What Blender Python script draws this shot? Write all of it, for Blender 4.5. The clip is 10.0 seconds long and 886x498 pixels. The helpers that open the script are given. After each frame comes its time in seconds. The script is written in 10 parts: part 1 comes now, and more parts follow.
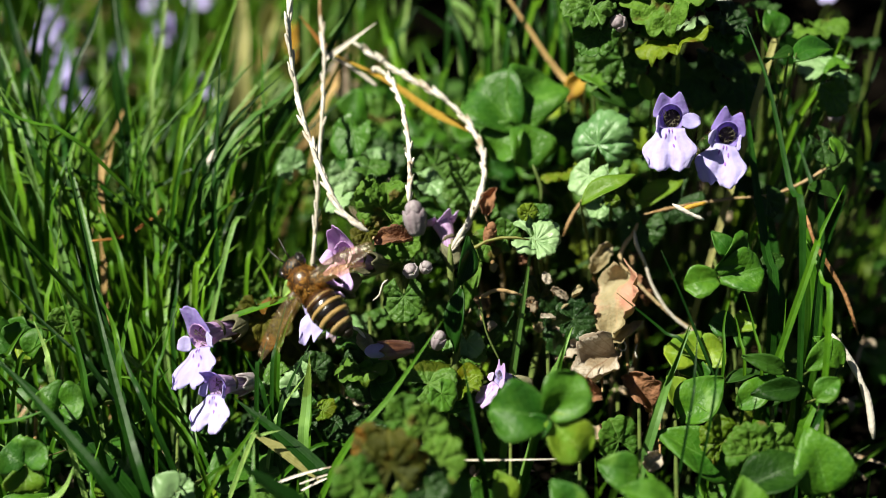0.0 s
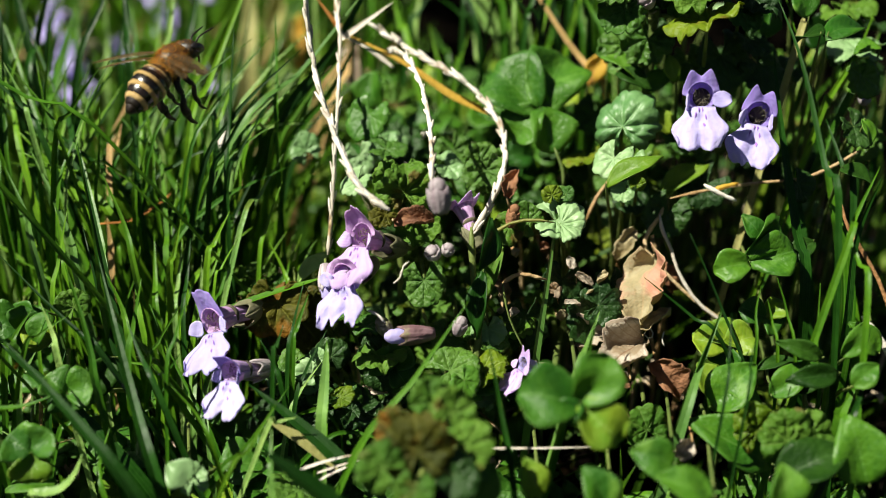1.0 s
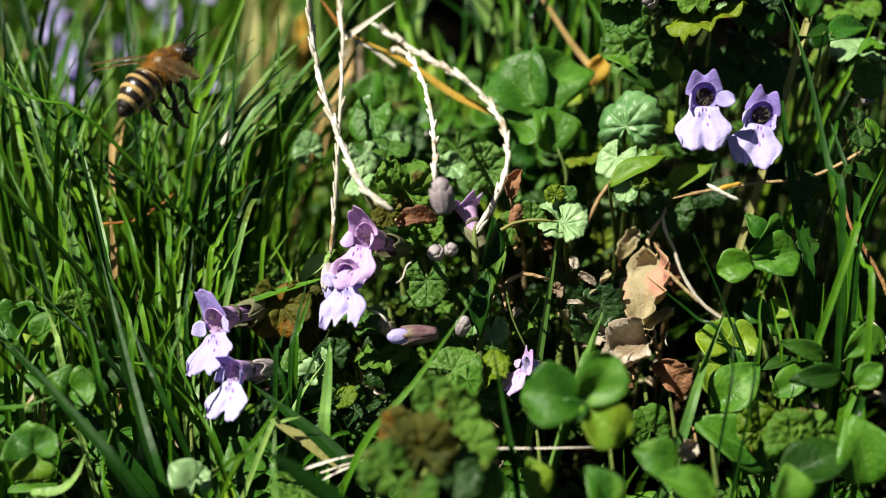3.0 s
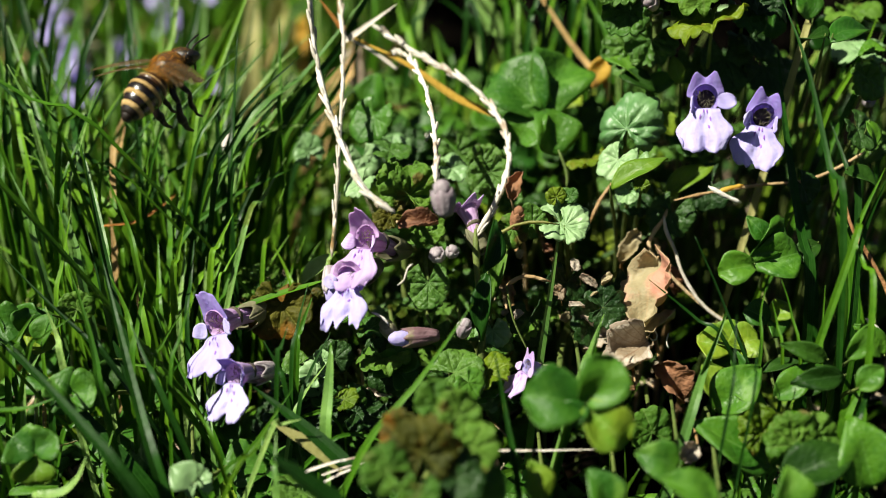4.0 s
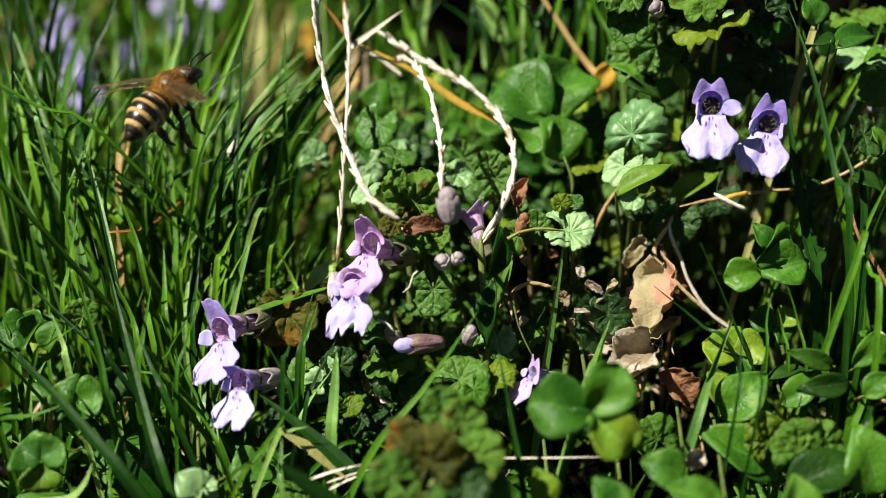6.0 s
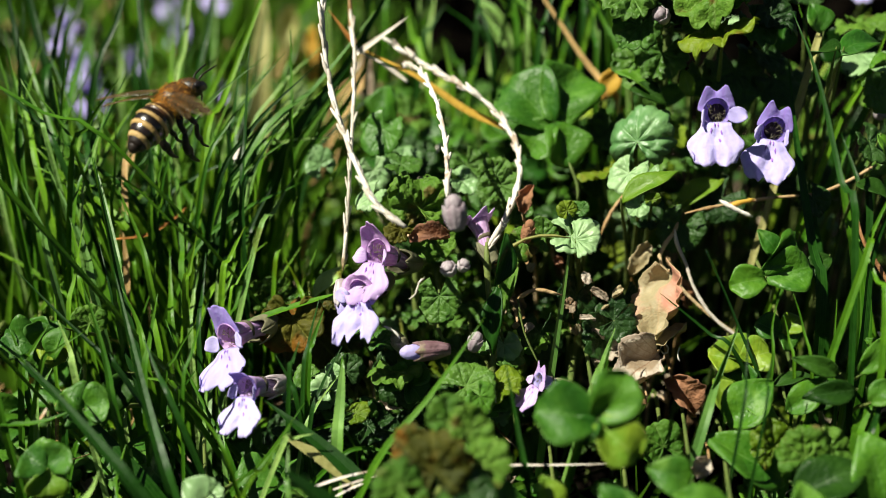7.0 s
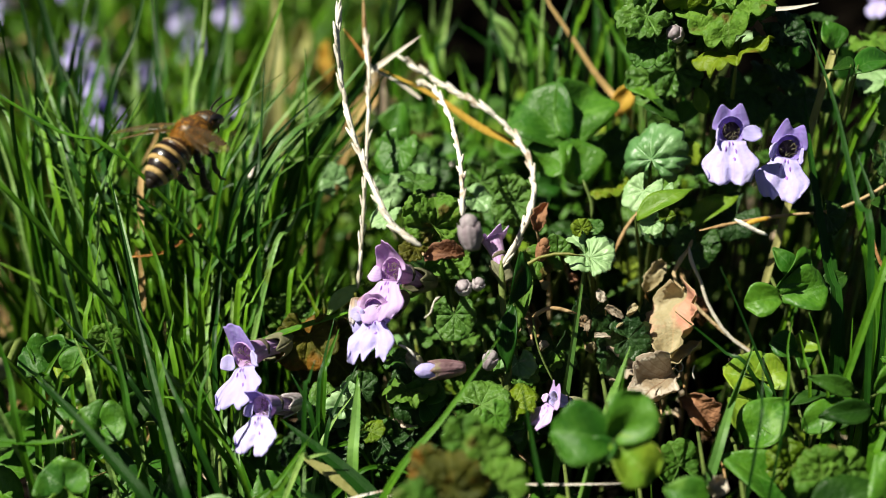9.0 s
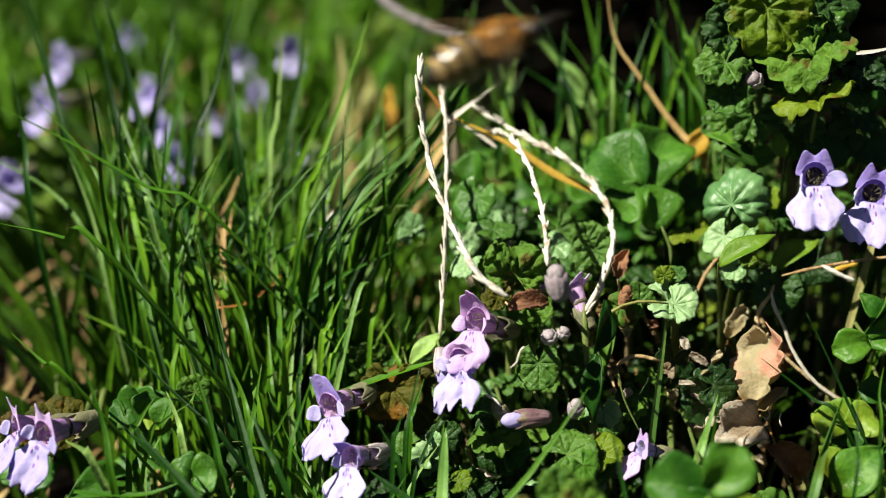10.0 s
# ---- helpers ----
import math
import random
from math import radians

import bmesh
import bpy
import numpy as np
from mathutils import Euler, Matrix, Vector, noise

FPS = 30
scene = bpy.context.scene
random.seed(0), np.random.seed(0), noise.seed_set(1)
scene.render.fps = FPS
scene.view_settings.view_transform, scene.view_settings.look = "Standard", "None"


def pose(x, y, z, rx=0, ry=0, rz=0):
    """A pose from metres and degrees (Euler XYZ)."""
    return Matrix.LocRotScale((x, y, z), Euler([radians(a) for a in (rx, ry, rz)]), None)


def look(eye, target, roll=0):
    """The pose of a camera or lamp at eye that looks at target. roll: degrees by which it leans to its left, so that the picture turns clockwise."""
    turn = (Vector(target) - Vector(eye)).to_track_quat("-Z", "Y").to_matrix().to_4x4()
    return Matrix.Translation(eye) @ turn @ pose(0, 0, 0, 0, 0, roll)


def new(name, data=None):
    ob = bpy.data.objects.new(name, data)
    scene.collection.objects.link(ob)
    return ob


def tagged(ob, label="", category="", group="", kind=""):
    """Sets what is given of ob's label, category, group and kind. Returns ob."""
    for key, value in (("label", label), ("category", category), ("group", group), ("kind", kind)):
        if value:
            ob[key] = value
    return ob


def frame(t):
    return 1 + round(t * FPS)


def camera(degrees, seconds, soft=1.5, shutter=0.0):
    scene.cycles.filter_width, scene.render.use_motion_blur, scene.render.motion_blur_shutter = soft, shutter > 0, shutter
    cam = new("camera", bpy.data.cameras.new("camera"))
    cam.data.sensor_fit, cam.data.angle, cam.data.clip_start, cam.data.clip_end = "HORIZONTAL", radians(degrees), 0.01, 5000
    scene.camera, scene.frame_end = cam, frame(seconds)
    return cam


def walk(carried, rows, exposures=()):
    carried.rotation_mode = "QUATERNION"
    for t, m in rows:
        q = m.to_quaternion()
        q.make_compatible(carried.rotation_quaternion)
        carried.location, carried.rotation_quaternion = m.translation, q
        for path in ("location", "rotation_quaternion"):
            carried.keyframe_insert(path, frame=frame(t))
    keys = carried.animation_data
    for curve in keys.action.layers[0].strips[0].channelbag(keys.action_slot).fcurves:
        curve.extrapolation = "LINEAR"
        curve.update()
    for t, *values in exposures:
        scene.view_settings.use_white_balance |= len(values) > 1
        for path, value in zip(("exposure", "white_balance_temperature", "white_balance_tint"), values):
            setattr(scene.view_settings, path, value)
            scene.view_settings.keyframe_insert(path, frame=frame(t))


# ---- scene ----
cam = camera(46.2, 10.0, 0.9, 0.2)
cam.data.dof.use_dof, cam.data.dof.focus_distance, cam.data.dof.aperture_fstop = True, 0.136, 13.0
METRES, EYE, TILT, LEAN, TURN = 0.0175, 0.105, -25.0, 0.0, 0.0
ROWS = [
    (0.0, 0.0, 0.0, 0.0, 0.0, 0.0, -0.0),
    (0.1, -0.0008, -0.0764, -0.0317, -0.01, 0.08, -0.13),
    (0.2, -0.0438, -0.0714, -0.0587, -0.13, 0.00, -0.17),
    (0.3, -0.1249, 0.0054, -0.1045, -0.27, -0.31, -0.31),
    (0.4, -0.1515, -0.0226, -0.0957, -0.33, 0.03, -0.27),
    (0.5, -0.1933, 0.0791, -0.0785, -0.37, 0.23, -0.2),
    (0.6, -0.1233, 0.1289, -0.0813, 0.18, 0.14, -0.33),
    (0.7, -0.1045, 0.1797, -0.1149, -0.03, 0.35, -0.08),
    (0.8, -0.1646, 0.1988, -0.1650, -0.45, 0.63, -0.13),
    (0.9, -0.1893, 0.2499, -0.1874, -0.40, 0.62, -0.20),
    (1.0, -0.2074, 0.2691, -0.2034, -0.35, 0.55, -0.17),
    (1.5, -0.2094, 0.272, -0.208, -0.32, 0.53, -0.18),
    (2.0, -0.2134, 0.2755, -0.2109, -0.31, 0.54, -0.18),
    (2.5, -0.2161, 0.2752, -0.2097, -0.29, 0.55, -0.18),
    (4.0, -0.2312, 0.278, -0.2047, -0.3, 0.67, -0.17),
    (4.5, -0.2308, 0.2793, -0.1992, -0.26, 0.69, -0.16),
    (5.0, -0.2303, 0.2788, -0.1903, -0.19, 0.7, -0.15),
    (5.5, -0.2314, 0.2786, -0.1782, -0.12, 0.71, -0.15),
    (7.0, -0.2604, 0.264, -0.1408, 0.1, 0.94, -0.16),
    (7.5, -0.2638, 0.2603, -0.1192, 0.24, 1.0, -0.16),
    (8.0, -0.2725, 0.2571, -0.1072, 0.37, 1.15, -0.17),
    (8.5, -0.2845, 0.2519, -0.0907, 0.5, 1.27, -0.16),
    (9.0, -0.3004, 0.2443, -0.0666, 0.62, 1.4, -0.12),
    (9.1, -0.3195, 0.2449, -0.0676, 0.55, 1.45, -0.15),
    (9.2, -0.3282, 0.2334, -0.0074, 0.86, 1.51, -0.08),
    (9.3, -0.4089, 0.2266, 0.0383, 1.22, 2.29, -0.07),
    (9.4, -0.4259, 0.2450, 0.0607, 1.44, 2.70, 0.20),
    (9.5, -0.4451, 0.2223, 0.0543, 1.99, 2.77, 0.24),
    (9.6, -0.4810, 0.2114, 0.0721, 2.37, 3.01, 0.46),
    (9.7, -0.5109, 0.1976, 0.1080, 2.53, 3.00, 0.46),
    (9.8, -0.5373, 0.2007, 0.0819, 2.62, 3.45, 0.73),
    (9.9, -0.5572, 0.1862, 0.0275, 2.82, 3.32, 0.64),
    (10.0, -0.5968, 0.1817, 0.0428, 3.01, 3.32, 0.48),
]
walk(cam, [(t, pose(0, 0, EYE, TILT, LEAN, TURN) @ pose(METRES * x, METRES * y, METRES * z, 90 + pitch, roll, yaw)) for t, x, y, z, yaw, pitch, roll in ROWS])


# ---------------------------------------------------------------- light
SUN_DIRECTION = Vector((-0.56, -0.22, 0.80)).normalized()
world = bpy.data.worlds.new("sky")
scene.world = world
world.use_nodes = True
wn = world.node_tree.nodes
sky = wn.new("ShaderNodeTexSky")
sky.sky_type = "NISHITA"
sky.sun_disc = False
sky.sun_elevation = math.asin(SUN_DIRECTION.z)
sky.sun_rotation = math.atan2(SUN_DIRECTION.x, SUN_DIRECTION.y)
wn["Background"].inputs["Strength"].default_value = 0.017
world.node_tree.links.new(sky.outputs[0], wn["Background"].inputs["Color"])
sun_data = bpy.data.lights.new("sun", "SUN")
sun_data.energy, sun_data.angle, sun_data.color = 5.0, radians(0.5), (1.0, 0.96, 0.81)
sun = new("sun", sun_data)
sun.matrix_world = look(SUN_DIRECTION * 5, (0, 0, 0))
scene.view_settings.exposure = 0.81


# ---------------------------------------------------------------- materials
def nodes_of(name):
    m = bpy.data.materials.new(name)
    m.use_nodes = True
    nt = m.node_tree
    return m, nt, nt.nodes["Principled BSDF"], nt.nodes["Material Output"]


def mixed(nt, fac, a, b):
    n = nt.nodes.new("ShaderNodeMix")
    n.data_type = "RGBA"
    for sock, v in ((n.inputs["Factor"], fac), (n.inputs["A"], a), (n.inputs["B"], b)):
        if isinstance(v, bpy.types.NodeSocket):
            nt.links.new(v, sock)
        elif isinstance(v, tuple):
            sock.default_value = (*v, 1)
        else:
            sock.default_value = v
    return n.outputs["Result"]


def calc(nt, op, a, b=0.0, clamp=False):
    n = nt.nodes.new("ShaderNodeMath")
    n.operation, n.use_clamp = op, clamp
    for sock, v in ((n.inputs[0], a), (n.inputs[1], b)):
        if isinstance(v, bpy.types.NodeSocket):
            nt.links.new(v, sock)
        else:
            sock.default_value = v
    return n.outputs[0]


def grain(nt, scale, detail=3.0, low=0.35, high=0.65, stretch=None):
    co = nt.nodes.new("ShaderNodeTexCoord").outputs["Object"]
    if stretch:
        mp = nt.nodes.new("ShaderNodeMapping")
        mp.inputs["Scale"].default_value = stretch
        nt.links.new(co, mp.inputs["Vector"])
        co = mp.outputs[0]
    n = nt.nodes.new("ShaderNodeTexNoise")
    n.inputs["Scale"].default_value, n.inputs["Detail"].default_value = scale, detail
    nt.links.new(co, n.inputs["Vector"])
    r = nt.nodes.new("ShaderNodeMapRange")
    r.inputs["From Min"].default_value, r.inputs["From Max"].default_value = low, high
    nt.links.new(n.outputs["Fac"], r.inputs["Value"])
    return r.outputs[0]


def chance(nt, island):
    if island:
        return nt.nodes.new("ShaderNodeNewGeometry").outputs["Random Per Island"]
    return nt.nodes.new("ShaderNodeObjectInfo").outputs["Random"]


def uv_axes(nt):
    s = nt.nodes.new("ShaderNodeSeparateXYZ")
    nt.links.new(nt.nodes.new("ShaderNodeTexCoord").outputs["UV"], s.inputs[0])
    return s.outputs[0], s.outputs[1]


def plant(name, dark, light, glow, through_part=0.35, rough=0.42, veins="", vein=(0.3, 0.4, 0.15),
          vein_part=0.5, spots=None, island=False, gloss=0.3, relief=0.4, stain=(260, 0.6)):
    """Living or dry plant tissue: two tones, grain, spots, veins by the sheet's own axes, and light let through."""
    m, nt, p, out = nodes_of(name)
    tone = calc(nt, "ADD", calc(nt, "MULTIPLY", chance(nt, island), 0.85), calc(nt, "SUBTRACT", calc(nt, "MULTIPLY", grain(nt, 190, 5, 0.38, 0.64), 0.5), 0.17), True)
    col = mixed(nt, tone, dark, light)
    col = mixed(nt, calc(nt, "MULTIPLY", grain(nt, 1100, 3, 0.48, 0.66), 0.45), col, dark)
    col = mixed(nt, calc(nt, "MULTIPLY", grain(nt, 70, 4, 0.5, 0.75), 0.4), col, light)
    if spots:
        col = mixed(nt, calc(nt, "MULTIPLY", grain(nt, stain[0], 5, stain[1], stain[1] + 0.08), 0.8), col, spots)
    bump_in = calc(nt, "ADD", grain(nt, 1400, 2), calc(nt, "MULTIPLY", grain(nt, 420, 3, 0.3, 0.7), 2.5 if veins == "palmate" else 0.6))
    if veins:
        u, v = uv_axes(nt)
        if veins == "parallel":
            f = calc(nt, "PINGPONG", calc(nt, "MULTIPLY", u, 5.5), 0.5)
            mask = calc(nt, "LESS_THAN", f, 0.16)
        elif veins == "pinnate":
            au = calc(nt, "ABSOLUTE", u)
            f = calc(nt, "PINGPONG", calc(nt, "MULTIPLY", calc(nt, "SUBTRACT", v, calc(nt, "MULTIPLY", au, 0.35)), 8.0), 0.5)
            mask = calc(nt, "MAXIMUM", calc(nt, "MULTIPLY", calc(nt, "LESS_THAN", f, 0.07), 0.45), calc(nt, "LESS_THAN", au, 0.035))
            mask = calc(nt, "MAXIMUM", mask, calc(nt, "MULTIPLY", calc(nt, "GREATER_THAN", au, 0.94), 0.6))
        else:
            f = calc(nt, "PINGPONG", u, 0.5)
            width = calc(nt, "DIVIDE", 0.035, calc(nt, "MAXIMUM", v, 0.12))
            side = calc(nt, "PINGPONG", calc(nt, "ADD", calc(nt, "MULTIPLY", v, 6.0), calc(nt, "MULTIPLY", f, -4.0)), 0.5)
            mask = calc(nt, "MAXIMUM", calc(nt, "LESS_THAN", f, width), calc(nt, "MULTIPLY", calc(nt, "LESS_THAN", side, 0.06), 0.5))
        col = mixed(nt, calc(nt, "MULTIPLY", mask, vein_part), col, vein)
        bump_in = calc(nt, "SUBTRACT", bump_in, calc(nt, "MULTIPLY", mask, 1.2))
    b = nt.nodes.new("ShaderNodeBump")
    b.inputs["Strength"].default_value, b.inputs["Distance"].default_value = relief, 0.0004 if veins == "palmate" else 0.00015
    nt.links.new(bump_in, b.inputs["Height"])
    nt.links.new(b.outputs[0], p.inputs["Normal"])
    nt.links.new(col, p.inputs["Base Color"])
    nt.links.new(calc(nt, "ADD", calc(nt, "MULTIPLY", grain(nt, 300), 0.2), rough), p.inputs["Roughness"])
    p.inputs["Specular IOR Level"].default_value = gloss
    tr = nt.nodes.new("ShaderNodeBsdfTranslucent")
    nt.links.new(mixed(nt, 0.65, col, glow), tr.inputs["Color"])
    mx = nt.nodes.new("ShaderNodeMixShader")
    mx.inputs[0].default_value = through_part
    nt.links.new(p.outputs[0], mx.inputs[1])
    nt.links.new(tr.outputs[0], mx.inputs[2])
    nt.links.new(mx.outputs[0], out.inputs["Surface"])
    return m


def solid(name, a, b, rough, scale=300, metal=0.0, island=False, gloss=0.5, relief=0.2):
    m, nt, p, out = nodes_of(name)
    tone = calc(nt, "ADD", calc(nt, "MULTIPLY", chance(nt, island), 0.4), calc(nt, "MULTIPLY", grain(nt, scale, 4), 0.6), True)
    nt.links.new(mixed(nt, tone, a, b), p.inputs["Base Color"])
    p.inputs["Roughness"].default_value, p.inputs["Metallic"].default_value = rough, metal
    p.inputs["Specular IOR Level"].default_value = gloss
    bp = nt.nodes.new("ShaderNodeBump")
    bp.inputs["Strength"].default_value, bp.inputs["Distance"].default_value = relief, 0.00015
    nt.links.new(grain(nt, scale * 3, 3), bp.inputs["Height"])
    nt.links.new(bp.outputs[0], p.inputs["Normal"])
    return m


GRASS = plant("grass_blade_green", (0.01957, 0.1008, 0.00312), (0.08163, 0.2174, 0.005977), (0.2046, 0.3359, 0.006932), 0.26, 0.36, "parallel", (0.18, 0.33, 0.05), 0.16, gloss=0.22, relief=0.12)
# lit and shaded copies of the blade green; light is in the colour
GRASS_LIT = plant("grass_blade_sunlit_green", (0.0511, 0.1688, 0.004176), (0.146, 0.3207, 0.009744), (0.2923, 0.4219, 0.01114), 0.26, 0.36, "parallel", (0.26, 0.4, 0.08), 0.16, gloss=0.22, relief=0.12)
GRASS_DARK = plant("grass_blade_shaded_green", (0.003135, 0.02541, 0.001793), (0.01571, 0.0797, 0.004779), (0.061, 0.2008, 0.007968), 0.26, 0.36, "parallel", (0.07, 0.17, 0.03), 0.16, gloss=0.22, relief=0.12)
# bluish sky sheen of the blades painted as a cool pale green
GRASS_BLUE = plant("grass_blade_sheen_green", (0.054, 0.15, 0.021), (0.162, 0.32, 0.054), (0.25, 0.4, 0.05), 0.2, 0.36, "parallel", (0.24, 0.4, 0.16), 0.2, gloss=0.35, relief=0.12)
GRASS_PALE = plant("grass_blade_pale", (0.096, 0.26, 0.03), (0.304, 0.48, 0.108), (0.4, 0.52, 0.08), 0.24, 0.38, "parallel", (0.5, 0.56, 0.34), 0.25, gloss=0.3)
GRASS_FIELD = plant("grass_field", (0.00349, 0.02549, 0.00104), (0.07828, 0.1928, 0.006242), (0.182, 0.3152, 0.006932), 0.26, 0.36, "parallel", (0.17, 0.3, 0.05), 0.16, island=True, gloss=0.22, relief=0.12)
# brighter copy of GRASS_FIELD; the far lawn's sunlight sits in its colour
GRASS_FAR = plant("grass_far_lawn_lit", (0.00682, 0.04981, 0.002032), (0.153, 0.3767, 0.0122), (0.2092, 0.3623, 0.007968), 0.26, 0.36, "parallel", (0.17, 0.3, 0.05), 0.16, island=True, gloss=0.22, relief=0.12)
GRASS_YELLOW = plant("grass_blade_yellow_green", (0.25, 0.26, 0.06), (0.46, 0.44, 0.16), (0.5, 0.46, 0.06), 0.3, 0.5, "parallel", (0.55, 0.52, 0.28), 0.4, (0.16, 0.2, 0.03))
DRY = plant("dry_blade", (0.34, 0.2, 0.06), (0.62, 0.42, 0.15), (0.6, 0.35, 0.06), 0.25, 0.6, "parallel", (0.7, 0.55, 0.3), 0.5, (0.2, 0.09, 0.03))
DRY_ORANGE = plant("rust_dry_blade", (0.36, 0.13, 0.025), (0.6, 0.27, 0.05), (0.6, 0.25, 0.03), 0.25, 0.55, "parallel", (0.65, 0.4, 0.15), 0.4, (0.2, 0.07, 0.02))
DRY_FIELD = plant("dry_field", (0.3, 0.17, 0.05), (0.65, 0.48, 0.2), (0.6, 0.35, 0.06), 0.25, 0.6, "parallel", (0.7, 0.55, 0.3), 0.5, island=True)
STRAW = plant("bleached_straw", (0.58, 0.52, 0.43), (0.88, 0.84, 0.77), (0.8, 0.7, 0.5), 0.12, 0.55, spots=(0.34, 0.24, 0.15))
CLOVER = plant("clover_leaf_green", (0.01687, 0.09005, 0.006521), (0.06898, 0.1933, 0.01111), (0.1456, 0.2794, 0.008232), 0.2, 0.38, "pinnate", (0.14, 0.3, 0.06), 0.3, (0.1, 0.24, 0.03), gloss=0.34)
# yellow-green leaves; also paints the sunlit leaflet of half-shaded clovers
CLOVER_LIGHT = plant("clover_leaf_yellow_green", (0.1004, 0.2208, 0.0114), (0.2595, 0.368, 0.0228), (0.3562, 0.4232, 0.019), 0.3, 0.38, "pinnate", (0.34, 0.46, 0.12), 0.3, (0.14, 0.3, 0.02), gloss=0.34)
HERB = plant("herb_leaf_green", (0.02358, 0.1094, 0.006521), (0.0862, 0.2187, 0.01111), (0.1539, 0.2794, 0.008232), 0.2, 0.38, "pinnate", (0.18, 0.35, 0.08), 0.22, (0.12, 0.26, 0.03), gloss=0.34)
# herb green darkened to carry the shade on leaves
HERB_DARK = plant("herb_leaf_shaded", (0.006371, 0.02898, 0.00342), (0.03186, 0.09108, 0.00912), (0.095, 0.2024, 0.0095), 0.18, 0.38, "pinnate", (0.08, 0.18, 0.04), 0.25, gloss=0.12)
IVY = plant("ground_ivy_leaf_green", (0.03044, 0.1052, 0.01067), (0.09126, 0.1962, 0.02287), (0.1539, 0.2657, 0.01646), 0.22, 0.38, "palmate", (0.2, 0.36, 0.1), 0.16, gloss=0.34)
# ivy green darkened to carry the shade on leaves
IVY_DARK = plant("ground_ivy_leaf_shaded", (0.007433, 0.03312, 0.00456), (0.03398, 0.09108, 0.01368), (0.095, 0.184, 0.0152), 0.2, 0.38, "palmate", (0.08, 0.17, 0.05), 0.2, gloss=0.34)
# yellow-green leaf whose colour also carries sunlight
IVY_LIT = plant("ground_ivy_leaf_lit_yellow_green", (0.08694, 0.17, 0.0048), (0.236, 0.32, 0.012), (0.425, 0.46, 0.01), 0.4, 0.38, "palmate", (0.3, 0.4, 0.08), 0.4, (0.2, 0.14, 0.02), gloss=0.34)
# paler ivy green, with the sun's whitish sheen painted in
IVY_PALE = plant("ground_ivy_leaf_pale_sunlit", (0.15, 0.31, 0.10), (0.34, 0.51, 0.24), (0.22, 0.42, 0.06), 0.25, 0.36, "palmate", (0.36, 0.5, 0.24), 0.12, gloss=0.45, relief=0.1)
IVY_BROWN = plant("ground_ivy_leaf_bronze", (0.035, 0.046, 0.005), (0.14, 0.125, 0.011), (0.35, 0.19, 0.0105), 0.3, 0.5, "palmate", (0.2, 0.2, 0.03), 0.35, (0.25, 0.105, 0.012), gloss=0.2, stain=(170, 0.57))
IVY_SHEEN = plant("ground_ivy_leaf_glossy", (0.06, 0.19, 0.045), (0.17, 0.34, 0.11), (0.2, 0.4, 0.06), 0.2, 0.42, "palmate", (0.14, 0.3, 0.08), 0.15, gloss=1.0, relief=0.1)
IVY_OLIVE = plant("ground_ivy_leaf_olive", (0.04889, 0.1394, 0.01208), (0.136, 0.2671, 0.02946), (0.174, 0.282, 0.01743), 0.3, 0.45, "palmate", (0.2, 0.26, 0.08), 0.2, (0.13, 0.07, 0.02), gloss=0.2)
DEAD = plant("dead_leaf_tan", (0.27, 0.21, 0.14), (0.66, 0.6, 0.5), (0.5, 0.34, 0.15), 0.25, 0.55, "pinnate", (0.24, 0.15, 0.09), 0.8, (0.24, 0.17, 0.09), relief=0.6, stain=(120, 0.54))
DEAD_PINK = plant("dying_leaf_green_and_pink", (0.30, 0.25, 0.13), (0.54, 0.48, 0.31), (0.55, 0.45, 0.16), 0.25, 0.5, "pinnate", (0.48, 0.36, 0.2), 0.5, (0.64, 0.27, 0.2), relief=0.5, stain=(95, 0.57))
DEAD_BROWN = plant("dead_leaf_brown", (0.2, 0.09, 0.045), (0.4, 0.2, 0.1), (0.35, 0.15, 0.05), 0.2, 0.6, "palmate", (0.2, 0.1, 0.06), 0.5, (0.12, 0.05, 0.03))
YELLOW = plant("yellowed_leaf", (0.6, 0.38, 0.04), (0.75, 0.5, 0.09), (0.7, 0.42, 0.03), 0.35, 0.5, "pinnate", (0.7, 0.5, 0.2), 0.4, (0.4, 0.2, 0.04))
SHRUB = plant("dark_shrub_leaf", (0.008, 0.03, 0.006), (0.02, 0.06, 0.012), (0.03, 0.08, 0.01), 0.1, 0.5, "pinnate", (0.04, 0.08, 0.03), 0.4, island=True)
BARK = solid("dark_bark", (0.03, 0.022, 0.015), (0.07, 0.05, 0.035), 0.9, 200, gloss=0.1, relief=0.8)
STEM = plant("green_stem", (0.081, 0.13, 0.03), (0.189, 0.24, 0.06), (0.25, 0.3, 0.05), 0.15, 0.45)
STEM_TAN = plant("tan_runner", (0.3, 0.17, 0.06), (0.62, 0.47, 0.27), (0.5, 0.3, 0.1), 0.1, 0.45, spots=(0.24, 0.1, 0.04), relief=0.7)
STEM_RUST = plant("rust_runner", (0.13, 0.05, 0.02), (0.42, 0.22, 0.09), (0.4, 0.15, 0.04), 0.1, 0.5, spots=(0.5, 0.38, 0.2), relief=0.7)
COVER = plant("ground_cover_leaf", (0.0115, 0.06149, 0.004446), (0.1197, 0.1961, 0.008891), (0.1715, 0.2794, 0.008232), 0.18, 0.38, "pinnate", (0.18, 0.32, 0.07), 0.2, island=True, gloss=0.34)
LITTER = plant("dry_litter", (0.16, 0.09, 0.04), (0.72, 0.62, 0.46), (0.5, 0.32, 0.1), 0.2, 0.6, "parallel", (0.4, 0.28, 0.16), 0.4, (0.45, 0.22, 0.06), island=True)
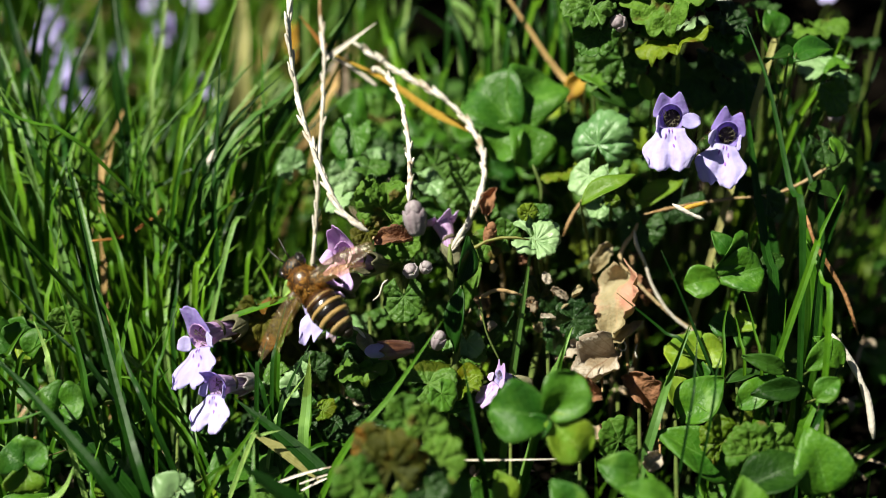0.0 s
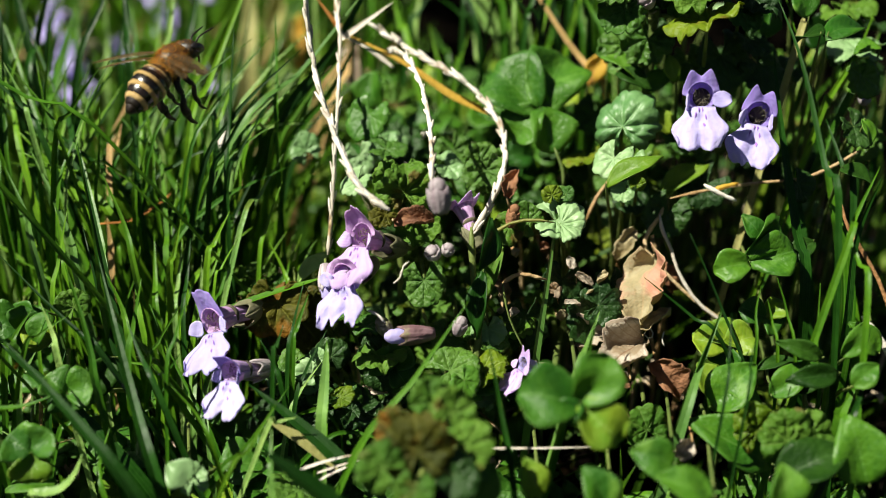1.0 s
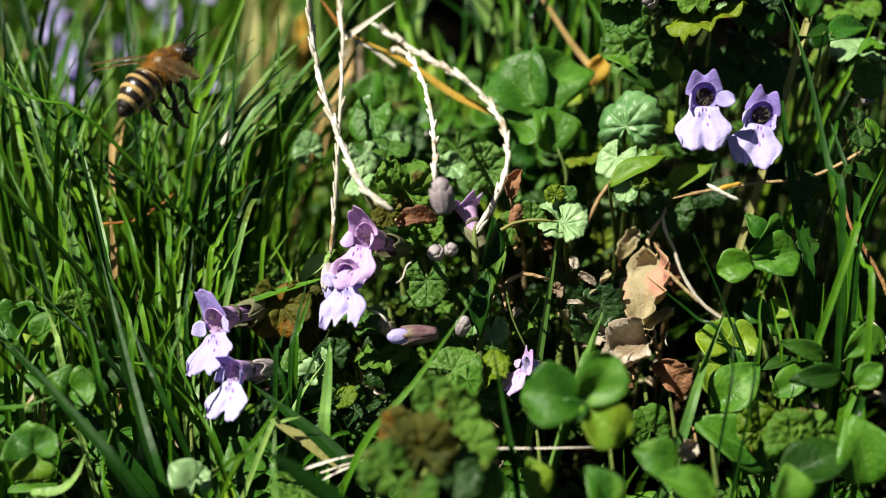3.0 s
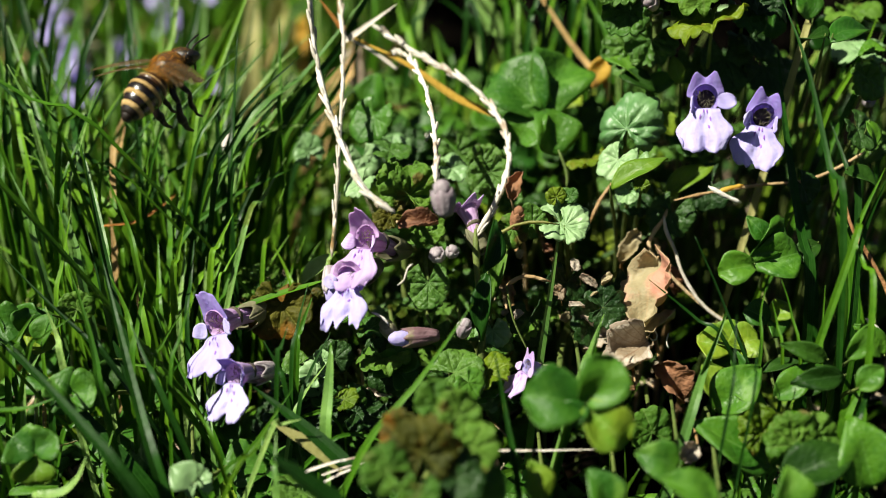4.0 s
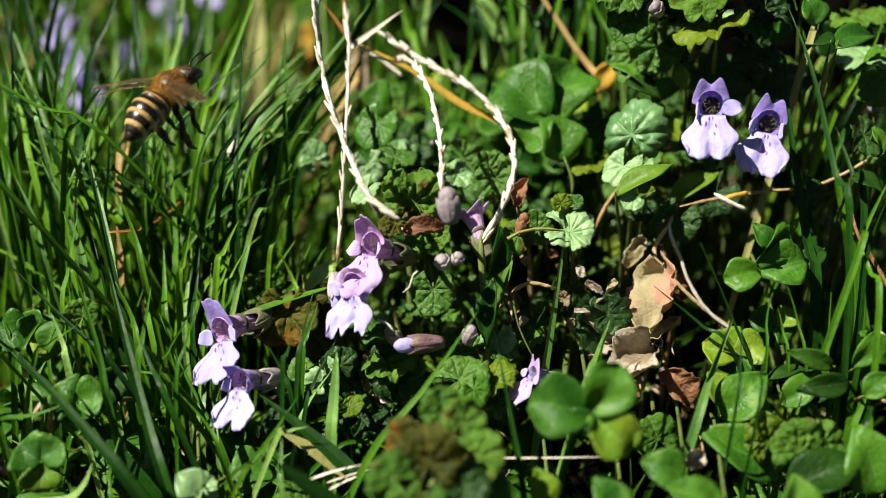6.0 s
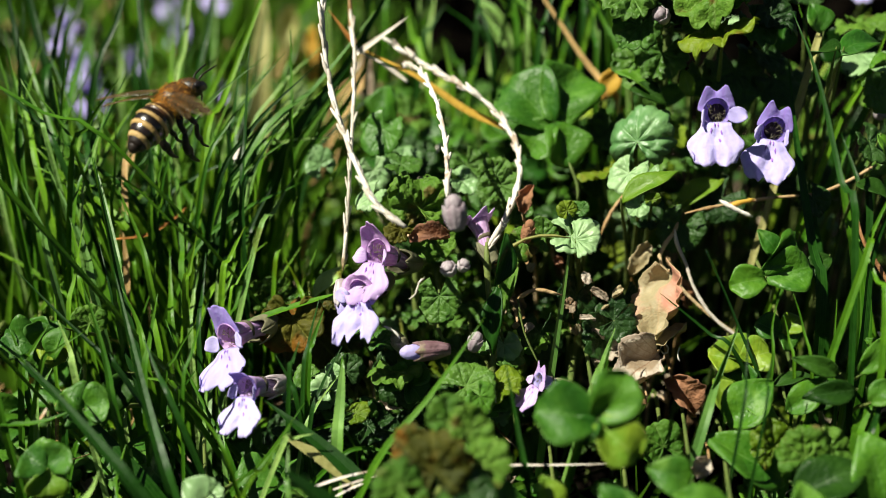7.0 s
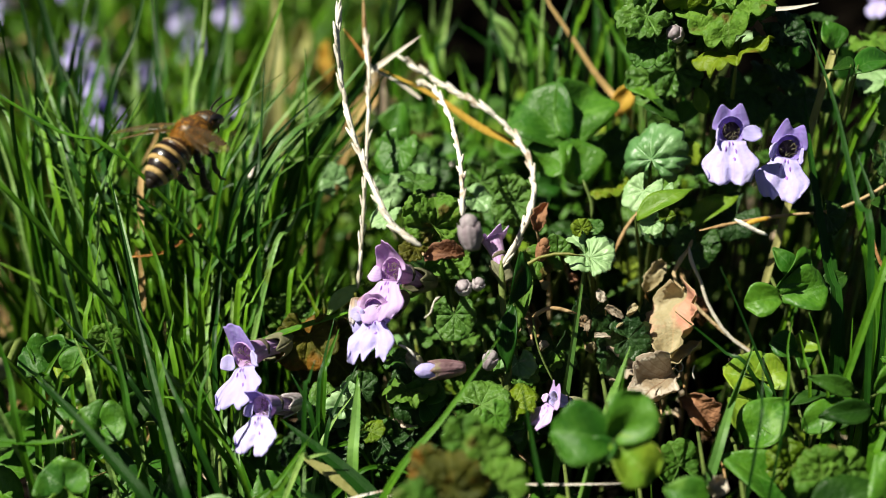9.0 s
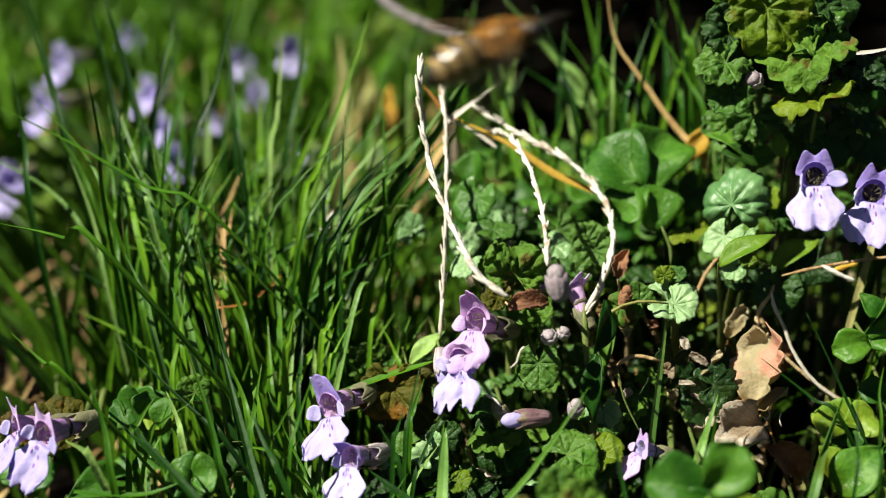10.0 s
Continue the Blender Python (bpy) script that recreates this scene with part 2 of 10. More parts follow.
PETAL = plant("lilac_petal", (0.5832, 0.4148, 0.7406), (0.7405, 0.5722, 0.8671), (0.6734, 0.427, 0.7832), 0.28, 0.5, "parallel", (0.48, 0.26, 0.7), 0.3, gloss=0.2, relief=0.35)
PETAL_PALE = plant("pale_lilac_petal", (0.449, 0.4038, 0.7406), (0.6283, 0.5832, 0.8889), (0.5161, 0.427, 0.8464), 0.25, 0.5, "parallel", (0.5, 0.38, 0.8), 0.3, gloss=0.2, relief=0.35)
PETAL_PINK = plant("mauve_petal", (0.5392, 0.3148, 0.6555), (0.7405, 0.5161, 0.8038), (0.6734, 0.3367, 0.6555), 0.28, 0.5, "parallel", (0.5, 0.2, 0.58), 0.35, gloss=0.25, relief=0.3)
# dark tone paints the shade inside the mouth; purple is in the spots
THROAT = plant("purple_shaded_throat", (0.025, 0.018, 0.025), (0.14, 0.125, 0.075), (0.15, 0.06, 0.15), 0.05, 0.7, spots=(0.06, 0.02, 0.06))
SPOT = plant("purple_mark", (0.26, 0.12, 0.5), (0.4, 0.2, 0.62), (0.4, 0.1, 0.5), 0.1, 0.6)
HAIRS = plant("throat_hair", (0.09, 0.085, 0.05), (0.22, 0.2, 0.12), (0.2, 0.2, 0.1), 0.2, 0.6)
HOOD = plant("violet_hood", (0.294, 0.221, 0.607), (0.423, 0.35, 0.736), (0.386, 0.258, 0.736), 0.28, 0.5, "parallel", (0.34, 0.18, 0.64), 0.3, gloss=0.25)
CALYX = plant("calyx", (0.16, 0.16, 0.09), (0.32, 0.3, 0.18), (0.3, 0.3, 0.1), 0.2, 0.55, spots=(0.25, 0.12, 0.14))
WILTED = plant("wilted_calyx", (0.34, 0.28, 0.31), (0.62, 0.57, 0.58), (0.5, 0.4, 0.4), 0.25, 0.5, "parallel", (0.3, 0.22, 0.26), 0.5, (0.3, 0.2, 0.2))
MAUVE_DARK = plant("dull_mauve_bud", (0.16, 0.085, 0.09), (0.42, 0.27, 0.3), (0.45, 0.2, 0.25), 0.3, 0.45, "parallel", (0.2, 0.1, 0.12), 0.5, (0.3, 0.3, 0.14))


def ground_material():
    """Near-black soil, its colour standing for shade under the plants, turning into lawn further away."""
    m, nt, p, out = nodes_of("soil_and_lawn")
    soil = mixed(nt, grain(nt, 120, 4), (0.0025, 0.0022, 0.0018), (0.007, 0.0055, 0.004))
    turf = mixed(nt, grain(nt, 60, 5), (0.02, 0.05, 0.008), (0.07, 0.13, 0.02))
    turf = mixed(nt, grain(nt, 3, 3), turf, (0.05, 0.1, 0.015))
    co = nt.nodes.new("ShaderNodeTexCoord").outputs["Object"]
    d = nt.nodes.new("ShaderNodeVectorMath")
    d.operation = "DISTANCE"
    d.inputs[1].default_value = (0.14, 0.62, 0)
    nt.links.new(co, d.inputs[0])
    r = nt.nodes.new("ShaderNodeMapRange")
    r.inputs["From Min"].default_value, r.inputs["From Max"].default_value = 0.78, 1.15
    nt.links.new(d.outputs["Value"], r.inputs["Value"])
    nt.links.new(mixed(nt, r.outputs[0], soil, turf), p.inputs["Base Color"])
    p.inputs["Roughness"].default_value, p.inputs["Specular IOR Level"].default_value = 1.0, 0.0
    bp = nt.nodes.new("ShaderNodeBump")
    bp.inputs["Strength"].default_value, bp.inputs["Distance"].default_value = 1.0, 0.001
    nt.links.new(grain(nt, 300, 4), bp.inputs["Height"])
    nt.links.new(bp.outputs[0], p.inputs["Normal"])
    return m


SOIL = ground_material()
CHITIN = solid("bee_black", (0.006, 0.004, 0.003), (0.018, 0.011, 0.006), 0.45, 500, gloss=0.4)
BEE_BROWN = solid("bee_brown", (0.025, 0.010, 0.004), (0.10, 0.04, 0.010), 0.32, 500, gloss=0.6)
BEE_HAIR = plant("bee_amber_hair", (0.36, 0.15, 0.015), (0.85, 0.46, 0.09), (0.85, 0.45, 0.1), 0.25, 0.5, island=True)
BEE_BAND = plant("bee_band_hair", (0.42, 0.27, 0.09), (0.72, 0.53, 0.25), (0.6, 0.4, 0.15), 0.1, 0.5)
BEE_AMBER = solid("bee_abdomen_brown_black", (0.004, 0.003, 0.002), (0.02, 0.009, 0.004), 0.24, 350, gloss=0.8, relief=0.08)
EYE_BLACK = solid("bee_eye", (0.006, 0.005, 0.005), (0.02, 0.016, 0.014), 0.15, 900, gloss=0.8)


def wing_material():
    m, nt, p, out = nodes_of("bee_wing")
    p.inputs["Base Color"].default_value = (0.6, 0.45, 0.25, 1)
    p.inputs["Roughness"].default_value = 0.25
    p.inputs["Specular IOR Level"].default_value = 1.0
    bp = nt.nodes.new("ShaderNodeBump")
    bp.inputs["Strength"].default_value, bp.inputs["Distance"].default_value = 0.6, 0.0002
    nt.links.new(grain(nt, 700, 2), bp.inputs["Height"])
    nt.links.new(bp.outputs[0], p.inputs["Normal"])
    gl = nt.nodes.new("ShaderNodeBsdfGlossy")
    gl.inputs["Roughness"].default_value = 0.3
    nt.links.new(bp.outputs[0], gl.inputs["Normal"])
    shine = nt.nodes.new("ShaderNodeMixShader")
    shine.inputs[0].default_value = 0.3
    nt.links.new(p.outputs[0], shine.inputs[1])
    nt.links.new(gl.outputs[0], shine.inputs[2])
    clear = nt.nodes.new("ShaderNodeBsdfTransparent")
    clear.inputs["Color"].default_value = (0.9, 0.82, 0.66, 1)
    mx = nt.nodes.new("ShaderNodeMixShader")
    mx.inputs[0].default_value = 0.06
    nt.links.new(clear.outputs[0], mx.inputs[1])
    nt.links.new(shine.outputs[0], mx.inputs[2])
    nt.links.new(mx.outputs[0], out.inputs["Surface"])
    return m


WING = wing_material()


# ---------------------------------------------------------------- mesh helpers
def mesh_of(name, verts, faces, material, uvs=None, creased=False):
    me = bpy.data.meshes.new(name)
    me.from_pydata([tuple(v) for v in verts], [], faces)
    if uvs is not None:
        layer = me.uv_layers.new(name="sheet")
        idx = np.empty(len(me.loops), dtype=np.int64)
        me.loops.foreach_get("vertex_index", idx)
        layer.data.foreach_set("uv", np.asarray(uvs, dtype=np.float32)[idx].ravel())
    me.polygons.foreach_set("use_smooth", [True] * len(me.polygons))
    if creased:      # blades: rings of four, sharp along the keel and the edges
        ends = np.empty(len(me.edges) * 2, dtype=np.int64)
        me.edges.foreach_get("vertices", ends)
        me.edges.foreach_set("use_edge_sharp", np.abs(ends[0::2] - ends[1::2]) == 4)
    me.materials.append(material)
    me.update()
    return me


def thing(name, base, label, category, group=""):
    ob = new(name)
    ob.location = base
    ob.empty_display_size = 0.002
    return tagged(ob, label, category, group)


def root_of(ob):
    p = Vector((0, 0, 0))
    while ob:
        p = p + ob.location
        ob = ob.parent
    return p


def part(name, shape, material, parent, label=""):
    """One mesh object under a thing or part; shape: verts in the world, faces, uvs."""
    verts, faces, uvs = shape
    o = root_of(parent)
    ob = new(name, mesh_of(name, [Vector(v) - o for v in verts], faces, material, uvs))
    ob.parent = parent
    return tagged(ob, label) if label else ob


def sheet(f, nu, nv, thick=0.00012, close_u=False):
    """A sheet with thickness: f(u, v) gives a place for u, v in 0..1, and its own axes."""
    top, uvs = [], []
    for i in range(nu + 1):
        for j in range(nv + 1):
            p, uv = f(i / nu, j / nv)
            top.append(Vector(p))
            uvs.append(uv)
    w = nv + 1
    normals = []
    for i in range(nu + 1):
        for j in range(nv + 1):
            a = top[min(i + 1, nu) * w + j] - top[max(i - 1, 0) * w + j]
            b = top[i * w + min(j + 1, nv)] - top[i * w + max(j - 1, 0)]
            n = a.cross(b)
            normals.append(n.normalized() if n.length > 1e-14 else Vector((0, 0, 1)))
    k = len(top)
    verts = top + [p - n * thick for p, n in zip(top, normals)]
    faces = []
    for i in range(nu):
        for j in range(nv):
            a, b, c, d = i * w + j, (i + 1) * w + j, (i + 1) * w + j + 1, i * w + j + 1
            faces += [(a, b, c, d), (k + d, k + c, k + b, k + a)]
    rim = [i * w for i in range(nu + 1)] + [nu * w + j for j in range(1, nv + 1)] + [i * w + nv for i in range(nu - 1, -1, -1)] + [j for j in range(nv - 1, 0, -1)]
    for a, b in zip(rim, rim[1:] + rim[:1]):
        faces.append((b, a, k + a, k + b))
    return verts, faces, uvs + uvs


def spline(points, n):
    """A smooth line through the points, n + 1 places along it."""
    pts = [Vector(p) for p in points]
    pts = [2 * pts[0] - pts[1]] + pts + [2 * pts[-1] - pts[-2]]
    out = []
    spans = len(pts) - 3
    for i in range(n + 1):
        s = min(i / n * spans, spans - 1e-6)
        k = int(s)
        t = s - k
        a, b, c, d = pts[k:k + 4]
        out.append(0.5 * ((2 * b) + (c - a) * t + (2 * a - 5 * b + 4 * c - d) * t * t + (3 * b - a - 3 * c + d) * t ** 3))
    return out


def tube(points, r0, r1, n=10, sides=6, wobble=0.0, seed=0, ends=0.35):
    rnd = random.Random(seed)
    line = spline(points, n)
    verts, faces, uvs = [], [], []
    side = None
    for i, p in enumerate(line):
        t = (line[min(i + 1, n)] - line[max(i - 1, 0)]).normalized()
        if side is None:
            side = t.orthogonal().normalized()
        side = (side - t * side.dot(t)).normalized()
        up = t.cross(side)
        r = (r0 + (r1 - r0) * i / n) * (ends if i in (0, n) else 1) * (1 + wobble * rnd.uniform(-1, 1))
        for j in range(sides):
            a = 2 * math.pi * j / sides
            verts.append(p + (side * math.cos(a) + up * math.sin(a)) * r)
            uvs.append((j / sides, i / n))
    for i in range(n):
        for j in range(sides):
            a, b = i * sides + j, i * sides + (j + 1) % sides
            faces.append((a, b, b + sides, a + sides))
    faces.append(tuple(reversed(range(sides))))
    faces.append(tuple(range(n * sides, (n + 1) * sides)))
    return verts, faces, uvs


def ellipsoid(centre, axes, radii, nu=10, nv=12, pinch=None):
    """axes: three unit vectors; pinch(s) scales the round section at s from -1 to 1 along the first axis."""
    verts, faces, uvs = [], [], []
    c = Vector(centre)
    x, y, z = (Vector(a) for a in axes)
    for i in range(nu + 1):
        a = math.pi * i / nu
        s = -math.cos(a)
        w = math.sin(a) * (pinch(s) if pinch else 1) + 1e-4
        for j in range(nv):
            b = 2 * math.pi * j / nv
            verts.append(c + x * s * radii[0] + (y * math.cos(b) * radii[1] + z * math.sin(b) * radii[2]) * w)
            uvs.append((j / nv, i / nu))
    for i in range(nu):
        for j in range(nv):
            p, q = i * nv + j, i * nv + (j + 1) % nv
            faces.append((p, q, q + nv, p + nv))
    faces.append(tuple(reversed(range(nv))))
    faces.append(tuple(range(nu * nv, (nu + 1) * nv)))
    return verts, faces, uvs


def joined(shapes):
    verts, faces, uvs = [], [], []
    for v, f, u in shapes:
        k = len(verts)
        verts += v
        uvs += u
        faces += [tuple(a + k for a in q) for q in f]
    return verts, faces, uvs


def blade_shape(points, width, face, fold=0.25, n=12, tip=2.2, twist=0.0):
    """A grass blade: a folded strip with a keel, tapering to its tip; points from base to tip."""
    line = spline(points, n)
    verts, faces, uvs = [], [], []
    face = Vector(face).normalized()
    for i, p in enumerate(line):
        s = i / n
        t = (line[min(i + 1, n)] - line[max(i - 1, 0)]).normalized()
        side = t.cross(face)
        side = side.normalized() if side.length > 1e-6 else t.orthogonal().normalized()
        side = Matrix.Rotation(twist * s, 3, t) @ side
        nrm = side.cross(t)
        h = 0.5 * width * (1 - s ** tip) * (0.6 + 0.4 * min(1, s * 4)) + 0.00003
        verts += [p - side * h, p - nrm * h * fold, p + side * h, p - nrm * (h * fold + 0.00014)]
        uvs += [(0, s), (0.5, s), (1, s), (0.5, s)]
    for i in range(n):
        a, b = i * 4, i * 4 + 4
        faces += [(a, a + 1, b + 1, b), (a + 1, a + 2, b + 2, b + 1), (a + 2, a + 3, b + 3, b + 2), (a + 3, a, b, b + 3)]
    faces.append((3, 2, 1, 0))
    faces.append((n * 4, n * 4 + 1, n * 4 + 2, n * 4 + 3))
    return verts, faces, uvs


def leaf_axes(base, tip, normal):
    x = Vector(tip) - Vector(base)
    length = x.length
    x.normalize()
    z = Vector(normal)
    z = (z - x * z.dot(x)).normalized()
    return Vector(base), x, z.cross(x), z, length


def pinnate_shape(base, tip, normal, width, kind="oval", fold=0.18, curl=0.12, ns=12, nv=8, wave=0.03, seed=0):
    o, x, y, z, length = leaf_axes(base, tip, normal)
    rnd = random.Random(seed)
    ph = rnd.uniform(0, 6)

    def half(s):
        if kind == "clover":
            return math.sin(math.pi * min(1, s ** 1.25 * 0.86 + 0.06)) ** 0.62
        if kind == "torn":
            jag = noise.noise((s * 7 + ph, ph * 3, 0)) * 0.3 + noise.noise((s * 19, ph * 5, 1)) * 0.16
            return max(0.12, math.sin(math.pi * (s * 0.9 + 0.05)) ** 0.7 * (0.95 + jag))
        if kind == "oval":
            return math.sin(math.pi * (s * 0.97 + 0.015) ** 0.8) ** 0.85
        return math.sin(math.pi * (s * 0.96 + 0.02)) ** 1.1

    def f(u, v):
        c = 2 * v - 1
        w = 0.5 * width * half(u)
        notch = 0.10 * length * (1 - abs(c)) * max(0, u - 0.75) / 0.25 if kind == "clover" else 0
        back = 0.16 * length * (c * c) * max(0, u - 0.6) / 0.4 if kind == "clover" else 0
        if kind == "torn":
            w *= 1 + 0.25 * noise.noise((u * 6, ph + (3 if c > 0 else 0), 2))
        w *= 1 + 0.05 * noise.noise((u * 5, ph + (2 if c > 0 else 0), 4))
        if kind == "torn":
            roll = 0.16 * width * max(0, abs(c) - 0.35) ** 2 * (2 + 2 * math.sin(3 * u + ph + 2 * c))
            return o + x * (u * length) + y * c * w * (1 - 0.25 * abs(c) * fold) + z * (abs(c) * w * fold * 1.5 + roll * 2 - curl * length * (2 * u - 1) ** 2 + 0.07 * length * noise.noise((u * 4 + ph, c * 2, ph)) + wave * length * math.sin(ph + 7 * u + 3 * c)), (c, u)
        h = abs(c) * w * fold * 2 - curl * length * (2 * u - 1) ** 2 + wave * length * math.sin(ph + 7 * u + 3 * c)
        return o + x * (u * length - notch - back) + y * c * w + z * h, (c, u)
    return sheet(f, ns, nv)


def ivy_shape(centre, tip, normal, radius, crimp=0.1, cup=0.15, lobes=13, nr=12, nt=78, seed=0, spread=155, tooth=0.09):
    """A kidney-shaped leaf with scalloped margin; centre is where the stalk joins."""
    o, x, y, z, length = leaf_axes(centre, tip, normal)
    rnd = random.Random(seed)
    ph, ph2 = rnd.uniform(0, 6), rnd.uniform(0, 6)

    def f(u, v):
        a = radians(spread) * (2 * v - 1)
        vein = (2 * v - 1) * 3.5
        between = abs(math.sin(math.pi * vein))
        sc = abs(math.sin((2 * v - 1 + 0.025 * math.sin(17 * v + ph)) * lobes * math.pi / 2 + math.pi / 2))
        edge = radius * (0.92 + 0.12 * math.cos(a)) * (1 - tooth + tooth * sc ** 0.5) * (1 + 0.06 * math.sin(2.3 * a + ph) + 0.03 * math.sin(7 * a + ph2))
        r = u * edge
        cell = abs(math.sin(math.pi * (2.7 * u - 0.45 * between + 0.1 * math.sin(3 * a + ph))))
        bulge = 0.42 * crimp * radius * between ** 0.6 * (0.35 + 0.65 * cell ** 0.7) * min(1, 2.5 * u)
        bulge += 0.7 * noise.noise((math.cos(a) * u * 1.9 + ph, math.sin(a) * u * 1.9, ph2)) * u * crimp * radius
        h = cup * radius * u * u + bulge + 0.08 * radius * u * math.sin(3 * a + ph) - 0.10 * radius * max(0, u - 0.82) / 0.18 * (0.4 + sc)
        return o + x * math.cos(a) * r + y * math.sin(a) * r + z * h, (vein, u)
    return sheet(f, nr, nt)


def stalk_points(top, foot, bend=0.3):
    """From the soil up to a leaf or flower, in a gentle bow."""
    a, b = Vector(foot), Vector(top)
    m = a.lerp(b, 0.55) + Vector(((b.x - a.x) * -bend, (b.y - a.y) * -bend, 0.1 * (b.z - a.z)))
    return [a, m, b]


# ---------------------------------------------------------------- kinds of plants
def grass_blade(points, width, face, material=GRASS, fold=0.25, tip=2.2, twist=0.0, label="green grass blade standing in the lawn"):
    line = [Vector(p) for p in points]
    v, f, u = blade_shape(line, width, face, fold, 14, tip, twist)
    ob = new("grass_blade", mesh_of("grass_blade", [p - line[0] for p in v], f, material, u, True))
    ob.location = line[0]
    return tagged(ob, label, "grass", "grass blades")


def rooted(points, width, face, material=GRASS, **kw):
    """A blade whose foot is carried on down into the soil."""
    a, b = Vector(points[0]), Vector(points[1])
    d = (a - b).normalized()
    if a.z > 0.001:
        d = Vector((d.x * 0.4, d.y * 0.4 + 0.15, min(d.z, -0.5))).normalized()
        points = [a + d * (a.z / -d.z)] + list(points)
    return grass_blade(points, width, face, material, **kw)


def seed_stalk(points, radius, n_grain, grain_len, label, seed=0, material=STRAW):
    rnd = random.Random(seed)
    base = Vector(points[0])
    ob = thing("dry_seed_stalk", base, label, "seed stalk", "bleached seed stalks")
    part("stem", tube(points, radius, radius * 0.6, 30, 6, 0.15, seed), material, ob)
    line = spline(points, n_grain)
    for i in range(1, n_grain):
        t = (line[i + 1] - line[i - 1]).normalized()
        s = t.orthogonal().normalized()
        s = Matrix.Rotation(rnd.uniform(0, 6.28), 3, t) @ s
        ax = (t + s * rnd.uniform(0.12, 0.3)).normalized()
        y = ax.cross(s).normalized()
        k = rnd.uniform(0.75, 1.2)
        part("spikelet", ellipsoid(line[i] + s * radius * 0.9, (ax, y, ax.cross(y)), (grain_len * k, radius * 0.85 * k, radius * 0.6 * k), 5, 6), material, ob)
    return ob


def clover(junction, foot, leaflets, label="green three-part clover leaf on thin stalk", material=CLOVER, stalk=0.00026, fine=1):
    """leaflets: rows of tip, normal, width, material or None."""
    ob = thing("clover", foot, label, "clover", "clover leaves")
    part("petiole", tube(stalk_points(junction, foot), stalk * 1.2, stalk, 10 if fine else 4, 6 if fine else 4), STEM, ob)
    for i, (tip, normal, width, m) in enumerate(leaflets):
        part("leaflet", pinnate_shape(junction, tip, normal, width, "clover", 0.22, 0.08, 12 if fine else 6, 8 if fine else 4, 0.05, seed=i + int(junction[0] * 1e5)), m or material, ob)
    return ob


def herb_leaf(base, tip, normal, width, foot, material=HERB, kind="oval", fold=0.2, curl=0.1, label="smooth oval green herb leaf", stalk=0.0003):
    ob = thing("herb_leaf", foot, label, "leaf", "herb leaves")
    part("stalk", tube(stalk_points(base, foot), stalk, stalk * 0.8, 8), STEM, ob)
    part("leaf_blade", pinnate_shape(base, tip, normal, width, kind, fold, curl, seed=int(base[0] * 1e5)), material, ob)
    return ob


def ivy_leaf(centre, tip, normal, radius, foot, material=IVY, label="round scalloped ground ivy leaf, green", crimp=0.16, cup=0.15, lobes=13, spread=155, tooth=0.12):
    ob = thing("ground_ivy_leaf", foot, label, "leaf", "ground ivy leaves")
    part("stalk", tube(stalk_points(centre, foot), 0.00032, 0.0003, 8), STEM, ob)
    part("leaf_blade", ivy_shape(centre, tip, normal, radius, crimp, cup, lobes, seed=int(centre[0] * 1e5) + 7, spread=spread, tooth=tooth), material, ob)
    return ob


def dead_leaf(base, tip, normal, width, foot, material=DEAD, label="curled dry tan leaf with torn edges", fold=0.35, curl=0.25, stalk=0.0003):
    ob = thing("dead_leaf", foot, label, "dead leaf", "dead leaves")
    part("stalk", tube(stalk_points(base, foot), stalk, stalk, 8), STEM_TAN, ob)
    part("leaf_blade", pinnate_shape(base, tip, normal, width, "torn", fold, curl, 26, 10, 0.06, int(base[0] * 1e5) + 3), material, ob)
    return ob


def ivy_plant(foot, leaves, label):
    """One shoot with several leaves on short stalks; leaves: rows of centre, tip, normal, radius, material, crimp."""
    ob = thing("ground_ivy_plant", foot, label, "ground ivy", "ground ivy plants")
    top = sum((Vector(l[0]) for l in leaves), Vector()) / len(leaves)
    top.y += 0.008
    high = max(l[0][2] for l in leaves)
    line = [Vector(foot), Vector((top.x, top.y, high * 0.5)), Vector((top.x, top.y, high))]
    part("stem", tube(line, 0.0009, 0.0006, 12), STEM, ob)
    for i, (c, tip, normal, r, m, crimp) in enumerate(leaves):
        a = Vector((top.x, top.y, max(0.004, c[2] - 0.004)))
        part("leaf_stalk", tube([a, a.lerp(Vector(c), 0.5) + Vector((0, 0, -0.001)), c], 0.0005, 0.0004, 6), STEM, ob)
        part("leaf", ivy_shape(c, tip, normal, r, crimp, 0.1, 13, seed=i * 13 + 5, tooth=0.16), m, ob)
    return ob


def runner(points, r0, r1, material, label, name="runner"):
    base = Vector(points[0])
    span = sum((Vector(q) - Vector(p)).length for p, q in zip(points, points[1:]))
    v, f, u = tube(points, r0, r1, max(6, min(34, int(span / 0.0016))), 8, 0.25, int(r0 * 1e6))
    ob = new(name, mesh_of(name, [p - base for p in v], f, material, u))
    ob.location = base
    return tagged(ob, label, "stem", "creeping stems")


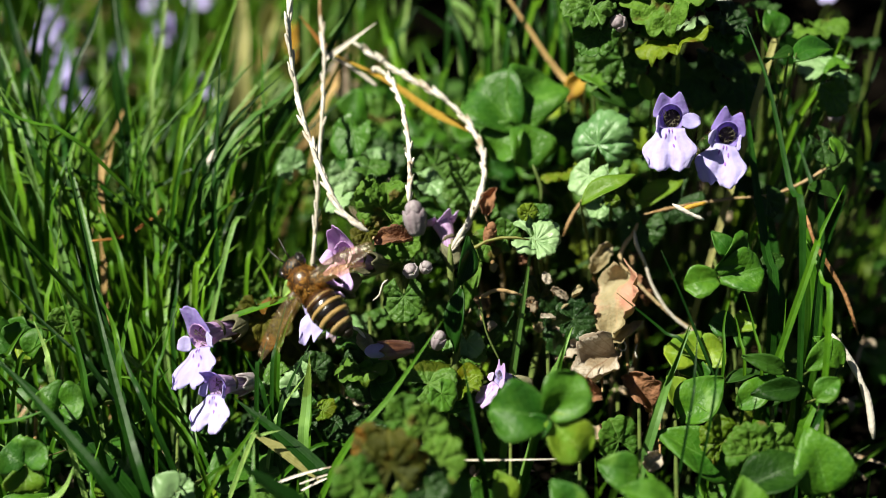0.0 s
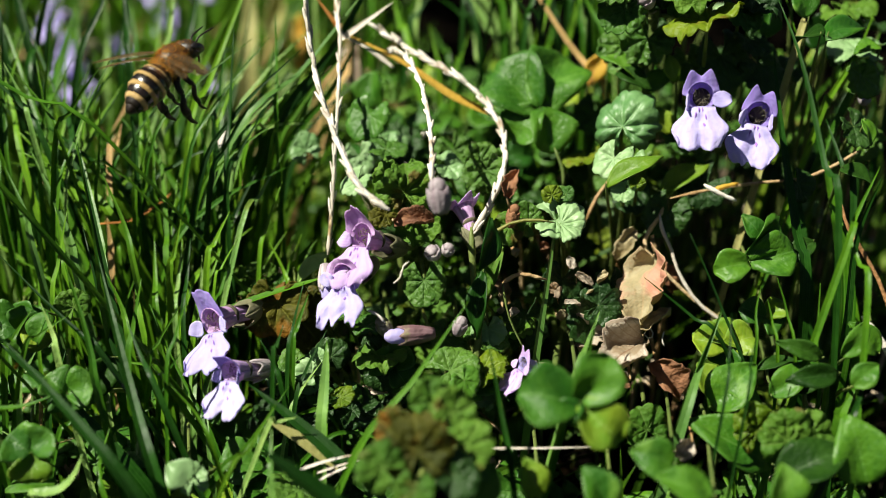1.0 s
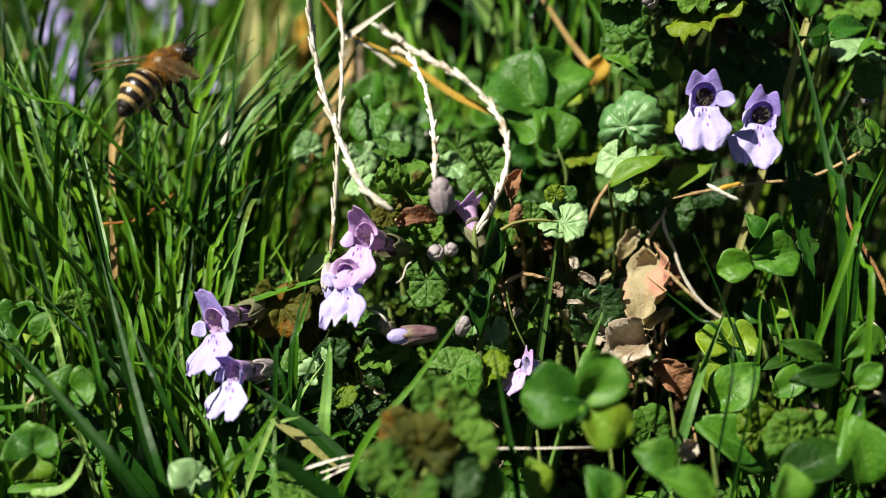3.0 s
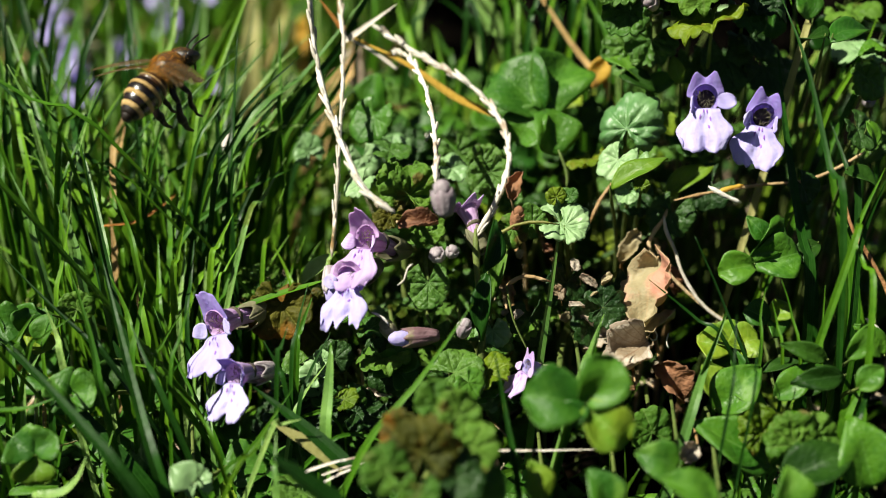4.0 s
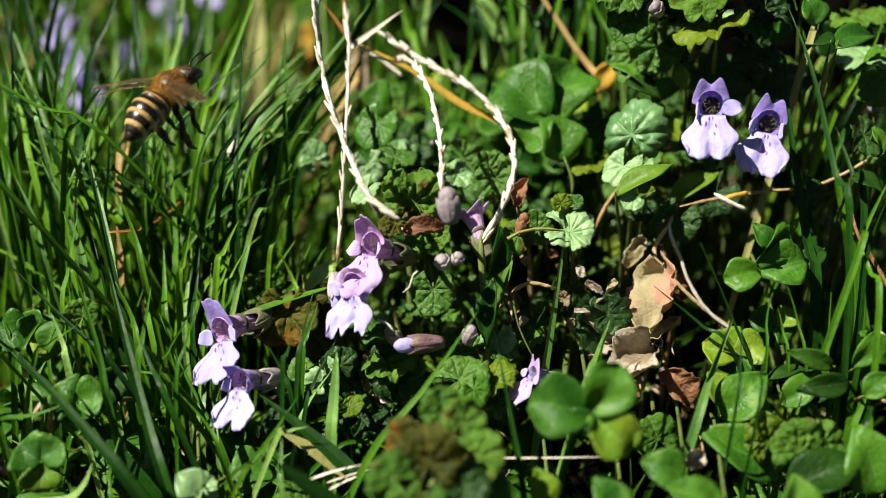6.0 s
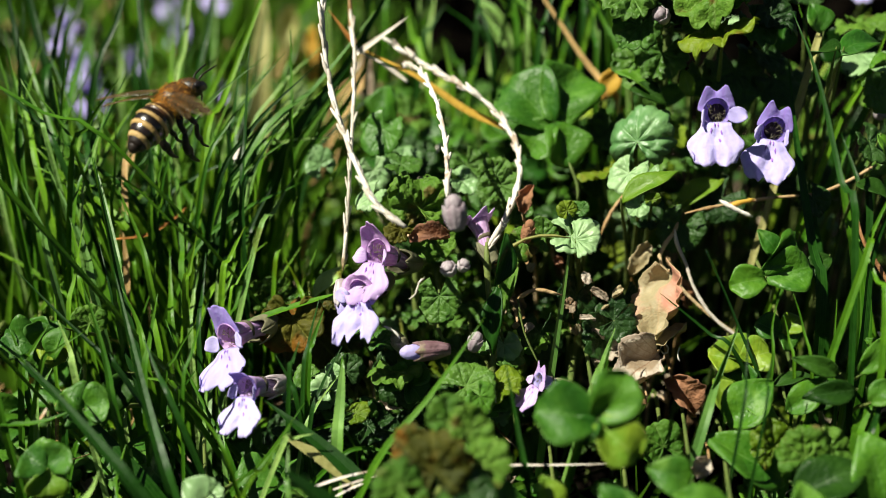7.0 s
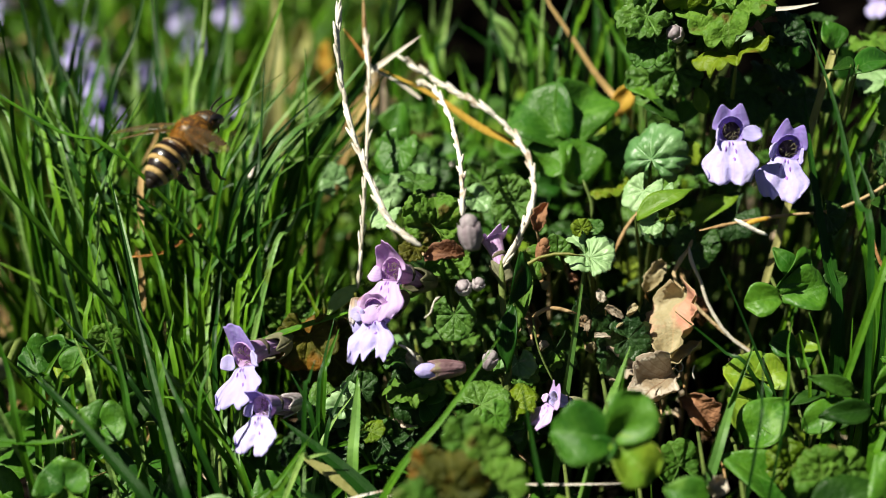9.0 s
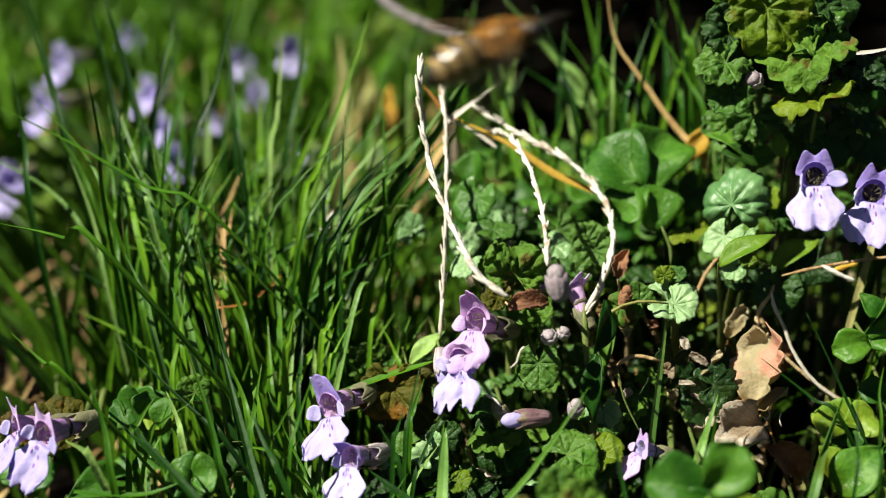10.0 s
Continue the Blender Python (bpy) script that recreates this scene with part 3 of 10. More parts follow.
def flower_parts(parent, mouth, facing, up, s=1.0, lip=PETAL_PALE, hood=PETAL, tube_mat=PETAL_PINK, calyx=CALYX, droop=0.75, spread=1.0, hood_open=0.75, arch=0.1, notch=(0.0, 0.9), ragged=0.05, sides=(0.7, 0.9), hood_len=1.0, cleft=0.4, throat=None, detail=1):
    """A two-lipped flower: facing is the way its mouth looks, up its hood's side; sizes in millimetres times s."""
    X = Vector(facing).normalized()
    Z = Vector(up)
    Z = (Z - X * Z.dot(X)).normalized()
    Y = Z.cross(X)
    O = Vector(mouth)
    k = 0.001 * s

    def at(x, y, z):
        return O + (X * x + Y * y + Z * z) * k

    # corolla tube, flaring to the mouth
    def tube_f(u, v):
        a = 2 * math.pi * v
        r = 0.9 + 0.95 * u ** 1.6
        return at(-5.8 + 5.7 * u, r * math.cos(a) * 0.9, r * math.sin(a) - 0.9 * (1 - u) ** 2), (v * 2, u)
    flower = part("flower", sheet(tube_f, 8 * detail, 16, 0.00008), tube_mat, parent, "lilac two-lipped ground ivy flower")

    # lower lip: narrow at the mouth, then broad, with two rounded ruffled lobes
    lay = math.sqrt(max(0.05, 1 - droop * droop))
    ph = (O.x * 9000) % 6.28
    mid, deep = notch

    def smooth(a, b, x):
        x = max(0, min(1, (x - a) / (b - a)))
        return x * x * (3 - 2 * x)

    def mid_f(u, v):
        c = 2 * v - 1
        w = 1.85 + 2.05 * spread * smooth(0.08, 0.7, u) - 0.6 * smooth(0.72, 1, u)
        full = 6.2 * (1 - 0.3 * abs(c) ** 3) - deep * math.exp(-((c - mid) / 0.13) ** 2)
        full *= 1 + 0.015 * math.sin(9 * c + ph) + 0.010 * math.sin(23 * c + 2 * ph) + ragged * noise.noise((c * 4 + ph, ph, 1))
        w *= 1 - 0.24 * abs(c) ** 5 * smooth(0.35, 1, u)
        ln = full * u
        ruff = u * (0.75 * noise.noise((c * 2.2 + ph, u * 2.4, ph)) + 0.3 * math.sin(6 * c + ph) * u + 0.16 * math.sin(15 * c + 2 * ph) * u * u)
        ruff -= 0.75 * math.exp(-((c - mid) / 0.2) ** 2) * u * (1.1 - 0.5 * u)
        hump = 0.8 * math.exp(-((u - 0.1) / 0.12) ** 2) * (1 - 0.5 * c * c)
        z = -1.35 - droop * ln - 0.35 * u * c * c + ruff * lay + 0.5 * hump
        return at(-0.2 + ln * lay + ruff * droop + 0.6 * hump + 0.5 * math.sin(3 * u) * droop, c * w, z), (v, u)
    lip_part = part("lower_lip", sheet(mid_f, 14 * detail, 30, 0.0001), lip, flower)
    # side lobes: small, oval, beside the mouth
    for sgn, size in ((-1, sides[0]), (1, sides[1])):
        def side_f(u, v, sgn=sgn, size=size):
            c = 2 * v - 1
            w = 1.05 * math.sin(math.pi * (0.14 + 0.8 * u)) ** 0.7
            out = 2.5 * u * min(1, 0.25 + 0.75 * size)
            return at(0.15 + 1.3 * u * (1.2 - size) - 0.3 * c * u + 0.2 * math.sin(5 * u + c + ph), sgn * (1.45 + out * size), -0.35 + (0.1 - 0.9 * (1 - size)) * u + c * w), (v, u)
        part("side_lobe", sheet(side_f, 8 * detail, 9, 0.0001), lip, flower)

    # hood: wraps the upper half of the mouth and stands up in two pointed lobes
    def hood_f(u, v):
        a = math.pi * (1.12 * v - 0.06)
        c = math.cos(a)
        long = 0.55 + hood_len * (2.5 * math.exp(-((abs(c) - 0.5) / 0.34) ** 2) * (1 + 0.18 * math.sin(ph + 2 * c)) + cleft * math.exp(-(c / 0.25) ** 2))
        ln = long * u
        bend = 0.25 * u * math.sin(5 * c + ph)
        return at(-0.3 + ln * (1 - hood_open) + bend - 0.3 * hood_open * u * u, 1.7 * c * (1 - 0.3 * u) + 1.1 * c * u * u, 1.8 * math.sin(a) - 0.1 + ln * hood_open + arch * math.sin(2.6 * u)), (v, u)
    part("upper_lip", sheet(hood_f, 9 * detail, 30, 0.0001), hood, flower)
    part("throat", ellipsoid(at(-3.4, 0, -0.15), (X, Y, Z), (0.6 * k, 1.35 * k, 1.35 * k), 6, 10), throat or THROAT, flower, "throat, inner shade and purple put into its colour" if throat is None else "")
    if detail > 0 and throat is None:
        rnd = random.Random(int(O.x * 1e5))
        hair = []
        for _ in range(34):
            a = rnd.uniform(0, 6.28)
            d = rnd.uniform(-1.6, -0.2)
            r = 1.35 + 0.2 * d
            p = at(d, r * math.cos(a), r * math.sin(a))
            q = at(d + rnd.uniform(0, 0.5), 0.55 * r * math.cos(a) + rnd.gauss(0, 0.35), 0.55 * r * math.sin(a) + rnd.gauss(0, 0.35))
            hair.append(tube([p, p.lerp(q, 0.5), q], 0.07 * k, 0.03 * k, 2, 4))
        part("throat_hairs", joined(hair), HAIRS, flower, "pale greyish hairs in the throat")
        for c, u in ((-0.28, 0.2), (0.3, 0.24), (0.12, 0.11), (-0.1, 0.1), (0.16, 0.42)):
            v = 0.5 + 0.5 * c

            def mark_f(p, q, u=u, v=v):
                s = 1 - (2 * p - 1) ** 2
                pos, uv = mid_f(u + 0.1 * (p - 0.5), v + 0.05 * (q - 0.5) * s)
                return pos + (X * lay + X * 0.6 + Z * 0.3).normalized() * 0.09 * k, uv
            part("nectar_mark", sheet(mark_f, 4, 3, 0.00002), SPOT, lip_part, "purple nectar mark")

    # calyx with five teeth
    def cal_f(u, v):
        a = 2 * math.pi * v
        r = 1.1 + 0.55 * math.sin(u * 2.0)
        cut = 1.5 * math.sin(2.5 * a) ** 2 * max(0, u - 0.6) / 0.4
        return at(-8.6 + 4.6 * u - cut, r * math.cos(a), r * math.sin(a) - 0.9), (v, u)
    part("calyx", sheet(cal_f, 7, 40, 0.0001), calyx, flower, "ribbed greyish-green calyx")
    return at(-8.5, 0, -0.9)


def ivy_sprig(foot, flowers, label, stem=STEM, detail=1):
    """A flowering shoot: flowers are rows of mouth, facing, up, size and options."""
    ob = thing("ground_ivy_sprig", foot, label, "flower", "ground ivy flowers")
    for mouth, facing, up, s, opts in flowers:
        end = flower_parts(ob, mouth, facing, up, s, detail=detail, **opts)
        low = end.lerp(Vector(foot), 0.5) + Vector((0, 0.006, 0.006))
        part("stem", tube([Vector(foot), low, end], 0.0006, 0.0005, 12, 6), stem, ob)
    return ob


def bud(centre, axis, length, radius, foot, material, label, tip_material=None):
    ob = thing("flower_bud", foot, label, "bud", "buds")
    ax = Vector(axis).normalized()
    y = ax.orthogonal().normalized()
    z = ax.cross(y)
    c = Vector(centre)
    def cup(u, v):
        a = 2 * math.pi * v
        r = radius * (0.35 + 0.65 * math.sin(math.pi * min(1, 0.08 + 0.6 * u))) * (1 + 0.07 * math.cos(10 * a))
        cut = 0.13 * length * abs(math.sin(2.5 * a)) * max(0, u - 0.65) / 0.35
        return c + ax * (length * (0.75 * u - 0.5) - cut) + y * r * math.cos(a) + z * r * math.sin(a), (v, u)
    part("calyx", sheet(cup, 8, 30, 0.00008), material, ob)

    def knob(s):
        return 1 - 0.05 * math.sin(9 * s)
    part("tip", ellipsoid(c + ax * length * 0.22, (ax, y, z), (length * 0.28, radius * 0.85, radius * 0.85), 9, 12, knob), tip_material or material, ob)
    part("stalk", tube(stalk_points(c - ax * length * 0.45, foot), 0.0003, 0.0003, 8), STEM, ob)
    return ob


# ---------------------------------------------------------------- ground
def ground_height(x, y):
    h = 0.004 * noise.noise((x * 22, y * 22, 0)) + 0.0015 * noise.noise((x * 90, y * 90, 3))
    dx, dy = (x - 0.10) / 0.16, (y - 0.50) / 0.22
    h -= 0.09 * math.exp(-(dx * dx + dy * dy) ** 2)      # a dip made to darken the ground behind the plants
    return h - 0.003


def ground_sheet():
    near = [i * 0.006 for i in range(-40, 41)]
    far = [0.3, 0.4, 0.6, 1.0, 2.0, 5.0, 15.0, 60.0]
    xs = [-f for f in reversed(far)] + near + far
    ys = [v + 0.25 for v in xs]
    verts = [(x, y, ground_height(x, y)) for y in ys for x in xs]
    w = len(xs)
    faces = [(j * w + i, j * w + i + 1, (j + 1) * w + i + 1, (j + 1) * w + i) for j in range(len(ys) - 1) for i in range(w - 1)]
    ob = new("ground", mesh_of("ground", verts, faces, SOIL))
    return tagged(ob, "soil under lawn plants, shade put into its near-black colour", "ground", kind="structure")


ground_sheet()


def field(name, count, seed, region, height, width, lean, material, label, keep=None, faces_to=(0, -1, 0.35)):
    """Uncountable grass: joined blades over a stretch of the plan."""
    rnd = random.Random(seed)
    shapes = []
    x0, x1, y0, y1 = region
    while len(shapes) < count:
        x, y = rnd.uniform(x0, x1), rnd.uniform(y0, y1)
        if keep and rnd.random() > keep(x, y):
            continue
        h = rnd.uniform(*height)
        lx, ly = lean(x, y)
        lx += rnd.gauss(0, 0.28)
        ly += rnd.gauss(0, 0.22)
        b = Vector((x, y, ground_height(x, y) - 0.002))
        t = b + Vector((lx * h, ly * h, h))
        m = b.lerp(t, 0.5) + Vector((-lx * h * 0.18, -ly * h * 0.12, h * rnd.uniform(0.03, 0.16)))
        f = Vector(faces_to) + Vector((rnd.gauss(0, 0.7), rnd.gauss(0, 0.5), rnd.gauss(0, 0.3)))
        shapes.append(blade_shape([b, m, t], rnd.uniform(*width), f, rnd.uniform(0.1, 0.4), 6, rnd.uniform(1.6, 3), rnd.uniform(-0.8, 0.8)))
    v, f, u = joined(shapes)
    ob = new(name, mesh_of(name, v, f, material, u, True))
    return tagged(ob, label, "grass", kind="stuff")


# kept bare of grass, so the near-black soil stands for deep shade
def hollow(x, y):
    return (0.235 < y < 1.7 and -0.021 - 0.07 * (y - 0.235) < x < 0.3 + 0.42 * (y - 0.235)) or (0.205 < y < 0.24 and 0.045 < x < 0.3)


def left_keep(x, y):
    if hollow(x, y):
        return 0.0
    edge = -0.004 + 0.05 * (y - 0.15)
    return 1.0 if x < edge else max(0.0, 1 - (x - edge) / 0.03) * 0.7


def tuft_lean(x, y):
    return (x + 0.045) * 7.0, 0.05


field("grass", 210, 11, (-0.13, 0.05, 0.155, 0.25), (0.022, 0.06), (0.0015, 0.0034), tuft_lean, GRASS_FIELD, "dense green lawn grass in sunlight", left_keep)
field("grass", 60, 12, (-0.11, 0.0, 0.105, 0.145), (0.010, 0.026), (0.0010, 0.0026), lambda x, y: (0.1, 0.0), GRASS_FIELD, "short green lawn grass between leaves", left_keep)
field("grass", 3200, 13, (-0.36, 0.34, 0.26, 0.66), (0.026, 0.068), (0.0018, 0.0045), lambda x, y: (0.05, -0.1), GRASS_FAR, "distant lawn grass, sunlight put into its green", lambda x, y: 0.0 if hollow(x, y) else 1.0)
field("grass", 1800, 14, (-1.2, 1.2, 0.66, 2.2), (0.03, 0.07), (0.006, 0.014), lambda x, y: (0.05, 0.0), GRASS_FAR, "far lawn grass, sunlight put into its green", lambda x, y: 0.0 if hollow(x, y) else 1.0)
field("grass", 1500, 19, (-1.3, 1.3, -1.2, 0.02), (0.02, 0.05), (0.005, 0.011), lambda x, y: (0.05, 0.0), GRASS_FIELD, "lawn grass around the plants")
field("dry_grass", 170, 15, (-0.13, 0.05, 0.14, 0.26), (0.008, 0.03), (0.0008, 0.002), lambda x, y: (0.5, 0.1), DRY_FIELD, "scattered dry straw-coloured blades in the lawn", left_keep)
field("dry_grass", 480, 18, (-0.34, 0.0, 0.26, 0.6), (0.014, 0.05), (0.002, 0.006), lambda x, y: (0.3, 0.0), DRY_FIELD, "distant dry yellowish blades in the lawn", lambda x, y: 0.0 if hollow(x, y) else 1.0)
field("grass", 90, 16, (0.0, 0.14, 0.165, 0.25), (0.018, 0.045), (0.0010, 0.0026), lambda x, y: (0.15, 0.05), GRASS_FIELD, "green grass blades among clover", lambda x, y: 0.0 if hollow(x, y) else 0.2 if x > 0.02 else 1.0)
field("grass", 60, 17, (0.02, 0.11, 0.11, 0.16), (0.012, 0.026), (0.0006, 0.0014), lambda x, y: (0.2, 0.05), GRASS_FIELD, "thin short grass blades among leaves", lambda x, y: 0.1 if x > 0.03 and y > 0.124 else 1.0)


def lawn_blades(count, seed, region, tall=(0.026, 0.058), wide=(0.0013, 0.0031), bow=0.3, mass=False):
    """The nearer lawn blades, each one a thing; mass: one uncountable tuft instead."""
    rnd = random.Random(seed)
    shapes = []
    x0, x1, y0, y1 = region
    for k in range(count):
        x, y = rnd.uniform(x0, x1), rnd.uniform(y0, y1)
        h = rnd.uniform(*tall) * (0.75 + 0.25 * (y - y0) / (y1 - y0))
        lx = (x + 0.045) * 8 + rnd.gauss(0, bow)
        ly = rnd.gauss(0, 0.15)
        b = Vector((x, y, ground_height(x, y) - 0.002))
        t = b + Vector((lx * h, ly * h, h))
        m = b.lerp(t, 0.5) + Vector((-lx * h * 0.2, 0, h * rnd.uniform(0.03, 0.14)))
        face = (rnd.gauss(-0.2, 0.6), -1, rnd.uniform(0, 0.7))
        if mass:
            shapes.append(blade_shape([b, m, t], rnd.uniform(*wide), face, rnd.uniform(0.15, 0.5), 8, rnd.uniform(1.8, 3.2), rnd.uniform(-0.7, 0.7)))
            continue
        dark = rnd.random() < 0.35
        pale = rnd.random() < 0.1
        grass_blade([b, m, t], rnd.uniform(*wide), face, GRASS_DARK if dark else GRASS_PALE if pale else GRASS, rnd.uniform(0.15, 0.5), rnd.uniform(1.8, 3.2), rnd.uniform(-0.7, 0.7),
                    "grass blade in the lawn, shade put into its green" if dark else "green grass blade standing in the lawn")
    if mass:
        v, f, u = joined(shapes)
        tagged(new("grass", mesh_of("grass", v, f, GRASS_FIELD, u, True)), "slender green lawn grass in sunlight", "grass", kind="stuff")


lawn_blades(48, 31, (-0.10, 0.0, 0.142, 0.185), mass=True)
lawn_blades(55, 34, (-0.10, 0.002, 0.142, 0.195), (0.022, 0.06), (0.0012, 0.0028), 0.35, True)
lawn_blades(18, 36, (-0.088, -0.058, 0.15, 0.195), (0.03, 0.055), (0.0014, 0.003), 0.2, True)
lawn_blades(35, 32, (-0.066, -0.012, 0.108, 0.145), (0.010, 0.028), (0.0007, 0.0018), 0.7, True)
lawn_blades(50, 33, (-0.02, 0.075, 0.125, 0.16), (0.010, 0.028), (0.0005, 0.0013), 0.6, True)


def litter(count, seed, region, low, high, size):
    """Dry scraps of leaves and straw caught between the plants."""
    rnd = random.Random(seed)
    shapes = []
    for k in range(count):
        c = Vector((rnd.uniform(region[0], region[1]), rnd.uniform(region[2], region[3]), rnd.uniform(low, high)))
        a = rnd.uniform(0, 6.283)
        d = Vector((math.cos(a), math.sin(a), rnd.uniform(-0.4, 0.6)))
        r = rnd.uniform(*size)
        n = Vector((rnd.gauss(-0.2, 0.4), rnd.gauss(-0.4, 0.4), 1))
        if rnd.random() < 0.5:
            shapes.append(pinnate_shape(c, c + d * r, n, r * rnd.uniform(0.3, 0.8), "torn", 0.3, 0.2, 8, 4, 0.08, k))
        else:
            shapes.append(blade_shape([c, c + d * r * 1.2 + Vector((0, 0, 0.1 * r)), c + d * r * 2.4], r * 0.22, n, 0.2, 5))
    v, f, u = joined(shapes)
    return tagged(new("dry_litter", mesh_of("dry_litter", v, f, LITTER, u)), "pale and tan dry scraps caught between plants", "litter", kind="stuff")


litter(150, 51, (-0.07, 0.0, 0.105, 0.2), 0.004, 0.016, (0.0012, 0.004))
litter(90, 52, (0.0, 0.075, 0.12, 0.2), 0.005, 0.022, (0.0012, 0.004))
litter(70, 53, (-0.02, 0.06, 0.165, 0.215), 0.02, 0.045, (0.0012, 0.004))


def leaf_cover(name, count, seed, region, low, high, size, label, keep=None, material=COVER, single=False):
    """Small leaves close to the soil, each on a thin stalk; single: each one a thing, else one uncountable mass."""
    rnd = random.Random(seed)
    shapes = []
    n = 0
    x0, x1, y0, y1 = region
    while n < count:
        x, y = rnd.uniform(x0, x1), rnd.uniform(y0, y1)
        if keep and rnd.random() > keep(x, y):
            continue
        n += 1
        z = rnd.uniform(low, high(x, y))
        c = Vector((x, y, z))
        a = rnd.uniform(0, 6.283)
        r = rnd.uniform(*size)
        nrm = Vector((rnd.gauss(-0.1, 0.4), rnd.gauss(-0.45, 0.4), 1)).normalized()
        if single:
            foot = (x + rnd.gauss(0, 0.004), y + 0.004, -0.002)
            if rnd.random() < 0.5:
                rows = []
                for k in range(3):
                    d = Vector((math.cos(a + k * 2.094), math.sin(a + k * 2.094), 0))
                    rows.append((c + d * r, nrm + d * -0.15, r * 0.95, None))
                clover(c, foot, rows, "small green clover leaf close to the soil", CLOVER_LIGHT if rnd.random() < 0.2 else CLOVER, 0.0002, 0)
            elif rnd.random() < 0.45:
                ivy_leaf(c, c + Vector((math.cos(a), math.sin(a), 0.1)) * r, nrm, r * 0.8, foot, IVY_OLIVE if rnd.random() < 0.2 else IVY, "small scalloped ground ivy leaf close to the soil", crimp=0.25)
            else:
                herb_leaf(c, c + Vector((math.cos(a), math.sin(a), 0.15)) * r * 1.4, nrm, r * 0.9, foot, label="small oval herb leaf close to the soil", stalk=0.0002)
            continue
        shapes.append(tube([(x + rnd.gauss(0, 0.004), y + 0.004, -0.003), (x, y + 0.002, z * 0.5), c], 0.0004, 0.0003, 3, 4))
        if rnd.random() < 0.45:
            for k in range(3):
                b = a + k * 2.094
                d = Vector((math.cos(b), math.sin(b), 0))
                shapes.append(pinnate_shape(c, c + d * r, nrm + d * -0.15, r * 0.95, "clover", 0.12, 0.06, 5, 4, seed=n))
        elif rnd.random() < 0.6:
            d = Vector((math.cos(a), math.sin(a), 0.1))
            shapes.append(ivy_shape(c, c + d * r, nrm, r * 0.8, 0.12, 0.15, 9, 3, 27, seed=n))
        else:
            d = Vector((math.cos(a), math.sin(a), 0.15))
            shapes.append(pinnate_shape(c, c + d * r * 1.4, nrm, r * 0.9, "oval", 0.2, 0.1, 6, 4, seed=n))
    if single:
        return None
    v, f, u = joined(shapes)
    ob = new(name, mesh_of(name, v, f, material, u))
    return tagged(ob, label, "ground cover", kind="stuff")


leaf_cover("ground_cover", 50, 27, (-0.08, -0.02, 0.105, 0.152), 0.01, lambda x, y: 0.021, (0.004, 0.0075), "", single=True)


def right_keep(x, y):
    if hollow(x, y):
        return 0.0
    if x > 0.012 and y < 0.21:
        return 0.07 if x > 0.03 else 0.2
    return 1.0 if x > -0.004 else max(0.1, 1 + (x + 0.004) / 0.03)


leaf_cover("ground_cover", 420, 21, (-0.05, 0.13, 0.155, 0.255), 0.006, lambda x, y: 0.012 + 0.28 * max(0, y - 0.15), (0.004, 0.009), "mixed green clover and ground ivy leaves carpeting the soil", right_keep)
leaf_cover("ground_cover", 330, 22, (-0.08, 0.11, 0.085, 0.155), 0.004, lambda x, y: 0.013, (0.003, 0.0065), "low green clover and herb leaves near the soil", lambda x, y: 0.12 if x > 0.01 and y > 0.128 else 1.0, single=True)
leaf_cover("ground_cover", 420, 23, (-0.3, 0.28, 0.25, 0.6), 0.006, lambda x, y: 0.03, (0.007, 0.012), "distant green leaves in the lawn", lambda x, y: 0.0 if hollow(x, y) else 1.0)
leaf_cover("ground_cover", 100, 24, (-0.014, 0.036, 0.163, 0.205), 0.022, lambda x, y: 0.05, (0.004, 0.008), "raised bank of green clover and ivy leaves", single=True)
field("grass", 26, 26, (0.02, 0.1, 0.155, 0.2), (0.03, 0.065), (0.0009, 0.0024), lambda x, y: (0.25, 0.0), GRASS_FIELD, "taller green grass behind the flowers")


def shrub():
    """An added, unseen dense low shrub whose crown shades the ground behind the plants."""
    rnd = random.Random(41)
    ob = thing("shrub", (0.10, 0.85, -0.01), "unseen dense dark shrub added behind the plants to cast shade", "shrub")
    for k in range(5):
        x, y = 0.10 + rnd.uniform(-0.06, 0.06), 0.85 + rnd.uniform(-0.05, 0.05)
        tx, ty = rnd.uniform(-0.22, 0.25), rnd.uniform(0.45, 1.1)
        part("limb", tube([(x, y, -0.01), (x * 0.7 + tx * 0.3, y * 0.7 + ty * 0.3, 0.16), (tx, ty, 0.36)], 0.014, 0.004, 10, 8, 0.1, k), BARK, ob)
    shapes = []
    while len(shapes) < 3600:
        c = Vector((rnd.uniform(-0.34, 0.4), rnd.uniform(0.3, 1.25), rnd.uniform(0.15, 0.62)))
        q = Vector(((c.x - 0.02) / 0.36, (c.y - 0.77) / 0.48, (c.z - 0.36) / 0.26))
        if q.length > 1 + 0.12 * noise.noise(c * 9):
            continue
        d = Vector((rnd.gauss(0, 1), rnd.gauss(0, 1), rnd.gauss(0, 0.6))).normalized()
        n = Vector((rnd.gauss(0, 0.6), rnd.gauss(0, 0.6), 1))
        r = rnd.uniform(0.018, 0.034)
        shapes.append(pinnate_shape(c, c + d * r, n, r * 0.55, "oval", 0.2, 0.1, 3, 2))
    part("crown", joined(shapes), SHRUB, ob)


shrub()


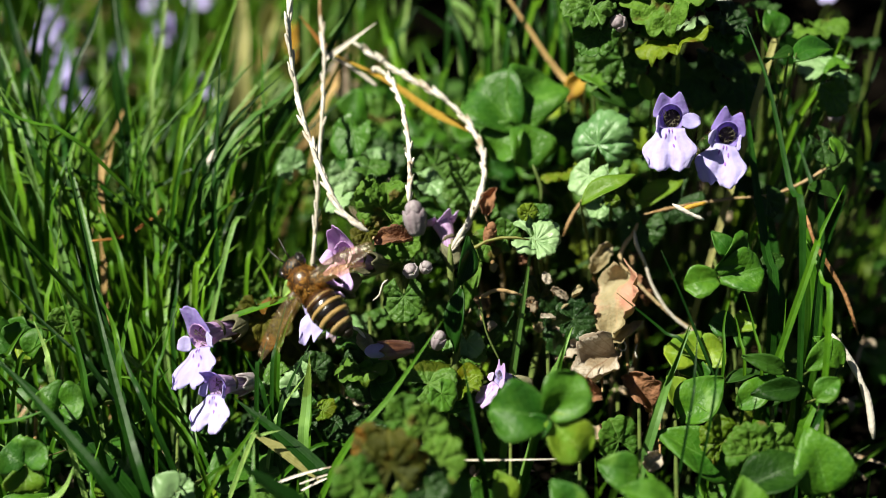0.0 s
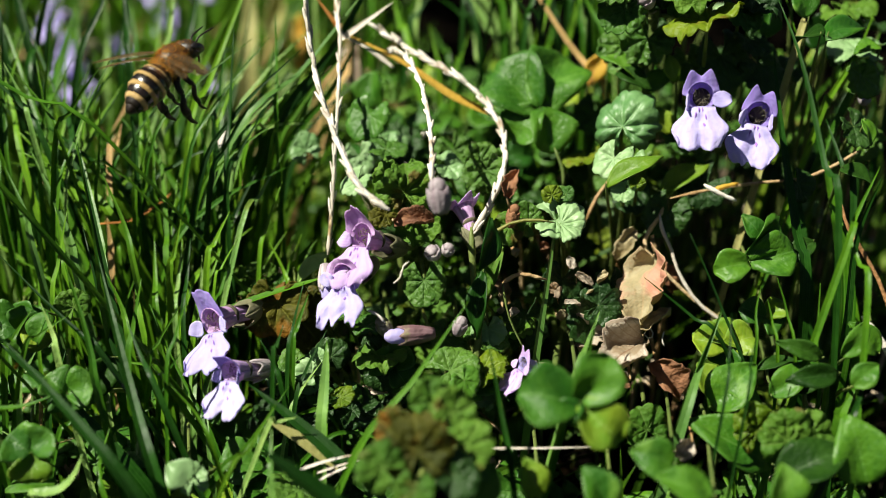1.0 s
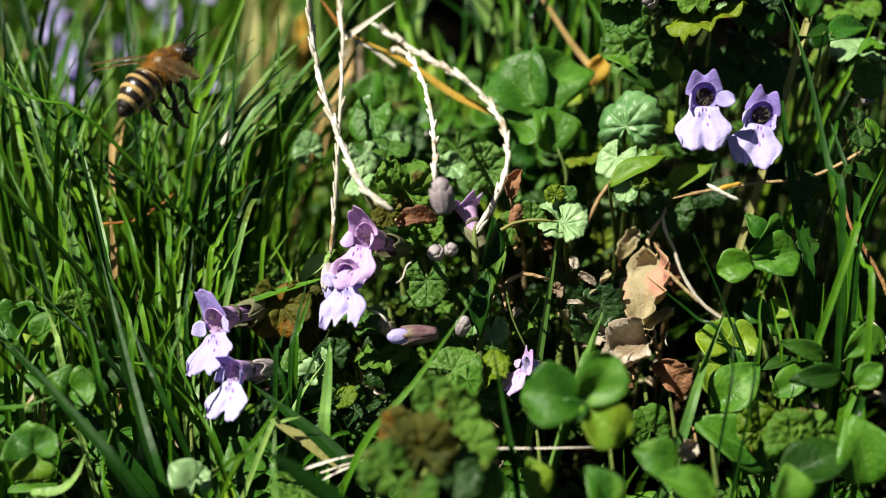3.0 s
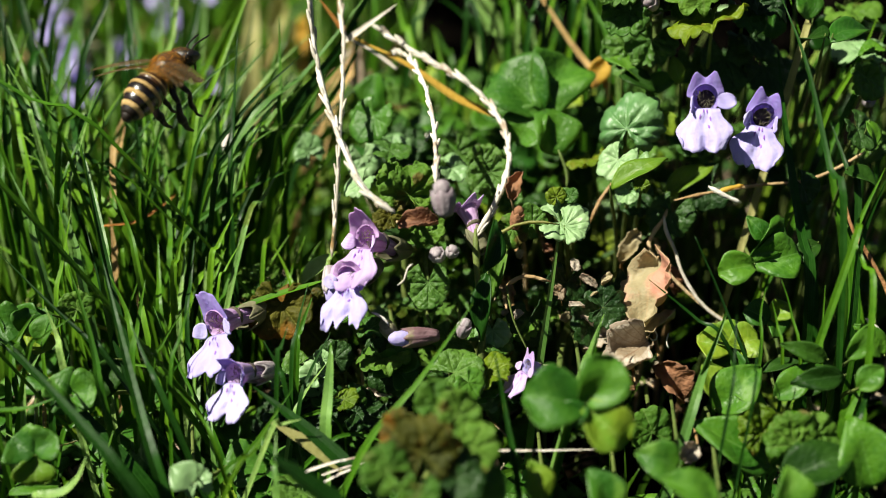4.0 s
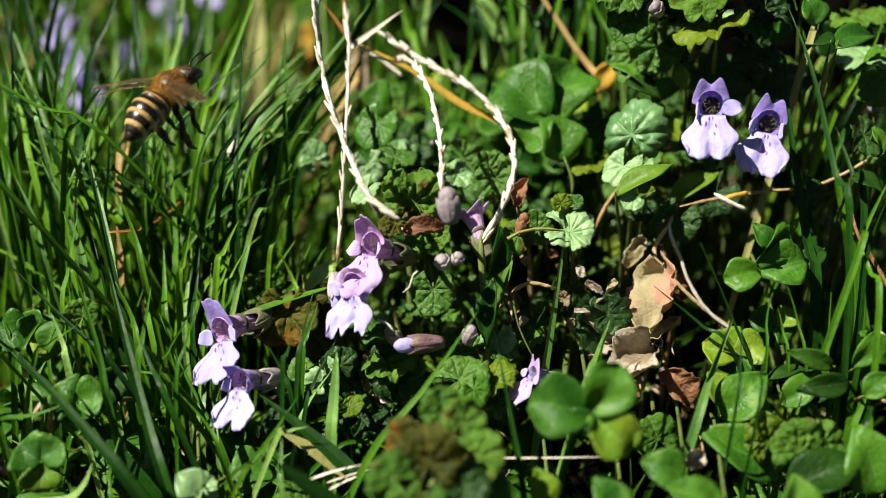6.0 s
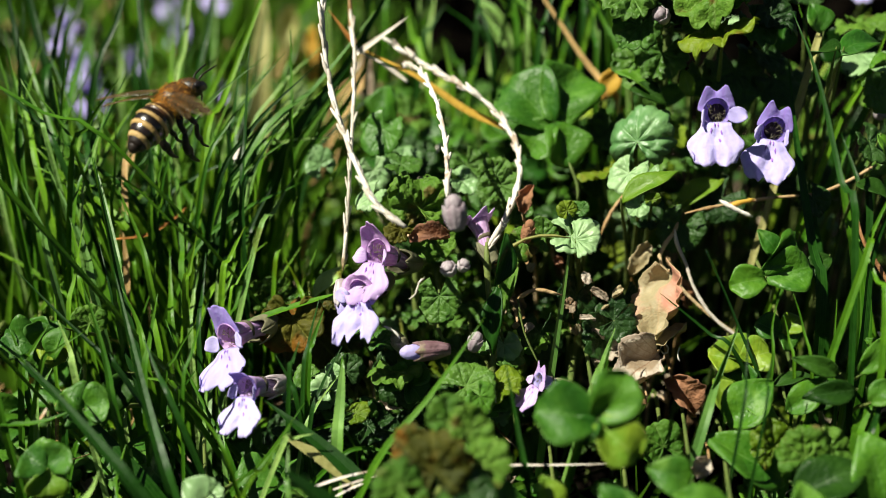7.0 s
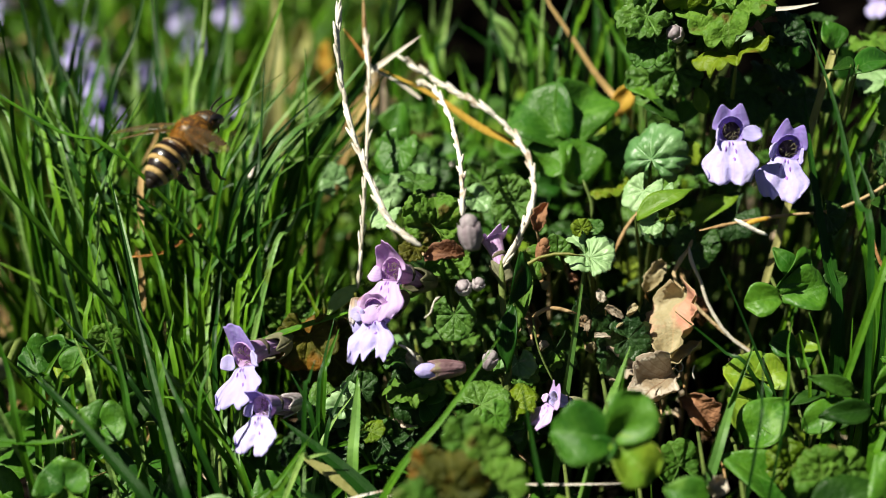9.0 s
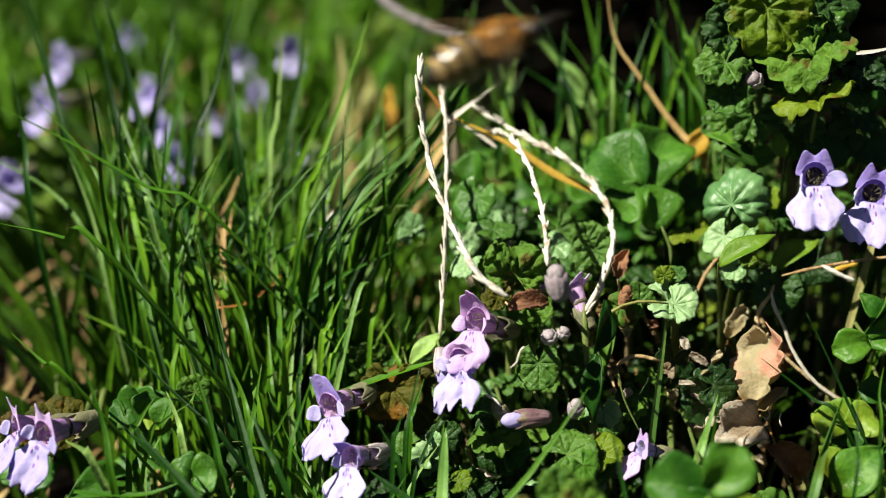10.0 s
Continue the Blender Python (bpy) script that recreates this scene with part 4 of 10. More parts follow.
# ---------------------------------------------------------------- the plants, one by one
ivy_sprig((0.0510, 0.2075, -0.002), [((0.02985, 0.13063, 0.06297), (-0.26, -0.941, 0.218), (-0.024, 0.274, 0.961), 1.02, dict(hood=HOOD, tube_mat=HOOD, sides=(0.25, 0.95), droop=.8, hood_len=.85)), ((0.03804, 0.13232, 0.06003), (-0.251, -0.943, 0.219), (0.19, 0.268, 0.944), 1, dict(hood=HOOD, tube_mat=HOOD, sides=(0.55, 0.35), droop=.8, ragged=.12, hood_len=.9))], "ground ivy shoot with two open lilac flowers", STEM, 1)
ivy_sprig((-0.0025, 0.1821, -0.002), [((-0.01333, 0.12371, 0.04640), (-0.587, -0.716, 0.378), (0.000, 0.362, 0.932), 1.00, dict(lip=PETAL, hood=PETAL_PINK, tube_mat=PETAL_PINK, droop=.8, spread=1.2, hood_open=.4, arch=.4, ragged=.15, notch=(.1, 1.2), hood_len=1.5, cleft=2.6, sides=(.8, .5))), ((-0.01530, 0.11985, 0.04269), (-0.406, -0.911, 0.077), (-0.098, 0.223, 0.970), 0.90, dict(lip=PETAL_PALE, hood=PETAL_PINK, tube_mat=PETAL_PINK, droop=.7, spread=1.15, hood_open=.6, arch=.1, ragged=.3, notch=(.2, 1.8), sides=(.95, .7), hood_len=.5, cleft=1.6))], "ground ivy shoot with two mauve flowers", STEM, 1)
ivy_sprig((-0.0295, 0.1667, -0.002), [((-0.03248, 0.12013, 0.03589), (-0.521, -0.852, 0.055), (-0.300, 0.299, 0.906), 1.06, dict(lip=PETAL_PALE, hood=HOOD, tube_mat=PETAL_PINK, droop=.55, spread=1.35, hood_open=.8, arch=.2, notch=(.05, 1.0), hood_len=.95, cleft=2.6, sides=(.9, .8))), ((-0.02899, 0.11277, 0.03299), (-0.505, -0.823, 0.260), (-0.050, 0.364, 0.930), 0.85, dict(lip=PETAL_PALE, hood=HOOD, tube_mat=PETAL, spread=1.3, droop=.8, calyx=WILTED, notch=(.0, 1.8), hood_open=.3, arch=.1, hood_len=1.0, cleft=2.0, sides=(.6, .5), ragged=.1))], "ground ivy shoot with two lilac flowers in grass", STEM, 1)
ivy_sprig((0.0050, 0.1826, -0.002), [((-0.00015, 0.13459, 0.04644), (-0.39, 0.701, 0.597), (0.643, -0.27, 0.717), 0.8, dict(lip=PETAL_PINK, hood=PETAL, spread=.5))], "lilac ground ivy flower seen from behind", STEM, 1)
ivy_sprig((0.0207, 0.1639, -0.002), [((0.00719, 0.11601, 0.03223), (-0.882, -0.378, 0.282), (0.149, 0.214, 0.965), 0.6, dict(lip=PETAL, tube_mat=PETAL_PALE, droop=.8))], "small lilac ground ivy flower above clover", STEM, 1)
ivy_sprig((-0.0851, 0.1640, -0.002), [((-0.06666, 0.11134, 0.03731), (-0.514, -0.848, 0.127), (0.27, 0.176, 0.947), 1, dict(hood=PETAL, droop=.8)), ((-0.07152, 0.11398, 0.03651), (-0.765, -0.626, 0.151), (0.073, 0.173, 0.982), 1, dict(hood=PETAL, droop=.75))], "ground ivy shoot with two lilac flowers at the lawn edge", STEM, 1)
ivy_sprig((-0.1483, 0.3580, -0.002), [((-0.134, 0.29411, 0.04847), (-0.454, -0.891, -0.014), (-0.04, 0.178, 0.983), 1.26, dict(hood=PETAL_PALE, tube_mat=PETAL_PALE, throat=PETAL, hood_open=.8, droop=.6))], "distant lilac ground ivy flower in the lawn", GRASS_DARK, 1)
ivy_sprig((-0.1448, 0.3314, -0.002), [((-0.13022, 0.2679, 0.04164), (-0.526, -0.85, -0.026), (-0.036, 0.178, 0.983), 1.38, dict(hood=PETAL_PALE, tube_mat=PETAL_PALE, throat=PETAL, hood_open=.8, droop=.6))], "distant lilac ground ivy flower in the lawn", GRASS_DARK, 1)
ivy_sprig((-0.1595, 0.4258, -0.002), [((-0.13771, 0.36265, 0.0425), (0.487, -0.813, 0.318), (0.175, 0.185, 0.967), 1.15, dict(hood=PETAL_PALE, tube_mat=PETAL_PALE, throat=PETAL, hood_open=.8, droop=.6))], "distant lilac ground ivy flower in the lawn", GRASS_DARK, 1)
ivy_sprig((-0.1127, 0.3337, -0.002), [((-0.10224, 0.27024, 0.04359), (-0.491, -0.849, 0.196), (-0.109, 0.173, 0.979), 1.26, dict(hood=PETAL_PALE, tube_mat=PETAL_PALE, throat=PETAL, hood_open=.8, droop=.6))], "distant lilac ground ivy flower in the lawn", GRASS_DARK, 1)
ivy_sprig((-0.1052, 0.3201, -0.002), [((-0.09537, 0.25652, 0.03791), (-0.514, -0.858, -0.01), (-0.144, 0.171, 0.975), 1.15, dict(hood=PETAL_PALE, tube_mat=PETAL_PALE, throat=PETAL, hood_open=.8, droop=.6))], "distant lilac ground ivy flower in the lawn", GRASS_DARK, 1)
ivy_sprig((-0.1054, 0.2920, -0.002), [((-0.08577, 0.23496, 0.03601), (0.498, -0.802, 0.33), (0.198, 0.186, 0.962), 1.15, dict(hood=PETAL_PALE, tube_mat=PETAL_PALE, throat=PETAL, hood_open=.8, droop=.6))], "distant lilac ground ivy flower in the lawn", GRASS_DARK, 1)
ivy_sprig((-0.1067, 0.3934, -0.002), [((-0.09126, 0.32886, 0.04041), (0.313, -0.95, 0.007), (-0.09, 0.175, 0.981), 1.15, dict(hood=PETAL_PALE, tube_mat=PETAL_PALE, throat=PETAL, hood_open=.8, droop=.6))], "distant lilac ground ivy flower in the lawn", GRASS_DARK, 1)
ivy_sprig((-0.0900, 0.3542, -0.002), [((-0.07845, 0.29298, 0.0378), (0.07, -0.942, 0.328), (0.225, 0.186, 0.956), 1.03, dict(hood=PETAL_PALE, tube_mat=PETAL_PALE, throat=PETAL, hood_open=.8, droop=.6))], "distant lilac ground ivy flower in the lawn", GRASS_DARK, 1)
ivy_sprig((-0.0815, 0.3511, -0.002), [((-0.06694, 0.28695, 0.05084), (0.405, -0.913, -0.049), (0.083, 0.183, 0.98), 1.15, dict(hood=PETAL_PALE, tube_mat=PETAL_PALE, throat=PETAL, hood_open=.8, droop=.6))], "distant lilac ground ivy flower in the lawn", GRASS_DARK, 1)
ivy_sprig((-0.1041, 0.3423, -0.002), [((-0.09193, 0.2894, 0.03069), (0.138, -0.972, 0.191), (-0.165, 0.169, 0.972), 0.805, dict(hood=PETAL_PALE, tube_mat=PETAL_PALE, throat=PETAL, hood_open=.8, droop=.6))], "distant lilac ground ivy flower in the lawn", GRASS_DARK, 1)
ivy_sprig((-0.1345, 0.2735, -0.002), [((-0.11362, 0.20867, 0.03938), (-0.164, -0.986, -0.033), (0.268, 0.186, 0.945), 1.15, dict(hood=PETAL_PALE, tube_mat=PETAL_PALE, throat=PETAL, hood_open=.8, droop=.6))], "distant lilac ground ivy flower in the lawn", GRASS_DARK, 1)
ivy_sprig((-0.0749, 0.3100, -0.002), [((-0.06173, 0.25604, 0.03197), (0.418, -0.888, 0.193), (-0.095, 0.174, 0.98), 0.69, dict(hood=PETAL_PALE, tube_mat=PETAL_PALE, throat=PETAL, hood_open=.8, droop=.6))], "distant lilac ground ivy flower in the lawn", GRASS_DARK, 1)
ivy_sprig((0.0941, 0.2603, -0.002), [((0.07239, 0.19683, 0.0682), (-0.509, -0.849, 0.143), (0, 0.213, 0.977), 0.6, {})], "lilac ground ivy flower in shade", STEM, 1)
bud((-0.00339, 0.11558, 0.05531), (-0.151, 0.272, 0.95), 0.00434, 0.00132, (-0.0047, 0.1706, -0.002), WILTED, "wilted grey-lilac flower bud", None)
bud((-0.00411, 0.11919, 0.04634), (-0.315, -0.4, 0.861), 0.00195, 0.00097, (-0.0056, 0.1742, -0.002), WILTED, "small pale round flower bud", None)
bud((-0.00221, 0.12118, 0.0459), (0.304, -0.266, 0.915), 0.00170, 0.00078, (-0.0030, 0.1762, -0.002), WILTED, "small pale round flower bud", None)
bud((-0.00708, 0.11762, 0.0356), (-0.958, -0.278, 0.07), 0.00656, 0.00121, (-0.0097, 0.1710, -0.002), MAUVE_DARK, "closed pinkish-mauve flower bud", PETAL_PALE)
bud((-0.01027, 0.11893, 0.03601), (-0.53, 0.041, 0.847), 0.00316, 0.00093, (-0.0140, 0.1729, -0.002), CALYX, "pale green bud among leaves", None)
bud((-0.0006, 0.12074, 0.0353), (0.299, -0.013, 0.954), 0.00277, 0.00095, (-0.0008, 0.1737, -0.002), WILTED, "wilted greyish flower bud", None)
bud((-0.01772, 0.12217, 0.04063), (0.106, -0.677, -0.728), 0.00507, 0.00101, (-0.0241, 0.1772, -0.002), WILTED, "wilted lilac-grey hanging flower", PETAL_PALE)
bud((0.02919, 0.15172, 0.06513), (-0.31, -0.616, 0.724), 0.00277, 0.00139, (0.0377, 0.2067, -0.002), CALYX, "dry round pale seed bud", None)
bud((0.02673, 0.15389, 0.06987), (-0.697, -0.547, 0.464), 0.00326, 0.00114, (0.0344, 0.2089, -0.002), WILTED, "grey withered flower bud", None)
bud((0.00643, 0.12938, 0.04712), (0.223, 0.065, 0.973), 0.00328, 0.00082, (0.0086, 0.1844, -0.002), DEAD_BROWN, "brown withered flower bud", None)
ivy_plant((-0.0320, 0.1516, -0.002), [((-0.03174, 0.1379, 0.03399), (-0.03272, 0.13831, 0.03488), (-0.427, -0.452, 0.783), 0.00139, IVY_OLIVE, 0.5), ((-0.02978, 0.13813, 0.03452), (-0.03028, 0.13854, 0.03541), (-0.114, -0.419, 0.901), 0.00139, IVY, 0.5), ((-0.02782, 0.13806, 0.03439), (-0.02701, 0.13846, 0.03528), (0.206, -0.413, 0.887), 0.00131, IVY_OLIVE, 0.5), ((-0.02652, 0.13765, 0.0335), (-0.02554, 0.13778, 0.0338), (0.416, -0.455, 0.787), 0.00114, IVY, 0.5), ((-0.03108, 0.13726, 0.03259), (-0.0323, 0.13696, 0.03191), (-0.315, -0.759, 0.57), 0.00147, IVY_OLIVE, 0.5), ((-0.02896, 0.13738, 0.03289), (-0.02896, 0.13671, 0.03141), (-0.006, -0.811, 0.584), 0.00147, IVY, 0.5), ((-0.02733, 0.13724, 0.0326), (-0.02618, 0.13677, 0.03157), (0.201, -0.718, 0.667), 0.00122, IVY_OLIVE, 0.5)], "tight green-brown crinkled ground ivy shoot tip")
seed_stalk([(-0.00945, 0.11636, 0.05333), (-0.01273, 0.11836, 0.05526), (-0.01525, 0.12255, 0.05841), (-0.01675, 0.12623, 0.06045), (-0.01858, 0.1307, 0.06422), (-0.01986, 0.13406, 0.06918), (-0.02024, 0.13614, 0.07375), (-0.0204, 0.13807, 0.078)], 0.00037, 34, 0.00127, "bleached knobbly dry grass seed stalk", 1, STRAW)
seed_stalk([(-0.01841, 0.13093, 0.04057), (-0.01792, 0.13504, 0.04719), (-0.01758, 0.13919, 0.05391), (-0.01759, 0.14631, 0.05991), (-0.01792, 0.15427, 0.06533), (-0.01881, 0.15953, 0.06964)], 0.00031, 30, 0.00138, "thin bleached dry grass stalk", 2, STRAW)
seed_stalk([(-0.00434, 0.12101, 0.05516), (-0.0043, 0.12646, 0.05748), (-0.00494, 0.13528, 0.05996), (-0.00627, 0.14383, 0.06185), (-0.0085, 0.15107, 0.06323), (-0.01102, 0.15636, 0.06277)], 0.00034, 26, 0.00123, "bleached curved dry grass seed stalk", 3, STRAW)
seed_stalk([(0.00114, 0.1303, 0.04426), (0.00335, 0.13356, 0.04662), (0.00545, 0.13812, 0.04942), (0.00601, 0.14371, 0.05206), (0.0048, 0.14827, 0.05483), (0.00157, 0.15193, 0.05801), (-0.00343, 0.15529, 0.06051), (-0.00856, 0.15851, 0.0627), (-0.01425, 0.16195, 0.06535)], 0.00042, 42, 0.00136, "bleached arching dry grass seed stalk", 4, STRAW)
seed_stalk([(-0.00875, 0.15248, 0.04218), (-0.0085, 0.15676, 0.04434), (-0.00695, 0.15994, 0.04653), (-0.00518, 0.16201, 0.04868)], 0.00035, 12, 0.00139, "short bleached stalk tip", 5, STRAW)
grass_blade([(0.00557, 0.15405, 0.05305), (-0.0017, 0.15549, 0.05612), (-0.00855, 0.15745, 0.06037), (-0.01796, 0.15943, 0.0646)], 0.00239, (0.191, -0.212, 0.959), YELLOW, label="golden dry grass sheath bent over")
grass_blade([(-0.01021, 0.15619, 0.05999), (-0.01362, 0.15726, 0.06229), (-0.0177, 0.15818, 0.06428)], 0.00119, (0.191, -0.212, 0.959), STRAW, label="bleached dry grass sheath")
grass_blade([(-0.01819, 0.15592, 0.06412), (-0.01518, 0.15677, 0.06604), (-0.01016, 0.15825, 0.06935)], 0.00092, (0.297, -0.528, 0.796), STRAW, label="white dry blade crossing the stalks")
grass_blade([(-0.01787, 0.15825, 0.06443), (-0.01957, 0.15931, 0.06674), (-0.02213, 0.16073, 0.06982)], 0.00085, (0.297, -0.528, 0.796), DRY_ORANGE, label="rust-brown dry blade beside the stalks")
runner([(-0.0182, 0.15773, 0.06327), (-0.01804, 0.15868, 0.06536), (-0.01873, 0.15966, 0.06752), (-0.01909, 0.16247, 0.0737)], 0.00031, 0.00031, STEM_TAN, "tan dry grass stem upright")
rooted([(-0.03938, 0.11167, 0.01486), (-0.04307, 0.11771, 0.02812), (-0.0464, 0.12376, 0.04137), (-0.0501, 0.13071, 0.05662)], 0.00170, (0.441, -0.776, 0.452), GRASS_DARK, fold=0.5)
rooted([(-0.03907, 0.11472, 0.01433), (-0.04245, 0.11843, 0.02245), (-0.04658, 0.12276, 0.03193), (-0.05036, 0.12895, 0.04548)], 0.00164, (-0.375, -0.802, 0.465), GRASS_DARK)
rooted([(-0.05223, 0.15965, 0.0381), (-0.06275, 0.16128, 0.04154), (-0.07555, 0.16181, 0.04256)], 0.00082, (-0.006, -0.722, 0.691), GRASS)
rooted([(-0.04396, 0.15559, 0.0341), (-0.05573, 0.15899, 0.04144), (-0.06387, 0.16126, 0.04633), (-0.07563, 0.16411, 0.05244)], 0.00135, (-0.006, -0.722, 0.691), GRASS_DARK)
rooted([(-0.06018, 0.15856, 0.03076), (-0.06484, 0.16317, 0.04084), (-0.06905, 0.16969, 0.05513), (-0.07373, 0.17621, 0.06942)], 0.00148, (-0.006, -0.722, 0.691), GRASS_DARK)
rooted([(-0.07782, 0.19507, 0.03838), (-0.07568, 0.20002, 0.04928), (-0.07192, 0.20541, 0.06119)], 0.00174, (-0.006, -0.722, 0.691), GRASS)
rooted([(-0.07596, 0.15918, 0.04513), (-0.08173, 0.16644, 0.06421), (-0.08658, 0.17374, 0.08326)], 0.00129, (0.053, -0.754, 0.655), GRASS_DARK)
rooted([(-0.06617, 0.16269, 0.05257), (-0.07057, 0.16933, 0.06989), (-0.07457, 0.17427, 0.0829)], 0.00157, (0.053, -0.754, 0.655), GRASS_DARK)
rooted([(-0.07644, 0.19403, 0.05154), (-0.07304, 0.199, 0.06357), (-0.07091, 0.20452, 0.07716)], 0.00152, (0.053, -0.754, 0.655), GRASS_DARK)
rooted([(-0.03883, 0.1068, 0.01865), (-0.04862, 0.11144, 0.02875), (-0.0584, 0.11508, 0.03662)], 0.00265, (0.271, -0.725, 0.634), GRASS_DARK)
rooted([(-0.03651, 0.13148, 0.02705), (-0.03677, 0.13412, 0.03288), (-0.03679, 0.13644, 0.03797)], 0.00128, (-0.006, -0.722, 0.691), GRASS_PALE)
grass_blade([(-0.03227, 0.12521, 0.03506), (-0.02589, 0.12612, 0.03715), (-0.01877, 0.12697, 0.03909)], 0.00128, (-0.005, -0.131, 0.991), GRASS, tip=6, label="bright green grass blade lying across")
rooted([(-0.01856, 0.10887, 0.01621), (-0.01802, 0.1127, 0.02465), (-0.01748, 0.11742, 0.03503)], 0.00143, (-0.006, -0.722, 0.691), GRASS, tip=7, fold=0.4)
rooted([(-0.0135, 0.1028, 0.02709), (-0.00635, 0.10668, 0.0357), (7e-05, 0.11047, 0.04412)], 0.00095, (-0.197, -0.583, 0.788), GRASS)
rooted([(0.00906, 0.12066, 0.02556), (0.0109, 0.12594, 0.03719), (0.01266, 0.13121, 0.04882)], 0.00128, (0.441, -0.776, 0.452), GRASS_BLUE)
rooted([(0.00531, 0.09854, 0.02519), (0.00367, 0.10279, 0.03453), (0.00224, 0.10599, 0.04153)], 0.00077, (-0.006, -0.722, 0.691), GRASS_DARK)
rooted([(0.01176, 0.10531, 0.03291), (0.01359, 0.10721, 0.03712), (0.01515, 0.1098, 0.04282)], 0.00125, (0.441, -0.776, 0.452), GRASS)
rooted([(0.02622, 0.10963, 0.0281), (0.02841, 0.11206, 0.03346), (0.03129, 0.11525, 0.04052)], 0.00152, (0.593, -0.685, 0.423), GRASS)
rooted([(0.0378, 0.11709, 0.02531), (0.03335, 0.12258, 0.03733), (0.02935, 0.12648, 0.04586)], 0.00051, (-0.006, -0.722, 0.691), GRASS_DARK)
rooted([(0.03382, 0.11927, 0.03248), (0.02943, 0.1211, 0.03644), (0.02322, 0.12323, 0.04106)], 0.00058, (-0.006, -0.722, 0.691), GRASS_DARK)
rooted([(0.05667, 0.13292, 0.02653), (0.05378, 0.13964, 0.04128), (0.05089, 0.14636, 0.05602), (0.04613, 0.15376, 0.07223)], 0.00138, (-0.006, -0.722, 0.691), GRASS)
rooted([(0.04916, 0.12009, 0.03206), (0.05095, 0.12586, 0.04477), (0.05423, 0.12935, 0.05247)], 0.00162, (0.441, -0.776, 0.452), GRASS_DARK)
rooted([(0.04958, 0.12122, 0.0297), (0.05028, 0.12615, 0.04056), (0.04862, 0.12955, 0.04801)], 0.00328, (0.281, -0.829, 0.483), GRASS, tip=5)
rooted([(0.04989, 0.13449, 0.02749), (0.04928, 0.1399, 0.03938), (0.04785, 0.14446, 0.0494)], 0.00229, (-0.006, -0.722, 0.691), GRASS_DARK)
rooted([(0.03617, 0.11491, 0.03257), (0.03639, 0.11776, 0.03885), (0.03706, 0.11915, 0.04191)], 0.00042, (-0.006, -0.722, 0.691), GRASS)
rooted([(0.03907, 0.11461, 0.03194), (0.03845, 0.11727, 0.0378), (0.03784, 0.11847, 0.04044)], 0.00042, (-0.006, -0.722, 0.691), GRASS)
rooted([(0.04134, 0.11445, 0.03163), (0.04028, 0.11775, 0.03887), (0.03904, 0.11958, 0.04289)], 0.00042, (-0.006, -0.722, 0.691), GRASS)
rooted([(0.04405, 0.11195, 0.02617), (0.04408, 0.11635, 0.03583), (0.04448, 0.11927, 0.04227)], 0.00042, (-0.006, -0.722, 0.691), GRASS)
grass_blade([(-0.01262, 0.08826, 0.03136), (-0.01696, 0.08959, 0.03423), (-0.02141, 0.09092, 0.03709)], 0.00300, (0.186, -0.079, 0.979), GRASS_DARK, tip=3)
rooted([(-0.03109, 0.10572, 0.0212), (-0.02665, 0.10769, 0.02559), (-0.02153, 0.11071, 0.03229)], 0.00096, (-0.006, -0.722, 0.691), GRASS)
rooted([(-0.06088, 0.15484, 0.0274), (-0.06455, 0.15788, 0.03404), (-0.0686, 0.16129, 0.04151)], 0.00238, (-0.006, -0.722, 0.691), GRASS)
rooted([(-0.05552, 0.14435, 0.02372), (-0.05903, 0.14796, 0.03163), (-0.06254, 0.15158, 0.03954)], 0.00174, (-0.006, -0.722, 0.691), GRASS)
rooted([(-0.03743, 0.14573, 0.02698), (-0.03424, 0.14968, 0.03572), (-0.02774, 0.15416, 0.04565)], 0.00113, (-0.006, -0.722, 0.691), GRASS_PALE)
rooted([(-0.008, 0.19059, 0.05353), (-0.00957, 0.19274, 0.05823), (-0.01166, 0.19553, 0.06434)], 0.00207, (-0.006, -0.722, 0.691), GRASS)
rooted([(0.00918, 0.20019, 0.0507), (0.0059, 0.20246, 0.05563), (0.00153, 0.20562, 0.06254)], 0.00152, (-0.006, -0.722, 0.691), GRASS_PALE)
rooted([(-0.02952, 0.14962, 0.04771), (-0.01862, 0.15674, 0.0635), (-0.01023, 0.16317, 0.07775)], 0.00169, (0.662, -0.471, 0.583), GRASS_DARK)
rooted([(-0.0286, 0.15327, 0.04367), (-0.01994, 0.15864, 0.0556), (-0.01562, 0.16223, 0.06354)], 0.00139, (0.662, -0.471, 0.583), GRASS)
rooted([(-0.03297, 0.15835, 0.04272), (-0.02493, 0.16316, 0.05338), (-0.02046, 0.16537, 0.05831)], 0.00135, (0.662, -0.471, 0.583), GRASS_DARK)
rooted([(-0.03662, 0.16193, 0.03845), (-0.02927, 0.16726, 0.05028), (-0.02375, 0.17107, 0.05873)], 0.00129, (0.662, -0.471, 0.583), GRASS)
rooted([(-0.04443, 0.1713, 0.03483), (-0.03861, 0.17858, 0.0509), (-0.03572, 0.18506, 0.06518)], 0.00137, (-0.006, -0.722, 0.691), GRASS_DARK)
rooted([(-0.0498, 0.18196, 0.03403), (-0.04778, 0.18837, 0.04816), (-0.04784, 0.19564, 0.06415)], 0.00145, (-0.006, -0.722, 0.691), GRASS)
rooted([(-0.05129, 0.17133, 0.03479), (-0.04838, 0.17537, 0.04372), (-0.04596, 0.17942, 0.05265)], 0.00118, (-0.006, -0.722, 0.691), GRASS)
